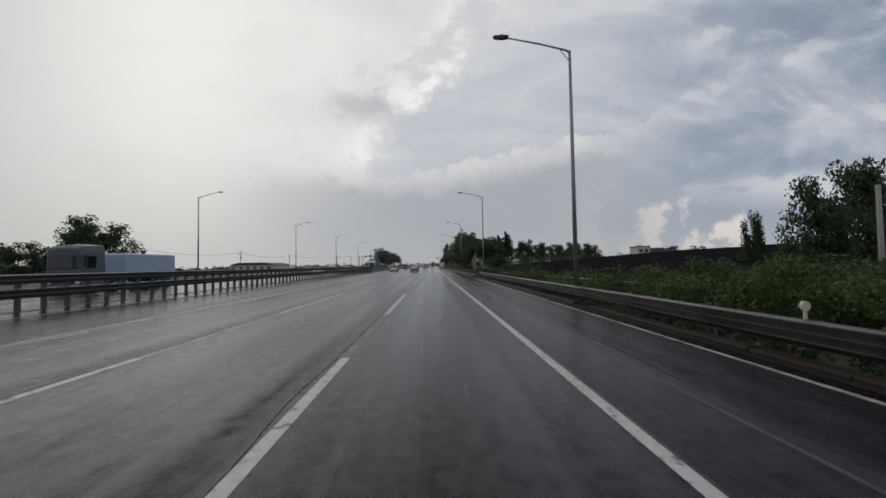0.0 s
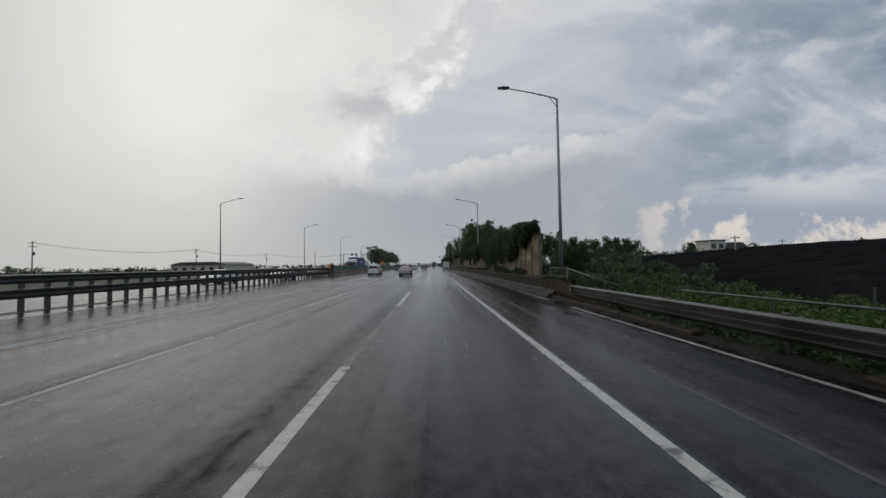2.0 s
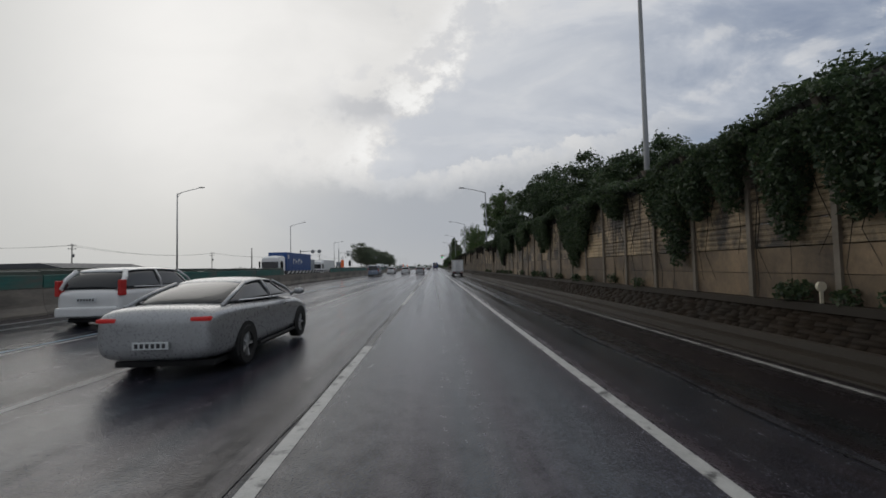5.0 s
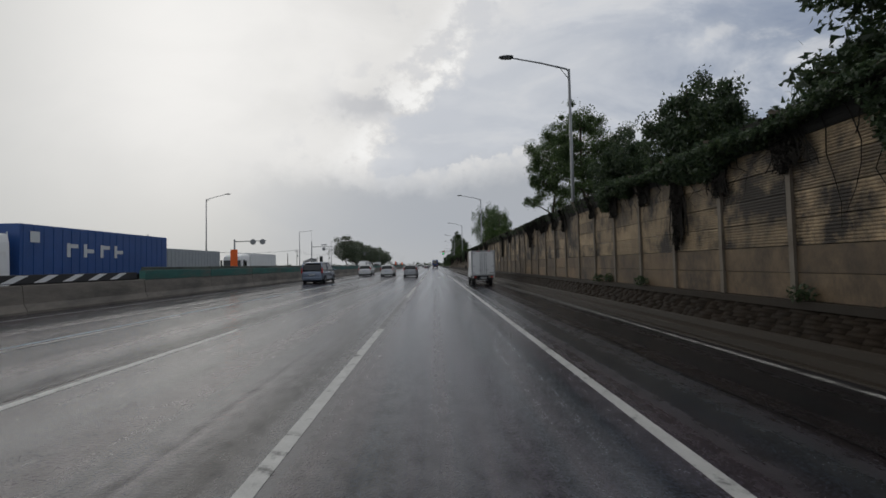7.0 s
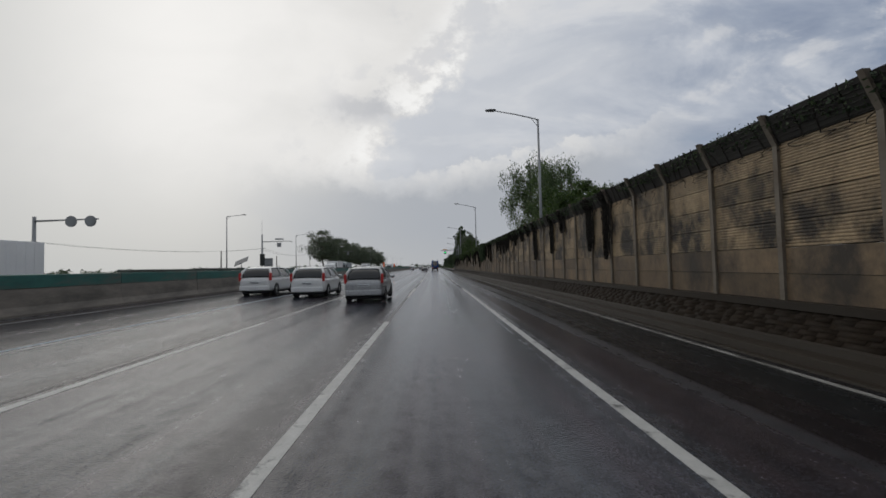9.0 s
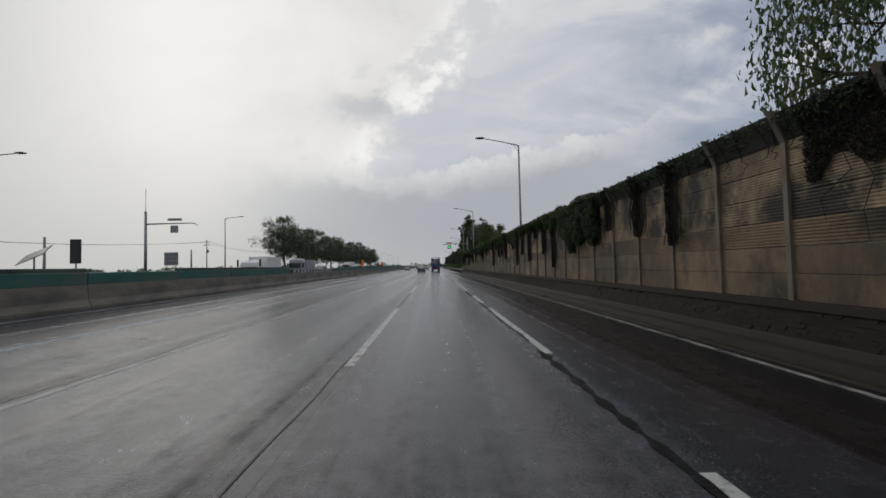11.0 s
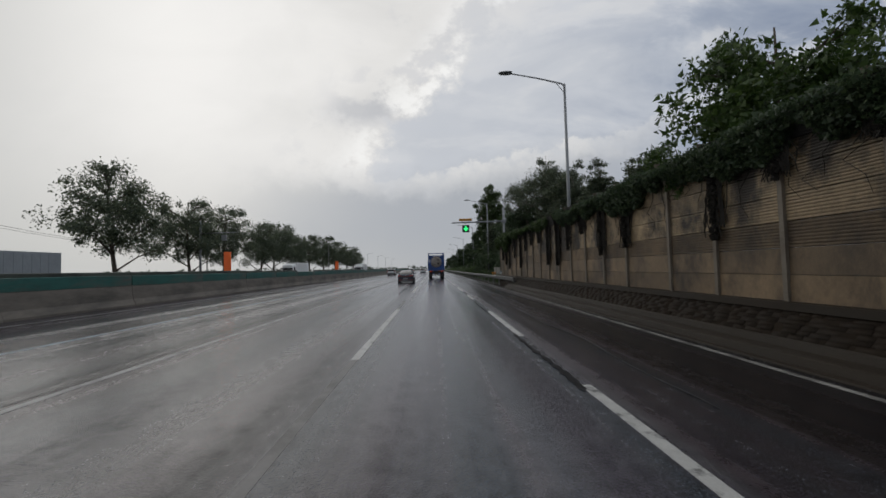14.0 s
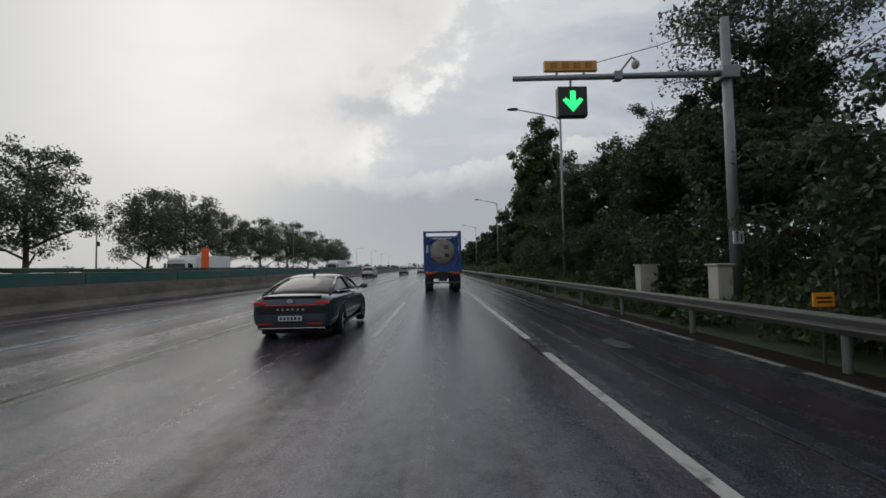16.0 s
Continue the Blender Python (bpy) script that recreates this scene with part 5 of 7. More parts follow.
# pipe fence by the start of the barrier
pf = thing("pipe_fence", "pale steel pipe fence sloping down the bank", "fence", (7.3, 57.0, 0))
for y0, z0, y1, z1, x in ((0, 0.55, 4.5, 1.35, 1.2), (4.5, 1.35, 8.0, 1.35, 0.2), (4.5, 0.85, 8.0, 0.85, 0.2)):
    bm = bmesh.new()
    tube(bm, [(x, y0, z0), (0.2 if y0 else 0.2, y1, z1)], 0.035, 8)
    part("pipe", bm, "rail", pf, smooth=True)
for y in (4.5, 7.9):
    bm = bmesh.new()
    tube(bm, [(0.2, y, -0.3), (0.2, y, 1.37)], 0.04, 8)
    part("upright", bm, "rail", pf, smooth=True)
pf2 = thing("pipe_fence", "pale low pipe rail among the shrubs", "fence", (8.9, 9.0, -0.3))
bm = bmesh.new()
tube(bm, [(0, 0, 1.05), (0, 14, 1.0), (0, 26, 0.95), (0, 44, 0.9)], 0.035, 8)
part("pipe", bm, "rail", pf2, smooth=True)
for y in range(0, 45, 4):
    bm = bmesh.new()
    tube(bm, [(0, y, -0.3), (0, y, 1.02 - 0.003 * y)], 0.03, 6)
    part("upright", bm, "rail", pf2)

# ---- signs and poles beyond the far carriageway ----
g2 = thing("lane_camera_mast", "grey mast with an arm, sign panel and camera", "signal mast", (-38, 262.0, -0.7))
bm = bmesh.new()
tube(bm, [(0, 0, 0), (0, 0, 10.4)], [0.2, 0.15], 12)
part("mast", bm, "lamp", g2, smooth=True)
bm = bmesh.new()
tube(bm, [(0, 0, 10.4), (0, 0, 13.4)], 0.03, 6)
part("lightning_rod", bm, "lamp", g2)
bm = bmesh.new()
tube(bm, [(0, 0, 8.7), (6.2, 0, 8.75), (6.8, 0, 8.45)], [0.1, 0.06, 0.05], 8)
part("arm", bm, "lamp", g2, smooth=True)
bm = bmesh.new()
box(bm, 3.3, 4.2, -0.12, 0.12, 7.5, 8.45, 0.03)
part("signal_case", bm, "lamp", g2)
bm = bmesh.new()
box(bm, 2.9, 4.7, -0.1, 0.1, 9.1, 9.4, 0.02)
part("sign_panel", bm, "lamp", g2)
g3 = thing("disc_sign_mast", "grey mast with an arm and two round sign backs", "sign mast", (-35.5, 206.0, -0.5))
bm = bmesh.new()
tube(bm, [(0, 0, 0), (0, 0, 7.4)], [0.18, 0.14], 12)
part("mast", bm, "lamp", g3, smooth=True)
bm = bmesh.new()
tube(bm, [(0, 0, 7.0), (5.6, 0, 7.1)], [0.09, 0.06], 8)
part("arm", bm, "lamp", g3, smooth=True)
for x in (3.3, 5.0):
    bm = bmesh.new()
    disc(bm, (x, -0.1, 6.9), (0, 1, 0), 0.5, 0.06, 28)
    d = part("disc", bm, "lamp", g3, "round grey sign back")
    bm = bmesh.new()
    disc(bm, (x, -0.14, 6.9), (0, 1, 0), 0.36, 0.03, 28)
    part("stiffener", bm, "lamp", d)
g4 = thing("lane_camera_mast", "grey mast with a camera arm", "signal mast", (-36.5, 330.0, -0.5))
bm = bmesh.new()
tube(bm, [(0, 0, 0), (0, 0, 10.6)], [0.2, 0.14], 10)
part("mast", bm, "lamp", g4, smooth=True)
bm = bmesh.new()
tube(bm, [(0, 0, 8.6), (6.0, 0, 8.7)], [0.09, 0.05], 8)
part("arm", bm, "lamp", g4, smooth=True)
bm = bmesh.new()
box(bm, 3.3, 4.1, -0.1, 0.1, 7.4, 8.3, 0.02)
part("signal_case", bm, "lamp", g4)
sb = thing("sign_back", "grey back of a roadside sign board on posts", "sign", (-40, 270.7, -0.8))
bm = bmesh.new()
box(bm, -1.05, 1.05, -0.05, 0.05, 3.4, 5.4, 0.03)
part("panel", bm, "lamp", sb)
for x in (-0.7, 0.7):
    bm = bmesh.new()
    tube(bm, [(x, 0.1, 0), (x, 0.1, 5.2)], 0.06, 8)
    part("post", bm, "lamp", sb)
for z in (3.8, 4.4, 5.0):
    bm = bmesh.new()
    box(bm, -1.0, 1.0, -0.09, -0.048, z, z + 0.07)
    part("stiffener", bm, "lamp_head", sb)
db = thing("dark_display", "dark upright display panel on a trailer post", "display", (-29.5, 241, -0.1))
bm = bmesh.new()
box(bm, -0.4, 0.4, -0.1, 0.1, 2.6, 4.6, 0.03)
part("screen", bm, "led_off", db)
bm = bmesh.new()
tube(bm, [(0, 0.05, 0), (0, 0.05, 3)], 0.06, 8)
part("post", bm, "lamp", db)
so = thing("solar_panel", "dark tilted solar panel on a stand", "solar panel", (-33.3, 241.5, -0.2))
bm = bmesh.new()
box(bm, -1.2, 1.2, -0.8, 0.8, -0.03, 0.03, 0.01)
p = part("panel", bm, "solar", so)
p.matrix_basis = pose(0, 0, 3.5, 35, -22, 0)
bm = bmesh.new()
tube(bm, [(0, 0, 0), (0, 0, 3.5)], 0.06, 8)
part("post", bm, "lamp", so)


def utility_pole(x, y, z, h, arms=2, turn=0.0):
    u = thing("utility_pole", "concrete utility pole with cross arms", "utility pole", (x, y, z), "utility poles", turn)
    bm = bmesh.new()
    tube(bm, [(0, 0, -0.3), (0, 0, h)], [0.17, 0.11], 10)
    part("pole", bm, "pole_concrete", u, smooth=True)
    for k in range(arms):
        bm = bmesh.new()
        box(bm, -1.0, 1.0, -0.05, 0.05, h - 0.5 - 0.9 * k, h - 0.4 - 0.9 * k)
        a = part("cross_arm", bm, "lamp_head", u)
        for xx in (-0.85, -0.3, 0.3, 0.85):
            bm = bmesh.new()
            disc(bm, (xx, 0, h - 0.3 - 0.9 * k), (0, 0, 1), 0.05, 0.2, 8)
            part("insulator", bm, "lamp_head", a)
    if arms > 1:
        bm = bmesh.new()
        disc(bm, (0.3, 0, h - 3.0), (0, 0, 1), 0.28, 0.8, 12)
        part("transformer", bm, "lamp_head", u)
    return u


poles = [(-90, 200, 10.5), (-88, 262, 10.5), (-62, 322, 11), (-95, 140, 10), (-62, 380, 11)]
for x, y, h in poles:
    utility_pole(x, y, -1.0, h)
for (xa, ya, ha), (xb, yb, hb) in ((poles[0], poles[1]), (poles[1], poles[2]), (poles[3], poles[0]), (poles[2], poles[4])):
    w = thing("power_line", "thin black power line sagging between poles", "power line", (xa, ya, ha - 1.0))
    for off in (-0.85, 0.85):
        bm = bmesh.new()
        pts = [((xb - xa) * k / 8 + off, (yb - ya) * k / 8, -0.45 + (hb - ha) * k / 8 - 1.6 * (1 - (k / 4 - 1) ** 2)) for k in range(9)]
        tube(bm, pts, 0.025, 4)
        part("cable", bm, "wire", w)
for x, y, h in ((-42, 252, 6.5), (-44, 196, 8), (-40, 276, 6)):
    utility_pole(x, y, -0.8, h, 0)
for x, y, h in ((24.5, 22.2, 8.6), (60, 120, 9.5), (95, 150, 10), (130, 160, 10), (110, 210, 10)):
    utility_pole(x, y, -3.0, h, 1 if x > 50 else 0)

# ---- trees and shrubs ----
airy = tree("roadside_tree", "airy tall green tree behind the noise barrier", (11.5, 170.5, 0.2), 15.6, 3.1, 5.6, "leaf_bright", 46, 560, 0.058, trunk_r=0.2)
copy_thing(airy, Matrix.Translation((12.4, 164.8, 0.2)) @ Matrix.Rotation(2.1, 4, "Z") @ Matrix.Diagonal((1.15, 1.15, 0.98, 1)))
full = tree("roadside_tree", "full dark green tree behind the noise barrier", (12.5, 139.0, 0.1), 12.0, 3.9, 4.4, "leaf_dark", 62, 270, 0.105, group="trees behind the barrier")
for x, y, s, h, a in ((9.7, 145.6, 0.58, 0.71, 1.0), (10.0, 151.6, 0.5, 0.70, 2.2), (11.0, 153.8, 0.36, 0.74, 5.0), (11.4, 132.5, 0.85, 0.84, 3.3), (12.5, 125.5, 0.95, 0.82, 4.1), (12, 117, 0.9, 0.72, 0.4), (13, 106, 0.9, 0.66, 1.4), (12.5, 96, 0.8, 0.6, 2.4), (12.6, 317.5, 0.8, 0.86, 5.6), (11.9, 322.5, 0.85, 0.74, 0.7), (11.0, 316.0, 0.65, 0.60, 1.9), (13.5, 330, 1.0, 0.85, 2.8), (11.5, 337, 0.9, 0.75, 4.4)):
    copy_thing(full, Matrix.Translation((x, y, 0.1)) @ Matrix.Rotation(a, 4, "Z") @ Matrix.Diagonal((s, s, h, 1)))
bush = tree("roadside_bush", "light green bushy young tree above the barrier", (10.8, 200, 0.1), 8.4, 3.3, 2.0, "leaf_light", 42, 190, 0.092, group="bushes behind the barrier")
for x, y, s, h, a in ((11.2, 207.5, 0.9, 0.9, 1), (10.2, 193, 0.7, 0.8, 2), (9.8, 274.5, 0.95, 1.05, 3), (10.4, 280.5, 0.75, 0.82, 4), (9.4, 267.5, 0.7, 0.78, 5), (9.5, 258, 0.7, 0.7, 0.5), (10.5, 250, 0.8, 0.74, 1.7), (9.3, 243, 0.6, 0.66, 2.6), (10.3, 235, 0.7, 0.66, 3.9), (10.0, 286.5, 0.5, 0.62, 0.9), (9.8, 292, 0.6, 0.68, 2.1), (9.8, 298, 0.6, 0.70, 3.1)):
    copy_thing(bush, Matrix.Translation((x, y, 0.1)) @ Matrix.Rotation(a, 4, "Z") @ Matrix.Diagonal((s, s, h, 1)))
willow = tree("willow_tree", "drooping grey-green willow above the barrier", (11.0, 214.5, 0.2), 14.0, 4.0, 5.2, "leaf_bright", 19, 360, 0.10, "willow", trunk_r=0.2)
copy_thing(willow, Matrix.Translation((11.8, 206.5, 0.2)) @ Matrix.Rotation(1.8, 4, "Z") @ Matrix.Diagonal((0.85, 0.85, 0.85, 1)))
spire = tree("poplar_tree", "slender pale poplar with upright shoots", (12.2, 306.0, 0.1), 14.2, 1.6, 3.0, "leaf_grey", 60, 160, 0.072, "poplar", group="young poplars", trunk_r=0.07)
for x, y, s, h, a in ((11.0, 301.0, 0.9, 0.74, 1), (11.3, 297.2, 1.25, 0.74, 5.2), (11.0, 293.8, 1.2, 0.63, 0.7), (12.2, 298.8, 0.9, 0.8, 2.9), (10.8, 289.5, 1.1, 0.62, 2), (11.2, 284.5, 1.1, 0.58, 3), (11.5, 262, 0.9, 0.5, 4), (11.5, 246, 0.9, 0.46, 5), (12.4, 324, 1.2, 0.8, 0.3), (10.4, 332, 1.2, 0.72, 1.3)):
    copy_thing(spire, Matrix.Translation((x, y, 0.1)) @ Matrix.Rotation(a, 4, "Z") @ Matrix.Diagonal((s, s, h, 1)))
tree("tall_tree", "tall dense dark broadleaf tree beside the road", (12.4, 350.0, 0.1), 20.0, 3.9, 1.5, "leaf", 90, 360, 0.13, "round", group="tall verge trees")
tall_far = tree("tall_tree", "dense dark broadleaf tree further along the road", (13.0, 366, 0.1), 12.0, 4.4, 1.0, "leaf_dark", 45, 110, 0.30, "cone", group="tall verge trees")
for x, y, s, h, a in ( (12.5, 384, 0.9, 0.55, 2), (13.5, 402, 1.0, 0.55, 3), (12.5, 424, 1.0, 0.5, 4), (13.5, 448, 1.0, 0.5, 5), (13, 476, 1.1, 0.5, 0.6), (14, 510, 1.1, 0.5, 1.6), (14, 550, 1.2, 0.52, 2.7), (15, 600, 1.3, 0.55, 3.7), (16, 660, 1.4, 0.55, 4.7)):
    copy_thing(tall_far, Matrix.Translation((x, y, 0.1)) @ Matrix.Rotation(a, 4, "Z") @ Matrix.Diagonal((s, s, h * 1.6, 1)))
ov = tree("overhanging_tree", "airy tree with long leafy shoots overhanging the rail", (12.3, 316.5, 0.1), 13.0, 4.2, 7.6, "leaf_grey", 34, 190, 0.07, trunk_r=0.16)
copy_thing(ov, Matrix.Translation((11.6, 305.2, 0.1)) @ Matrix.Rotation(2.4, 4, "Z") @ Matrix.Diagonal((0.85, 0.85, 0.92, 1)))

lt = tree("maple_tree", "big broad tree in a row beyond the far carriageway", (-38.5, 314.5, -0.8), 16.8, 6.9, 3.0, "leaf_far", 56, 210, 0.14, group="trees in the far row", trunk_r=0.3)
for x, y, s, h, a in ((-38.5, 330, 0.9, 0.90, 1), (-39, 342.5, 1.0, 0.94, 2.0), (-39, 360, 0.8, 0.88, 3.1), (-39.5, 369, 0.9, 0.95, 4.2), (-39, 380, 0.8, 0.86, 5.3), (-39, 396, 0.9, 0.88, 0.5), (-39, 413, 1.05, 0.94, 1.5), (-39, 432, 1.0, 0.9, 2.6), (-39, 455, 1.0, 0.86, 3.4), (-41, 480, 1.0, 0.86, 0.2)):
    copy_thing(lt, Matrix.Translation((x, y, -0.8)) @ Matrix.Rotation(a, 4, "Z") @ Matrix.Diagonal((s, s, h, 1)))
rd = tree("round_tree", "rounded dark green tree standing in a field", (-45, 57, -0.9), 9.4, 5.2, 1.2, "leaf_dark", 34, 220, 0.15, group="field trees")
for x, y, s, h, a in ((-47, 49, 0.7, 0.62, 1), (27.5, 27, 0.68, 1.15, 2), (37, 30, 0.8, 1.1, 3.2), (25.5, 32.5, 0.2, 0.86, 2.2), (30, 172, 0.9, 1.3, 0.3), (37, 168, 0.9, 1.2, 1.1), (45, 174, 0.8, 1.1, 2.1), (53, 178, 0.9, 1.05, 2.9), (62, 182, 0.9, 1.15, 3.6), (24, 160, 0.9, 1.25, 4.4), (72, 190, 1.0, 1.1, 5.1), (11.6, 72.5, 0.3, 0.38, 0.8), (20, 150, 0.9, 1.2, 0.8), (88, 178, 0.6, 0.9, 0.8)):
    copy_thing(rd, Matrix.Translation((x, y, -0.9 if x < 0 else -2.8 if y < 60 else -0.3)) @ Matrix.Rotation(a, 4, "Z") @ Matrix.Diagonal((s, s, h, 1)))
con = tree("conifer_tree", "pointed dark conifer above the far tree line", (29.5, 165, 0), 15.5, 2.6, 3.0, "leaf_dark", 60, 90, 0.2, "cone", group="conifers")
copy_thing(con, Matrix.Translation((26.5, 165, 0)) @ Matrix.Diagonal((0.9, 0.9, 0.9, 1)))


def thicket(name, label, x0, x1, y0, y1, count, per, height, mat, leaf, radius, low=0.35):
    """A thicket of leaf clumps over the bank."""
    t = thing(name, label, "shrubs", (0, 0, 0))
    c = []
    for i in range(count):
        x, y = x0 + (x1 - x0) * rng.random(), y0 + (y1 - y0) * rng.random()
        h = height(x, y) * (low + (1 - low) * rng.random()) * (0.8 + 0.5 * noise.noise(Vector((x * 0.4, y * 0.3, 2))))
        c.append((x, y, land(x, y) + h))
    v, f = leaves(clumps(c, radius, per, 0.75), leaf)
    soup("foliage", v, f, mat, t, kind="stuff")
    bm = bmesh.new()
    for x, y, z in c[:: max(1, count // 160)]:
        tube(bm, [(x, y, land(x, y) - 0.1), (x + rng.normal() * 0.1, y + rng.normal() * 0.1, z)], [0.02, 0.008], 4)
    tagged(part("stem_mat", bm, "bark", t), kind="stuff")
    return t


thicket("verge_shrubs", "lush green shrubs crowding behind the guard rail", 7.6, 15, -8, 19, 380, 330, lambda x, y: 1.45 + 0.16 * (x - 7.5), "leaf_light", 0.055, 0.62)
thicket("verge_shrubs", "lower green shrubs and weeds on the bank", 7.5, 15, 19, 64, 520, 160, lambda x, y: (1.0 if y < 42 else 0.45) + 0.15 * (x - 7.5), "leaf_light", 0.065, 0.55)
thicket("verge_weeds", "low dark weeds under the guard rail", 6.66, 7.5, -8, 57, 420, 60, lambda x, y: 0.30, "leaf_dark", 0.05, 0.22, 0.1)
thicket("verge_shrubs", "dark shrubs beside the start of the barrier", 7.9, 16, 56, 74, 230, 130, lambda x, y: 1.1 + 0.12 * (x - 7.5), "leaf_dark", 0.085, 0.55, 0.05)
thicket("verge_weeds", "weeds and small shrubs behind the guard rail", 7.0, 9.5, 309, 345, 180, 80, lambda x, y: 0.55 + 0.35 * (x - 7), "leaf", 0.08, 0.4)
thicket("verge_weeds", "ivy covered undergrowth beneath the dark trees", 8.6, 14.5, 299, 350, 640, 170, lambda x, y: 5.0, "leaf_dark", 0.09, 0.75, 0.03)
thicket("verge_weeds", "dark creeper mound over the end of the barrier", 7.4, 9.4, 306.4, 310.3, 120, 140, lambda x, y: 5.6, "leaf_dark", 0.085, 0.6, 0.03)
thicket("verge_weeds", "grass and low growth along the rail", 7.0, 11, 345, 520, 260, 60, lambda x, y: 1.6, "leaf", 0.16, 0.9)
thicket("verge_weeds", "dark tangled thicket behind the roadside trees", 14, 20, 298, 372, 420, 130, lambda x, y: 7.5, "leaf_dark", 0.15, 1.25, 0.03)
thicket("field_growth", "crops and scrub in front of the far trees", 16, 80, 120, 160, 200, 70, lambda x, y: 3.5, "leaf_dark", 0.22, 1.6)
thicket("far_hedge", "low hedge beyond the far carriageway", -46, -39, 180, 310, 300, 60, lambda x, y: 2.4, "leaf_dark", 0.2, 1.0)


def far_woods(name, label, points, mat, leaf):
    """Distant tree line, told apart only as a dark uneven band."""
    c = []
    for x0, y0, x1, y1, n, h in points:
        for i in range(n):
            k = rng.random()
            x, y = x0 + (x1 - x0) * k, y0 + (y1 - y0) * k
            c.append((x + rng.normal() * 4, y + rng.normal() * 4, -1 + h * rng.random() * (0.7 + 0.6 * noise.noise(Vector((x * 0.03, y * 0.03, 0))))))
    v, f = leaves(clumps(c, 2.6, 45, 0.8), leaf)
    return tagged(soup(name, v, f, mat), label, "woods", kind="stuff")


far_woods("far_woods", "low distant tree line on the flat horizon", [(-220, 20, -230, 500, 260, 5), (-230, 480, -60, 900, 260, 7), (-60, 900, 120, 1000, 160, 9), (70, 300, 240, 180, 220, 12), (240, 180, 260, 20, 120, 9), (18, 420, 90, 800, 200, 9)], "leaf_dark", 0.6)

# ---- shade net field and houses ----
net = thing("shade_net_house", "long black shade net stretched over low posts", "shade net", (17, -12, -2.6), "shade net rows")
n, m_ = 60, 10
v = []
for j in range(n + 1):
    for i in range(m_ + 1):
        u, y = i / m_, j * 2.2
        z = 3.3 + 0.9 * u + 0.22 * noise.noise(Vector((u * 3, y * 0.12, 4))) - 0.16 * abs(math.sin(y * 0.72))
        x = 6.6 * u
        if i == 0:
            z, x = 0.15, -0.5 + 0.2 * noise.noise(Vector((y * 0.5, 0, 0)))
        v.append((x, y, z))
f = [(j * (m_ + 1) + i, j * (m_ + 1) + i + 1, (j + 1) * (m_ + 1) + i + 1, (j + 1) * (m_ + 1) + i) for j in range(n) for i in range(m_)]
cloth = soup("net", np.array(v), np.array(f), "net", net, smooth=False)
cloth.modifiers.new("cloth", "SOLIDIFY").thickness = 0.02
for j in range(0, n + 1, 6):
    bm = bmesh.new()
    tube(bm, [(0.1, j * 2.2, -0.4), (0.1, j * 2.2, 3.1)], 0.05, 6)
    part("post", bm, "rail_dark", net)
for k in range(1, 9):
    copy_thing(net, pose(17 + 6.5 * k, -12 + 2 * k, -2.6 + 0.42 * k))


def house(label, x, y, z, w, d, h, wall, pitch, group="houses"):
    t = thing("house", label, "house", (x, y, z), group)
    bm = bmesh.new()
    box(bm, -w / 2, w / 2, -d / 2, d / 2, -3.0, h)
    part("wall", bm, wall, t)
    bm = bmesh.new()
    if pitch:
        e = 0.5
        swept(bm, [(-w / 2 - e, h), (w / 2 + e, h), (w / 2 - w * 0.2, h + pitch), (-w / 2 + w * 0.2, h + pitch)], -d / 2 - e, d / 2 + e)
    else:
        box(bm, -w / 2 - 0.2, w / 2 + 0.2, -d / 2 - 0.2, d / 2 + 0.2, h, h + 0.35)
    part("roof", bm, "roof", t)
    for k in range(max(2, int(w / 2.6))):
        bm = bmesh.new()
        cx = -w / 2 + (k + 0.5) * w / max(2, int(w / 2.6))
        box(bm, cx - 0.6, cx + 0.6, -d / 2 - 0.05, -d / 2 + 0.05, h - 1.9, h - 0.7)
        part("window", bm, "glass", t)


house("white two-storey farm house with a flat roof", 75, 150, -1.5, 4.0, 6, 8.2, "wall_white", 0)
house("low house with a dark hipped roof", 81, 152, -1.5, 6, 6, 6.2, "wall_white", 1.7)
house("red brick house with a flat roof", 108, 170, -1.5, 12, 9, 7.0, "wall_brick", 0)
house("low grey shed with a dark roof", 92, 168, -1.5, 7, 7, 5.0, "wall_white", 1.6)
house("long pale warehouse in the fields", 150, 190, -2, 26, 12, 7.5, "wall_white", 1.0)
house("low white hall beyond the far carriageway", -70, 175, -1.5, 16, 20, 4.4, "wall_white", 0.9)

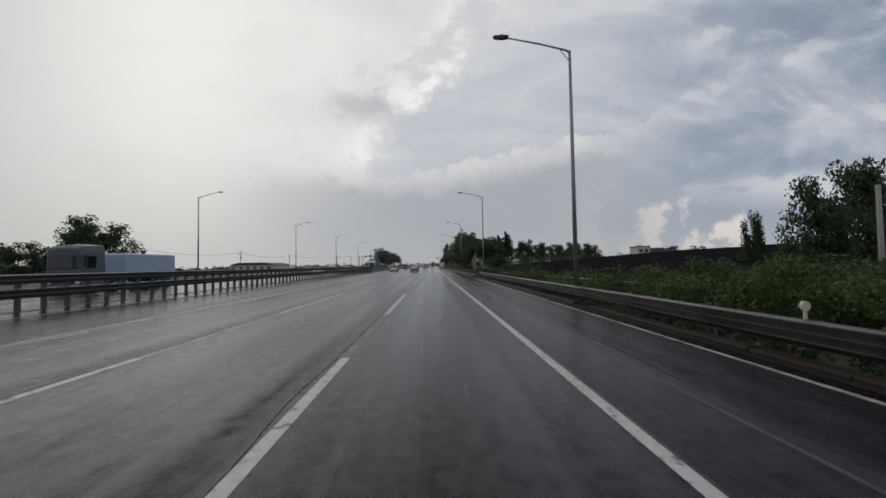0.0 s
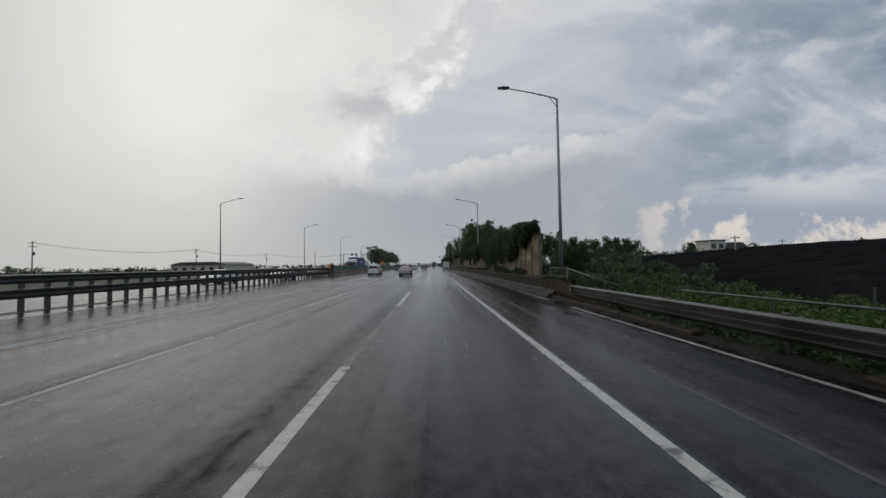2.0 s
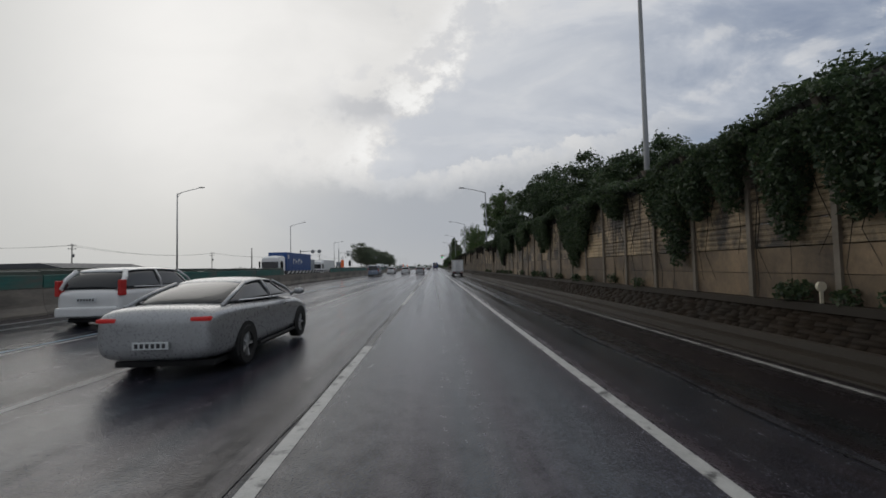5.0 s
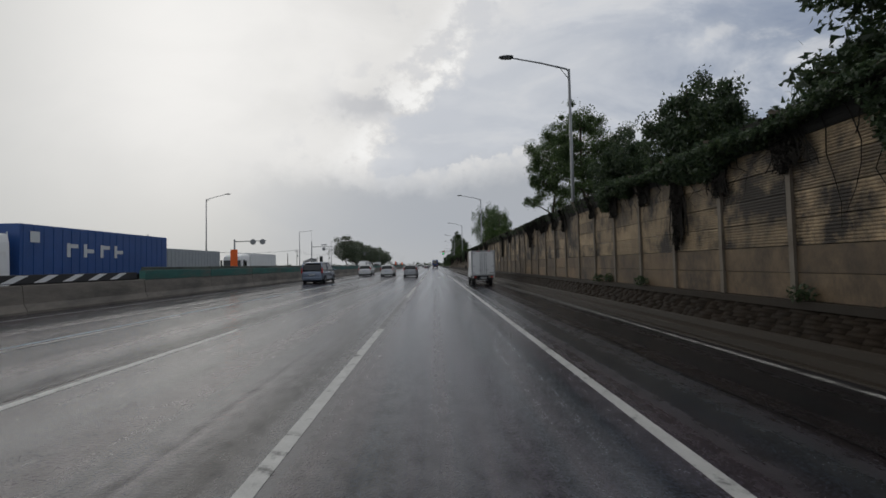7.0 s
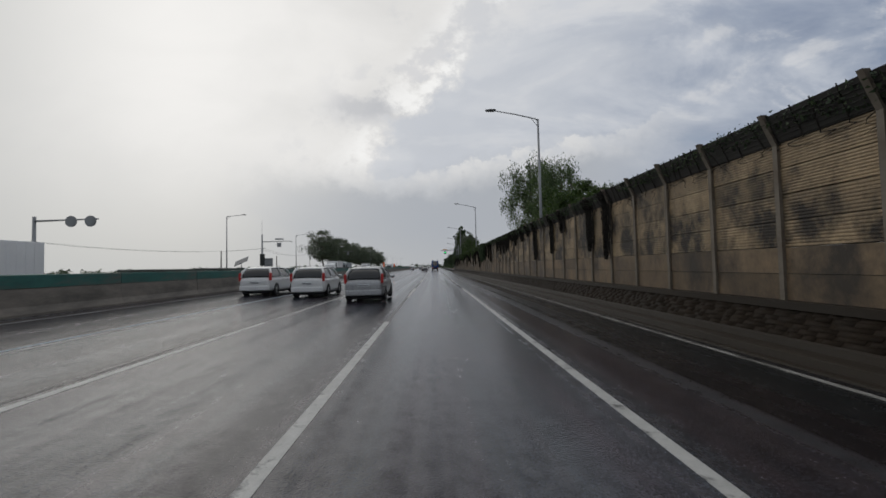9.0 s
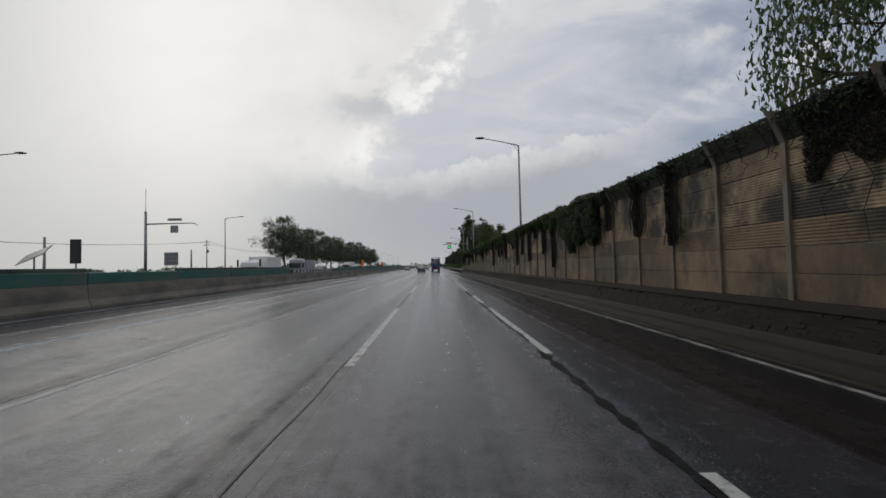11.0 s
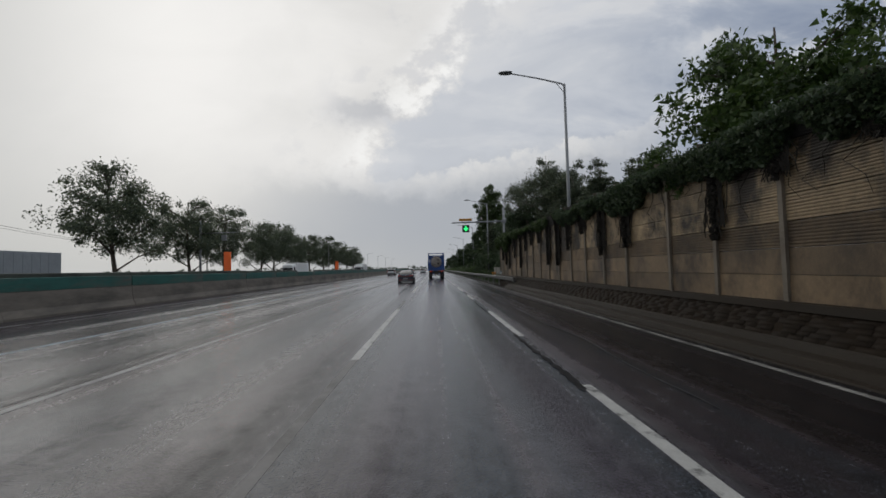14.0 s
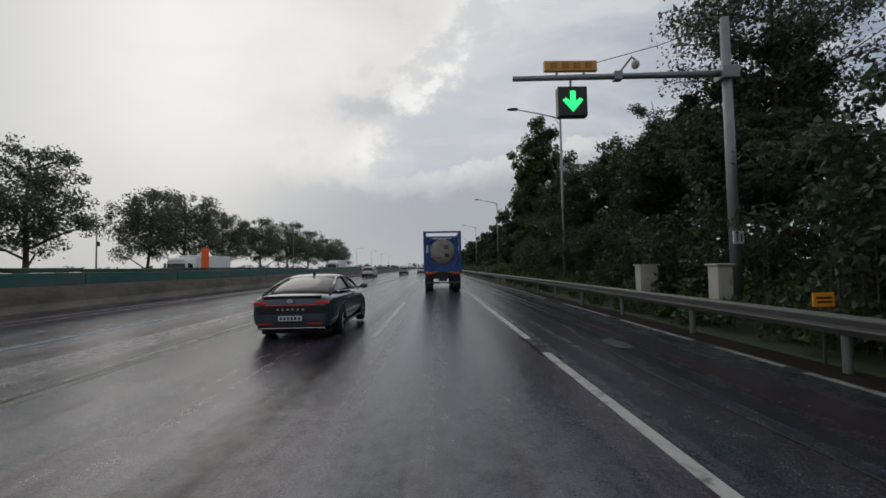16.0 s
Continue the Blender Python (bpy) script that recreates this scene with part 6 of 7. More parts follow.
# ---- vehicles ----
def wheel(parent, x, y, r, w, side, rim_mat="rim", spokes=5, dual=False):
    """Tyre with a dished spoked rim; side is +1 or -1, outwards."""
    bm = bmesh.new()
    prof = [(0.0, r * 0.62), (0.0, r * 0.93), (0.03, r), (w - 0.03, r), (w, r * 0.93), (w, r * 0.62)]
    rings = []
    n = 28
    for k in range(n):
        a = 2 * math.pi * k / n
        rings.append([bm.verts.new((-side * px, pr * math.cos(a), pr * math.sin(a))) for px, pr in prof])
    for k in range(n):
        a, b = rings[k], rings[(k + 1) % n]
        for i in range(len(prof)):
            bm.faces.new((a[i], a[(i + 1) % len(prof)], b[(i + 1) % len(prof)], b[i]))
    wh = part("wheel", bm, "tyre", parent, "wet black tyre")
    wh.matrix_basis = Matrix.Translation((x, y, r))
    bm = bmesh.new()
    disc(bm, (-side * 0.05, 0, 0), (1, 0, 0), r * 0.16, 0.06, 14)
    for k in range(spokes):
        a = 2 * math.pi * k / spokes
        c, s = math.cos(a), math.sin(a)
        q = [(0.1, -0.045), (0.62, -0.065), (0.62, 0.065), (0.1, 0.045)]
        fr = [bm.verts.new((-side * 0.02, r * (u * c - v * s), r * (u * s + v * c))) for u, v in q]
        bk = [bm.verts.new((-side * 0.07, r * (u * c - v * s), r * (u * s + v * c))) for u, v in q]
        bm.faces.new(fr)
        bm.faces.new(bk[::-1])
        for i in range(4):
            bm.faces.new((fr[i], fr[(i + 1) % 4], bk[(i + 1) % 4], bk[i]))
    part("rim", bm, rim_mat, wh)
    bm = bmesh.new()
    disc(bm, (-side * 0.10, 0, 0), (1, 0, 0), r * 0.63, 0.03, 24)
    part("hub_back", bm, "under", wh)
    return wh


def arch(parent, x, y, r, side):
    bm = bmesh.new()
    n, rows = 30, []
    for k in range(n + 1):
        a = math.pi * (-0.12 + 1.24 * k / n)
        rows.append([bm.verts.new((x + dx, y + q * r * math.cos(a), r + q * r * math.sin(a))) for dx, q in ((-0.02, 0.86), (0.02, 0.86), (0.02, 1.17), (-0.02, 1.17))])
    for a, b in zip(rows, rows[1:]):
        for i in range(4):
            bm.faces.new((a[i], a[(i + 1) % 4], b[(i + 1) % 4], b[i]))
    return part("wheel_arch", bm, "under", parent)


def body_ring(w, zb, zt, crown=0.03, belt=None, tuck=0.94):
    mid = zb + (zt - zb) * 0.45
    return [(0, zb), (w * 0.80, zb), (w * 0.97, zb + 0.09), (w, mid), (w * 0.985, zt - 0.16), (w * tuck, zt - 0.03), (w * 0.6, zt + crown * 0.6), (0, zt + crown)]


def cabin_ring(w0, z0, w1, z1):
    return [(0, z0), (w0, z0), (w0 * 0.985, z0 + 0.06), (w1 + (w0 - w1) * 0.25, z0 + (z1 - z0) * 0.75), (w1, z1 - 0.03), (w1 * 0.7, z1 + 0.015), (0, z1 + 0.03)]


def plate(parent, x, y, z, w=0.52, h=0.11, bars=True):
    bm = bmesh.new()
    box(bm, x - w / 2, x + w / 2, y - 0.015, y + 0.01, z - h / 2, z + h / 2, 0.004)
    p = part("licence_plate", bm, "plate", parent, "white plate with plain dark bars")
    for k in range(6):
        cx = x - w * 0.38 + k * w * 0.152
        b = bmesh.new()
        box(b, cx - w * 0.045, cx + w * 0.045, y - 0.019, y - 0.012, z - h * 0.3, z + h * 0.3)
        part("plate_bar", b, "ink", p)
    return p


def simple(parent, name, mat, x0, x1, y0, y1, z0, z1, bevel=0.01, label=""):
    bm = bmesh.new()
    box(bm, x0, x1, y0, y1, z0, z1, bevel)
    return part(name, bm, mat, parent, label)


def car(name, label, at, paint, L=4.9, W=1.86, Hh=1.45, deck=1.06, hood=0.98, cab=(0.55, 1.75, 2.95, 3.75), r=0.335, axles=(1.05, 3.9), hatch=False, tumble=0.66, detail=True, turn=0.0, group="", lights="red_lens"):
    """A passenger car, its tail at y = 0; cab: foot of rear glass, roof's back, roof's front, foot of windscreen."""
    c = thing(name, label, "car", at, group, turn)
    w = W / 2
    bm = bmesh.new()
    loft(bm, [(0.0, body_ring(w * 0.86, 0.36, deck - 0.12)), (0.10, body_ring(w * 0.95, 0.27, deck - 0.03)), (0.40, body_ring(w * 0.99, 0.23, deck)), (axles[0], body_ring(w, 0.22, deck)), (L * 0.5, body_ring(w * 0.985, 0.22, (deck + hood) / 2)), (cab[3], body_ring(w * 0.99, 0.22, hood)), (axles[1], body_ring(w, 0.22, hood - 0.03)), (L - 0.35, body_ring(w * 0.96, 0.24, hood - 0.16)), (L - 0.08, body_ring(w * 0.86, 0.28, hood - 0.30)), (L, body_ring(w * 0.74, 0.34, hood - 0.42))])
    body = rounded(part("body", bm, paint, c, smooth=True))
    w0, w1 = w * (0.885 if not hatch else 0.95), w * tumble
    zb = deck - 0.04
    bm = bmesh.new()
    if hatch:
        st = [(cab[0], cabin_ring(w0 * 0.94, zb, w1 * 1.02, zb + 0.10)), (cab[0] + 0.16, cabin_ring(w0 * 0.98, zb, w1 * 1.05, zb + (Hh - zb) * 0.6))]
    else:
        st = [(cab[0], cabin_ring(w0 * 0.86, zb, w1 * 0.95, zb + 0.07)), (cab[0] + 0.45 * (cab[1] - cab[0]), cabin_ring(w0 * 0.97, zb, w1, zb + (Hh - zb) * 0.58))]
    st += [(cab[1], cabin_ring(w0, zb, w1, Hh - 0.05)), ((cab[1] + cab[2]) / 2, cabin_ring(w0, zb, w1, Hh - 0.03)), (cab[2], cabin_ring(w0, zb, w1 * 0.98, Hh - 0.06)), ((cab[2] + cab[3]) / 2, cabin_ring(w0 * 0.99, zb, w1 * 0.98, zb + (Hh - zb) * 0.55)), (cab[3], cabin_ring(w0 * 0.95, zb - 0.02, w1 * 0.95, zb + 0.05))]
    loft(bm, st)
    rounded(part("glasshouse", bm, "glass", c, "dark tinted windows", smooth=True), 2)
    # roof skin and pillars in body colour
    bm = bmesh.new()
    def roof_ring(k, z):
        return [(0, z - 0.06), (w1 * k * 0.9, z - 0.07), (w1 * k + 0.035, z - 0.06), (w1 * k + 0.03, z - 0.015), (w1 * k * 0.7, z + 0.02), (0, z + 0.03)]
    loft(bm, [(cab[1] - 0.18, roof_ring(0.98, Hh - 0.09)), (cab[1] + 0.1, roof_ring(1.0, Hh - 0.02)), ((cab[1] + cab[2]) / 2, roof_ring(1.0, Hh)), (cab[2] - 0.1, roof_ring(1.0, Hh - 0.03)), (cab[2] + 0.12, roof_ring(0.98, Hh - 0.10))])
    rounded(part("roof", bm, paint, c, smooth=True), 2)
    for s in (-1, 1):
        for a, b, rad in (((cab[0] + 0.02, w0 * 0.93, zb + 0.02), (cab[1] - 0.1, w1 + 0.005, Hh - 0.08), 0.035 if not hatch else 0.07), ((cab[3] - 0.02, w0 * 0.97, zb), (cab[2] + 0.05, w1, Hh - 0.09), 0.035), (((cab[1] + cab[2]) / 2 + 0.05, w0 * 0.985, zb), ((cab[1] + cab[2]) / 2, w1 + 0.02, Hh - 0.06), 0.03)):
            bm = bmesh.new()
            mid = ((a[0] + b[0]) / 2, (a[1] + b[1]) / 2 + (0.05 if hatch else 0.02), (a[2] + b[2]) / 2 + 0.02)
            tube(bm, [(s * p[1], p[0], p[2]) for p in (a, mid, b)], rad, 8)
            part("pillar", bm, paint, c, smooth=True)
        if detail:
            bm = bmesh.new()
            pts = [(s * (w0 + 0.005), cab[0] + 0.45, zb + 0.07), (s * (w0 + 0.015), L * 0.42, zb + 0.04), (s * (w0 + 0.005), cab[3] - 0.15, zb + 0.03)]
            tube(bm, pts, 0.014, 6)
            part("window_trim", bm, "chrome", c, "thin chrome window trim")
            for y in (L * 0.36, L * 0.56):
                simple(c, "door_handle", "chrome", s * (w + 0.005) - 0.02, s * (w + 0.005) + 0.02, y, y + 0.2, deck - 0.2, deck - 0.17, 0.008)
            bm = bmesh.new()
            bmesh.ops.create_icosphere(bm, subdivisions=2, radius=0.11, matrix=Matrix.Translation((s * (w + 0.10), cab[3] - 0.25, zb + 0.08)) @ Matrix.Diagonal((1.1, 0.6, 0.75, 1)))
            tube(bm, [(s * (w0 - 0.02), cab[3] - 0.22, zb + 0.03), (s * (w + 0.08), cab[3] - 0.25, zb + 0.06)], 0.025, 6)
            part("wing_mirror", bm, paint, c, smooth=True)
            bm = bmesh.new()
            tube(bm, [(s * (w - 0.005), axles[0] + 0.5, 0.27), (s * (w + 0.0), axles[1] - 0.5, 0.27)], 0.03, 6)
            part("sill_trim", bm, "chrome" if detail == 2 else "under", c)
        for y in axles:
            arch(c, s * (w - 0.02), y, r, s)
            wheel(c, s * (w + 0.012), y, r, 0.22, s)
        z = deck - 0.24
        if hatch:
            simple(c, "tail_light", lights, s * w * 0.915 - 0.055, s * w * 0.915 + 0.055, 0.03, 0.24, z + 0.04, z + 0.48, 0.03)
        else:
            simple(c, "tail_light", lights, min(s * w * 0.58, s * w * 0.89), max(s * w * 0.58, s * w * 0.89), 0.012, 0.28, z + 0.035, z + 0.10, 0.025)
    if detail == 2:
        simple(c, "light_bar", lights, -w * 0.62, w * 0.62, -0.022, 0.05, deck - 0.235, deck - 0.215, 0.005, "thin red light bar across the tail")
        simple(c, "tail_panel", "under", -w * 0.80, w * 0.80, -0.012, 0.06, deck - 0.41, deck - 0.24, 0.02)
        simple(c, "spoiler_lip", "under", -w * 0.7, w * 0.7, 0.02, 0.16, deck - 0.06, deck - 0.025, 0.012)
        simple(c, "rear_diffuser", "under", -w * 0.78, w * 0.78, -0.02, 0.2, 0.27, 0.42, 0.03)
        simple(c, "bumper_trim", "chrome", -w * 0.82, w * 0.82, -0.035, 0.0, 0.30, 0.318, 0.004)
        for s in (-1, 1):
            simple(c, "bumper_reflector", "red_lens", s * 0.55 - 0.16, s * 0.55 + 0.16, -0.03, 0.0, 0.385, 0.42, 0.006)
        bm = bmesh.new()
        disc(bm, (0, -0.02, deck - 0.13), (0, 1, 0), 0.075, 0.02, 24)
        for v in bm.verts:
            v.co.z = deck - 0.13 + (v.co.z - deck + 0.13) * 0.62
        part("badge", bm, "chrome", c, "small oval chrome badge")
        for k in range(6):
            simple(c, "letter_bar", "chrome", -0.30 + k * 0.11, -0.25 + k * 0.11, -0.02, 0.0, deck - 0.335, deck - 0.305, 0.002)
        bm = bmesh.new()
        loft(bm, [(cab[1] + 0.05, [(0, Hh - 0.03), (0.035, Hh - 0.03), (0.012, Hh + 0.08), (0, Hh + 0.085)]), (cab[1] + 0.24, [(0, Hh - 0.03), (0.03, Hh - 0.03), (0.01, Hh - 0.0), (0, Hh + 0.005)])])
        part("shark_fin", bm, "under", c)
    elif hatch:
        simple(c, "rear_bumper", "under" if detail is False else paint, -w * 0.9, w * 0.9, -0.05, 0.2, 0.32, 0.58, 0.05)
    plate(c, 0, -0.03, 0.52 if not hatch else 0.78)
    simple(c, "underside", "under", -w * 0.82, w * 0.82, 0.3, L - 0.3, 0.14, 0.24, 0.03)
    return c


car("sedan", "dark navy sedan with a red light bar and chrome trim", (-3.2, 311.3, road_z(-3.2)), "navy", deck=1.03, hood=0.95, cab=(0.42, 1.75, 2.75, 3.7), detail=2, lights="brake")
car("passenger_van", "silver-blue passenger van with dark tinted windows", (-10.8, 167.6, road_z(-10.8)), "silver", L=5.15, W=1.92, Hh=1.92, deck=1.12, hood=1.1, cab=(0.05, 0.40, 3.55, 4.45), r=0.34, axles=(0.95, 4.15), hatch=True, tumble=0.80)
car("sedan", "silver grey sedan driving in the rain", (-4.2, 100.0, road_z(-4.2)), "grey_car", cab=(0.5, 1.7, 2.9, 3.7), group="cars ahead", lights="brake")
car("sport_utility_car", "white sport utility car in the bus lane", (-9.6, 105.5, road_z(-9.6)), "white_car", L=4.6, W=1.87, Hh=1.66, deck=1.08, hood=1.08, cab=(0.08, 0.6, 2.9, 3.6), axles=(0.9, 3.65), hatch=True, tumble=0.72, group="cars ahead")
for x, y, paint, lab in ((-3.3, 187.5, "grey_car", "silver sport utility car ahead in the rain"), (-6.8, 190.5, "white_car", "white sport utility car ahead in the rain"), (-10.2, 192.0, "white_car", "white sport utility car ahead in the bus lane"), (-10.3, 366, "white_car", "white sport utility car far ahead"), (-6.9, 392, "grey_car", "silver sport utility car far ahead"), (-3.4, 402, "white_car", "white sport utility car far ahead")):
    car("sport_utility_car", lab, (x, y, road_z(x)), paint, L=4.6, W=1.87, Hh=1.66, deck=1.08, hood=1.08, cab=(0.08, 0.6, 2.9, 3.6), axles=(0.9, 3.65), hatch=True, tumble=0.72, detail=y < 200, group="cars far ahead")
for x, y, paint, lab in ((-18.2, 92, "grey_car", "silver sedan on the opposite carriageway"), (-21.8, 84, "white_car", "white sedan on the opposite carriageway"), (-18.6, 108, "navy", "dark sedan on the opposite carriageway"), (-18.4, 180, "white_car", "white sedan beyond the median barrier"), (-18.6, 330, "grey_car", "grey sedan beyond the median barrier"), (-18.4, 236, "white_car", "pale sedan beyond the median barrier"), (-20, 11, "white_car", "white sedan behind the median rail")):
    car("sedan", lab, (x, y, road_z(x)), paint, cab=(0.5, 1.7, 2.9, 3.7), detail=False, turn=180, group="oncoming cars")

# white box truck
bt = thing("box_truck", "small white box truck with steel-framed rear doors", "truck", (3.85, 163.8, road_z(3.85)))
bw = 0.90
simple(bt, "cargo_box", "white_paint", -bw, bw, 0.04, 3.12, 0.80, 2.78, 0.02, "plain white insulated box")
for s in (-1, 1):
    simple(bt, "corner_post", "steel", s * bw - 0.055 - 0.012 * s, s * bw + 0.055 - 0.012 * s, -0.015, 0.06, 0.78, 2.80, 0.01)
    d = simple(bt, "rear_door", "white_paint", min(s * 0.045, s * (bw - 0.07)), max(s * 0.045, s * (bw - 0.07)), 0.005, 0.05, 0.90, 2.68, 0.006)
    for z in (1.02, 1.55, 2.55):
        simple(d, "hinge", "steel", s * (bw - 0.13) - 0.09, s * (bw - 0.13) + 0.09, -0.03, 0.006, z - 0.025, z + 0.025, 0.006)
    for off in (0.10, 0.24):
        bm = bmesh.new()
        tube(bm, [(s * off, -0.025, 0.93), (s * off, -0.025, 2.65)], 0.014, 8)
        part("lock_rod", bm, "steel", d)
        for z in (1.0, 1.7, 2.5):
            simple(d, "rod_guide", "steel", s * off - 0.035, s * off + 0.035, -0.04, 0.004, z - 0.02, z + 0.02, 0.004)
    simple(d, "latch", "steel", s * 0.28 - 0.16, s * 0.28 + 0.16, -0.05, 0.004, 1.24, 1.27, 0.006)
    simple(d, "latch_plate", "steel", s * 0.26 - 0.035, s * 0.26 + 0.035, -0.045, 0.003, 1.13, 1.27, 0.006)
    simple(bt, "tail_lamp", "red_lens", s * 0.66 - 0.09, s * 0.66 + 0.09, -0.03, 0.06, 0.62, 0.74, 0.02)
    simple(bt, "reverse_lamp", "white_lens", s * 0.82 - 0.06, s * 0.82 + 0.06, -0.03, 0.06, 0.62, 0.74, 0.02)
    simple(bt, "marker_light", "red_lens", s * 0.42 - 0.17, s * 0.42 + 0.17, -0.02, 0.0, 2.71, 2.745, 0.005)
    simple(bt, "box_sill", "steel", s * bw - 0.02, s * bw + 0.02, 0.04, 3.12, 0.76, 0.82, 0.006)
    simple(bt, "roof_trim", "steel", s * bw - 0.02, s * bw + 0.02, 0.04, 3.12, 2.76, 2.80, 0.006)
simple(bt, "sill_frame", "steel", -bw, bw, -0.01, 0.05, 0.80, 0.90, 0.01)
simple(bt, "top_frame", "steel", -bw, bw, -0.01, 0.05, 2.68, 2.79, 0.01)
simple(bt, "bumper_bar", "under", -0.78, 0.78, -0.02, 0.12, 0.46, 0.60, 0.02)
simple(bt, "chassis", "under", -0.42, 0.42, 0.1, 4.6, 0.50, 0.78, 0.02)
simple(bt, "step_plate", "steel", -0.32, 0.32, -0.04, 0.05, 0.40, 0.45, 0.006)
simple(bt, "fuel_tank", "under", -0.82, -0.45, 1.7, 2.5, 0.42, 0.74, 0.05)
simple(bt, "mud_guard", "under", -0.84, -0.5, 0.65, 1.75, 0.70, 0.78, 0.02)
simple(bt, "logo_patch", "ink", 0.52, 0.72, -0.001, 0.004, 0.99, 1.03, 0.0005)
plate(bt, 0, -0.03, 0.62, 0.46, 0.14)
bm = bmesh.new()
loft(bm, [(3.22, [(0, 0.55), (0.80, 0.55), (0.84, 0.70), (0.84, 1.25), (0.80, 1.55), (0.72, 1.94), (0, 1.98)]), (3.9, [(0, 0.45), (0.80, 0.45), (0.85, 0.62), (0.85, 1.25), (0.80, 1.55), (0.71, 1.95), (0, 2.0)]), (4.45, [(0, 0.42), (0.80, 0.42), (0.85, 0.6), (0.85, 1.22), (0.79, 1.5), (0.68, 1.86), (0, 1.9)]), (4.85, [(0, 0.40), (0.78, 0.40), (0.84, 0.58), (0.83, 1.16), (0.76, 1.3), (0.70, 1.42), (0, 1.46)]), (5.05, [(0, 0.40), (0.70, 0.40), (0.78, 0.55), (0.76, 0.95), (0.70, 1.08), (0.6, 1.15), (0, 1.2)])])
cabp = rounded(part("cab", bm, "white_paint", bt, smooth=True))
for s in (-1, 1):
    bm = bmesh.new()
    pts = [(3.45, 1.27), (4.55, 1.27), (4.28, 1.80), (3.52, 1.82)]
    a = [bm.verts.new((s * (0.845 - 0.12 * (z - 1.27) / 0.55), y, z)) for y, z in pts]
    b = [bm.verts.new((s * (0.865 - 0.12 * (z - 1.27) / 0.55), y, z)) for y, z in pts]
    bm.faces.new(a[::-1])
    bm.faces.new(b)
    for i in range(4):
        bm.faces.new((a[i], a[(i + 1) % 4], b[(i + 1) % 4], b[i]))
    part("side_window", bm, "glass", cabp)
    simple(cabp, "door_handle", "under", s * 0.86 - 0.015, s * 0.86 + 0.015, 3.42, 3.50, 1.08, 1.22, 0.006)
    bm = bmesh.new()
    box(bm, s * 1.03 - 0.07, s * 1.03 + 0.07, 4.55, 4.62, 1.32, 1.60, 0.03)
    tube(bm, [(s * 0.82, 4.58, 1.35), (s * 1.03, 4.58, 1.42)], 0.02, 6)
    part("mirror", bm, "under", bt)
    arch(bt, s * 0.835, 3.95, 0.32, s)
    wheel(bt, s * 0.86, 3.95, 0.32, 0.2, s, "rim", 8)
    wheel(bt, s * 0.84, 1.18, 0.29, 0.3, s, "under", 6)
bm = bmesh.new()
loft(bm, [(3.25, [(0, 1.96), (0.62, 1.96), (0.66, 2.1), (0.5, 2.42), (0, 2.46)]), (3.7, [(0, 1.96), (0.55, 1.96), (0.58, 2.02), (0.4, 2.2), (0, 2.22)]), (4.0, [(0, 1.95), (0.4, 1.95), (0.4, 1.97), (0.3, 1.99), (0, 2.0)])])
rounded(part("roof_fairing", bm, "white_paint", bt, smooth=True))

# lead truck with a blue tank container
lt2 = thing("tank_container_truck", "articulated truck carrying a blue framed tank container", "truck", (0.52, 331.0, 0.0))
z0, z1, hw, L2 = 1.32, 4.12, 1.22, 6.06
for s in (-1, 1):
    for y in (0.06, L2 - 0.06):
        simple(lt2, "corner_post", "blue_frame", s * hw - 0.09, s * hw + 0.09, y - 0.09, y + 0.09, z0, z1, 0.015)
    simple(lt2, "top_rail", "blue_frame", s * hw - 0.06, s * hw + 0.06, 0.1, L2 - 0.1, z1 - 0.14, z1 - 0.02, 0.01)
    simple(lt2, "bottom_rail", "blue_frame", s * hw - 0.07, s * hw + 0.07, 0.1, L2 - 0.1, z0, z0 + 0.18, 0.01)
    for za, zb_ in ((z0 + 0.95, z0 + 0.15), (z1 - 1.0, z1 - 0.35)):
        bm = bmesh.new()
        tube(bm, [(s * 1.15, 0.08, za), (s * 0.62, 0.1, zb_)], 0.06, 6)
        part("brace", bm, "blue_frame", lt2)
    simple(lt2, "side_plate", "blue_frame", s * 0.98 - 0.14, s * 0.98 + 0.14, 0.12, 0.2, z0 + 0.2, z1 - 0.45, 0.01)
    simple(lt2, "document_box", "plate", s * 1.05 - 0.07, s * 1.05 + 0.07, 0.06, 0.11, z0 + 1.3, z0 + 1.85, 0.01) if s < 0 else None
simple(lt2, "top_bar", "blue_frame", -hw, hw, 0.0, 0.1, z1 - 0.12, z1, 0.01)
simple(lt2, "second_bar", "blue_frame", -hw, hw, 0.02, 0.1, z1 - 0.48, z1 - 0.36, 0.01)
simple(lt2, "bottom_bar", "blue_frame", -hw, hw, 0.0, 0.12, z0, z0 + 0.3, 0.01)
simple(lt2, "end_plate", "blue_frame", -1.1, 1.1, 0.22, 0.28, z0 + 0.2, z1 - 0.5, 0.01)
bm = bmesh.new()
n = 40
rings = []
for y, r_ in ((0.02, 0.0), (0.03, 0.55), (0.08, 0.80), (0.2, 0.90), (0.5, 0.97), (5.5, 0.97), (5.9, 0.7)):
    rings.append([bm.verts.new((max(r_, 0.01) * math.cos(2 * math.pi * k / n), y, z0 + 1.38 + max(r_, 0.01) * math.sin(2 * math.pi * k / n))) for k in range(n)])
for a, b in zip(rings, rings[1:]):
    for k in range(n):
        bm.faces.new((a[k], a[(k + 1) % n], b[(k + 1) % n], b[k]))
tank = part("tank", bm, "tank", lt2, "dirty cream tank end", smooth=True)
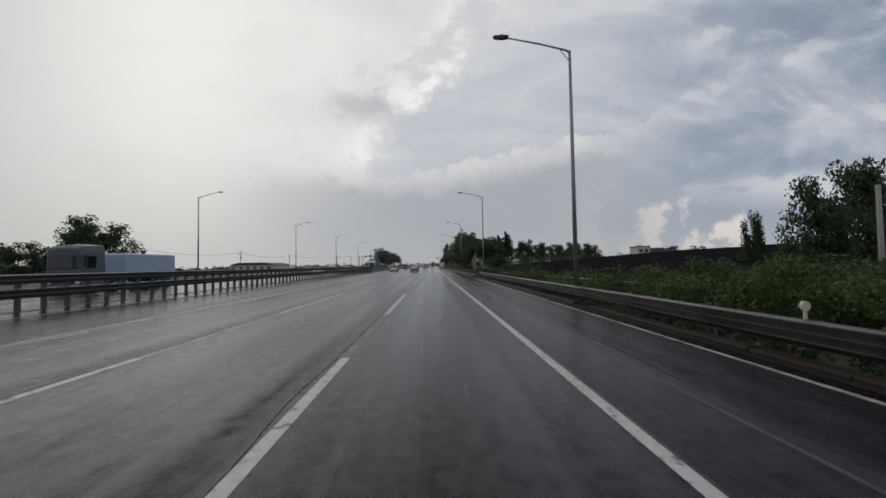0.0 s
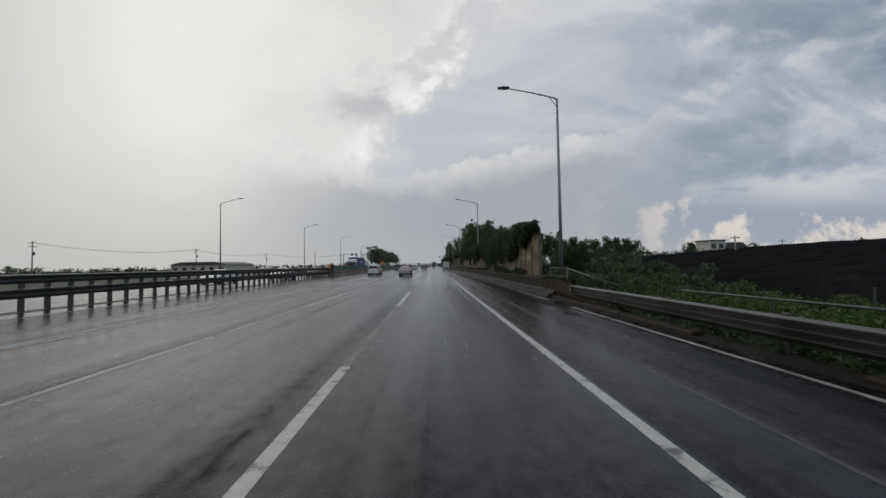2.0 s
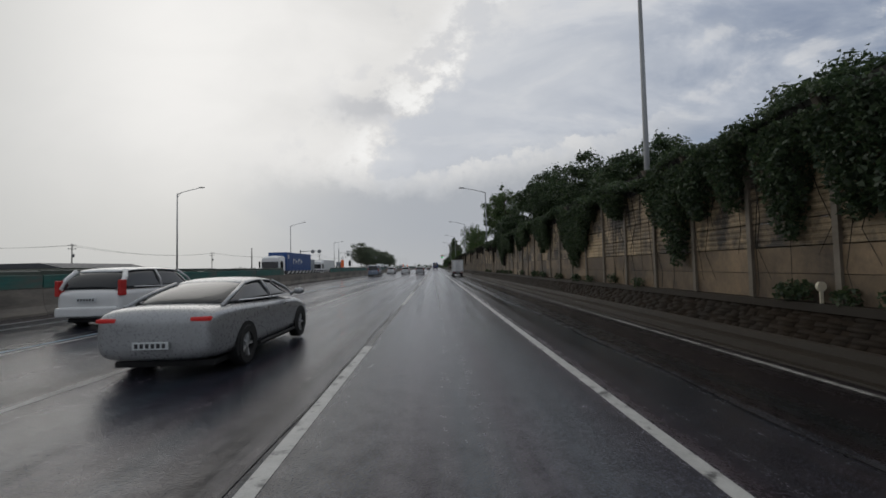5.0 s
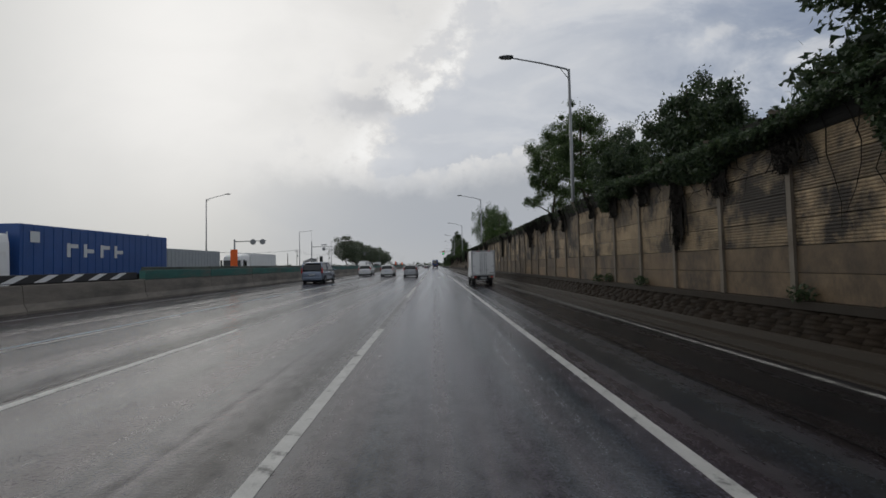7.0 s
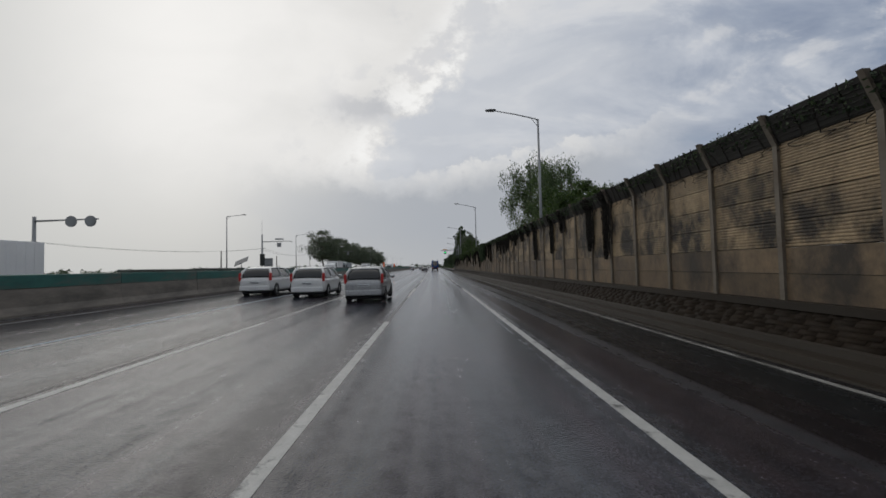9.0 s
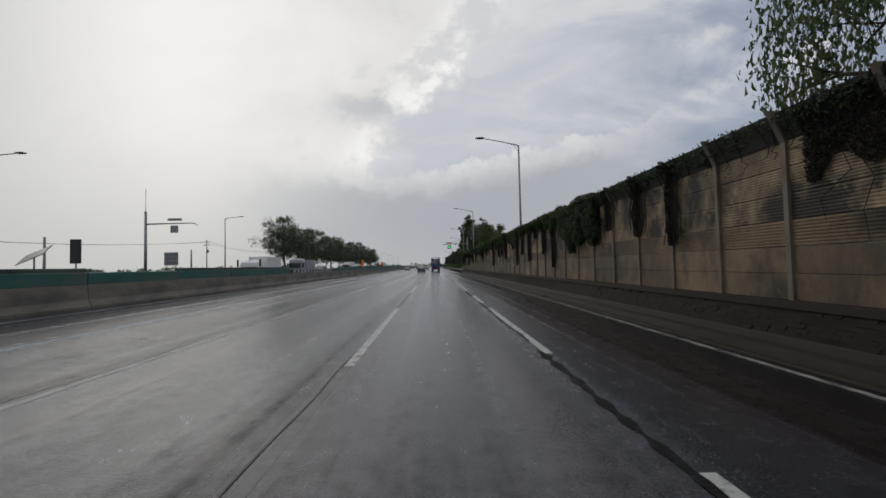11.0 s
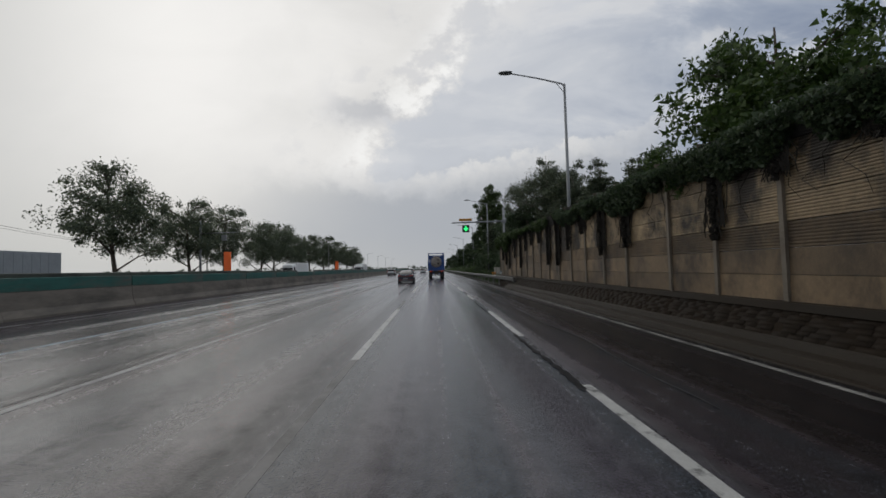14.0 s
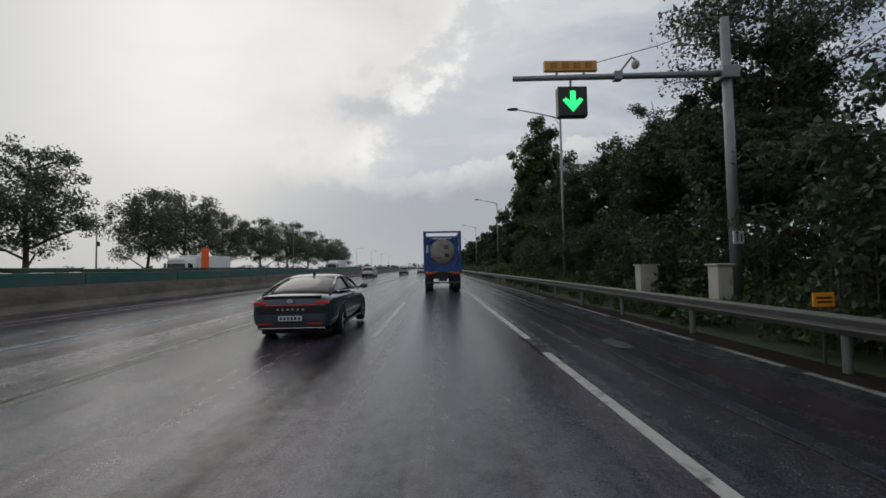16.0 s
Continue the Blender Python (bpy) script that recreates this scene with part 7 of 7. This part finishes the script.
for x, z, w_, h_ in ((0.24, 1.78, 0.36, 0.05), (0.24, 1.68, 0.36, 0.05), (0.24, 1.58, 0.30, 0.05), (0.3, 1.12, 0.26, 0.26), (-0.22, 0.95, 0.3, 0.06)):
    simple(tank, "placard", "cap" if h_ > 0.2 else "ink", x - w_ / 2, x + w_ / 2, -0.02, 0.03, z0 + z - h_ / 2 + 0.0, z0 + z + h_ / 2, 0.004)
simple(lt2, "chassis", "under", -0.5, 0.5, 0.0, 9.5, 0.85, 1.28, 0.02)
simple(lt2, "rear_beam", "under", -1.2, 1.2, -0.05, 0.12, 0.95, 1.30, 0.02)
for s in (-1, 1):
    simple(lt2, "tail_light", "brake", s * 0.92 - 0.24, s * 0.92 + 0.24, -0.08, 0.0, 1.14, 1.25, 0.02)
    simple(lt2, "reflector_tape", "amber_sign", s * 0.75 - 0.4, s * 0.75 + 0.4, -0.062, -0.048, 1.265, 1.295, 0.002)
    simple(lt2, "mud_flap", "under", s * 0.95 - 0.28, s * 0.95 + 0.28, 0.1, 0.13, 0.25, 0.95, 0.005)
    for y in (0.85, 2.15, 6.6, 9.0):
        wheel(lt2, s * 1.24, y, 0.5, 0.55, s, "under", 8)
simple(lt2, "bumper", "rail_dark", -1.1, 1.1, -0.06, 0.04, 0.50, 0.62, 0.02)
simple(lt2, "spare_plate", "cap", -0.28, 0.28, -0.08, -0.04, 0.66, 1.10, 0.02)
plate(lt2, 0, -0.07, 0.56, 0.44, 0.12)
simple(lt2, "cab", "blue_frame", -1.24, 1.24, 7.4, 9.7, 0.6, 3.4, 0.12)
for s in (-1, 1):
    simple(lt2, "mirror", "under", s * 1.42 - 0.08, s * 1.42 + 0.08, 9.2, 9.4, 2.3, 3.0, 0.03)


# ---- oncoming lorries beyond the median; their fronts face -y ----
def lorry(label, x, y, load, length, z_low, z_top, cab_mat, w=2.45, cab_h=3.4, marks=False):
    z = road_z(x)
    t = thing("lorry", label, "truck", (x, y, z), "oncoming lorries")
    bm = bmesh.new()
    loft(bm, [(0.0, [(0, 0.5), (w * 0.46, 0.5), (w * 0.49, 0.7), (w * 0.48, 1.7), (w * 0.45, cab_h - 0.7), (w * 0.40, cab_h - 0.3), (0, cab_h - 0.25)]), (0.35, [(0, 0.45), (w * 0.48, 0.45), (w * 0.5, 0.7), (w * 0.5, 1.7), (w * 0.48, cab_h - 0.5), (w * 0.44, cab_h - 0.1), (0, cab_h)]), (2.0, [(0, 0.45), (w * 0.48, 0.45), (w * 0.5, 0.7), (w * 0.5, 1.7), (w * 0.48, cab_h - 0.4), (w * 0.44, cab_h), (0, cab_h + 0.1)]), (2.2, [(0, 0.6), (w * 0.47, 0.6), (w * 0.49, 0.8), (w * 0.49, 1.7), (w * 0.47, cab_h - 0.4), (w * 0.43, cab_h), (0, cab_h + 0.1)])])
    cb = part("cab", bm, cab_mat, t)
    edge = cb.modifiers.new("edge", "BEVEL")
    edge.width, edge.segments = 0.07, 3
    simple(cb, "windscreen", "glass", -w * 0.43, w * 0.43, -0.03, 0.15, 1.75, cab_h - 0.75, 0.04)
    simple(cb, "grille", "under", -w * 0.36, w * 0.36, -0.04, 0.1, 0.8, 1.5, 0.03)
    for s in (-1, 1):
        simple(cb, "side_window", "glass", s * w * 0.5 - 0.03, s * w * 0.5 + 0.01, 0.4, 1.3, 1.8, cab_h - 0.8, 0.02)
        simple(cb, "headlight", "white_lens", s * w * 0.40 - 0.14, s * w * 0.40 + 0.14, -0.04, 0.1, 0.72, 0.95, 0.02)
        simple(t, "mirror", "under", s * (w / 2 + 0.18) - 0.09, s * (w / 2 + 0.18) + 0.09, 0.1, 0.25, 1.9, 2.7, 0.03)
        for yy in (1.1, 3.2, 2.6 + length - 1.0, 2.6 + length - 2.3):
            wheel(t, s * (w / 2 - 0.02), yy, 0.48, 0.5, s, "rim", 8)
    simple(t, "chassis", "under", -0.45, 0.45, 1.5, 2.6 + length, 0.75, z_low, 0.02)
    if load == "tank":
        body = simple(t, "tank_box", "pale_blue", -w / 2, w / 2, 4.3, 2.6 + length, z_low, z_top, 0.16, "pale blue squared tank")
        for yy in (5.6, 8.0):
            bm = bmesh.new()
            disc(bm, (0, yy, z_top + 0.14), (0, 0, 1), 0.16, 0.34, 14)
            disc(bm, (0, yy, z_top + 0.30), (0, 0, 1), 0.26, 0.10, 14)
            part("hatch", bm, "ink", body)
        simple(t, "fifth_wheel", "under", -0.9, 0.9, 2.3, 4.2, 1.0, 1.35, 0.05)
    else:
        body = simple(t, "load_box", load, -w / 2, w / 2, 2.6, 2.6 + length, z_low, z_top, 0.03)
        for k in range(int(length / 0.55)):
            for s in (-1, 1):
                simple(body, "rib", load, s * w / 2 - 0.02, s * w / 2 + 0.02, 2.75 + k * 0.55, 2.98 + k * 0.55, z_low + 0.1, z_top - 0.1, 0.008)
        if marks:
            for k, (yy, hh) in enumerate(((5.2, 0.75), (6.3, 0.75), (7.5, 0.75), (8.6, 0.75))):
                simple(body, "mark", "plate", w / 2 + 0.02, w / 2 + 0.03, yy, yy + 0.22, z_low + 1.0, z_low + 1.0 + hh, 0.002)
                simple(body, "mark", "plate", w / 2 + 0.02, w / 2 + 0.03, yy + 0.22, yy + 0.72, z_low + 1.0 + (0.25 if k % 2 else 0.5), z_low + 1.22 + (0.25 if k % 2 else 0.5), 0.002)
            simple(body, "logo_patch", "plate", w / 2 + 0.02, w / 2 + 0.03, 3.1, 3.6, z_top - 0.9, z_top - 0.35, 0.002)
            for yy in (-0.55, 0.62):
                simple(body, "mark", "plate", yy - 0.03, yy + 0.03, 2.57, 2.605, z_low + 1.2, z_top - 0.4, 0.002)
    return t


lorry("dark slate tractor hauling a pale blue squared tank", -25.2, 29.5, "tank", 8.0, 1.25, 2.95, "dark_cab", cab_h=3.45)
lorry("white tractor hauling a blue shipping container", -21.3, 148.6, "container", 11.2, 1.35, 3.95, "white_paint", marks=True)
lorry("grey box trailer on the opposite carriageway", -25.0, 164.0, "truck_grey", 11.0, 1.2, 3.55, "white_paint")
lorry("white box lorry further off on the opposite carriageway", -25.0, 183.0, "white_paint", 8.5, 1.2, 3.6, "white_paint")
lorry("white lorry with a pale box", -21.3, 254.5, "white_paint", 4.8, 1.1, 3.1, "white_paint", w=2.2, cab_h=2.6)
lorry("white box lorry beside the far row of trees", -30.5, 352.0, "white_paint", 8.0, 1.2, 3.7, "white_paint")
lorry("white box lorry far along the opposite carriageway", -25.0, 404.0, "white_paint", 8.5, 1.2, 3.7, "white_paint")
lorry("dark grey tipper lorry", -25.0, 282.0, "truck_grey", 6.0, 1.2, 3.2, "truck_grey")
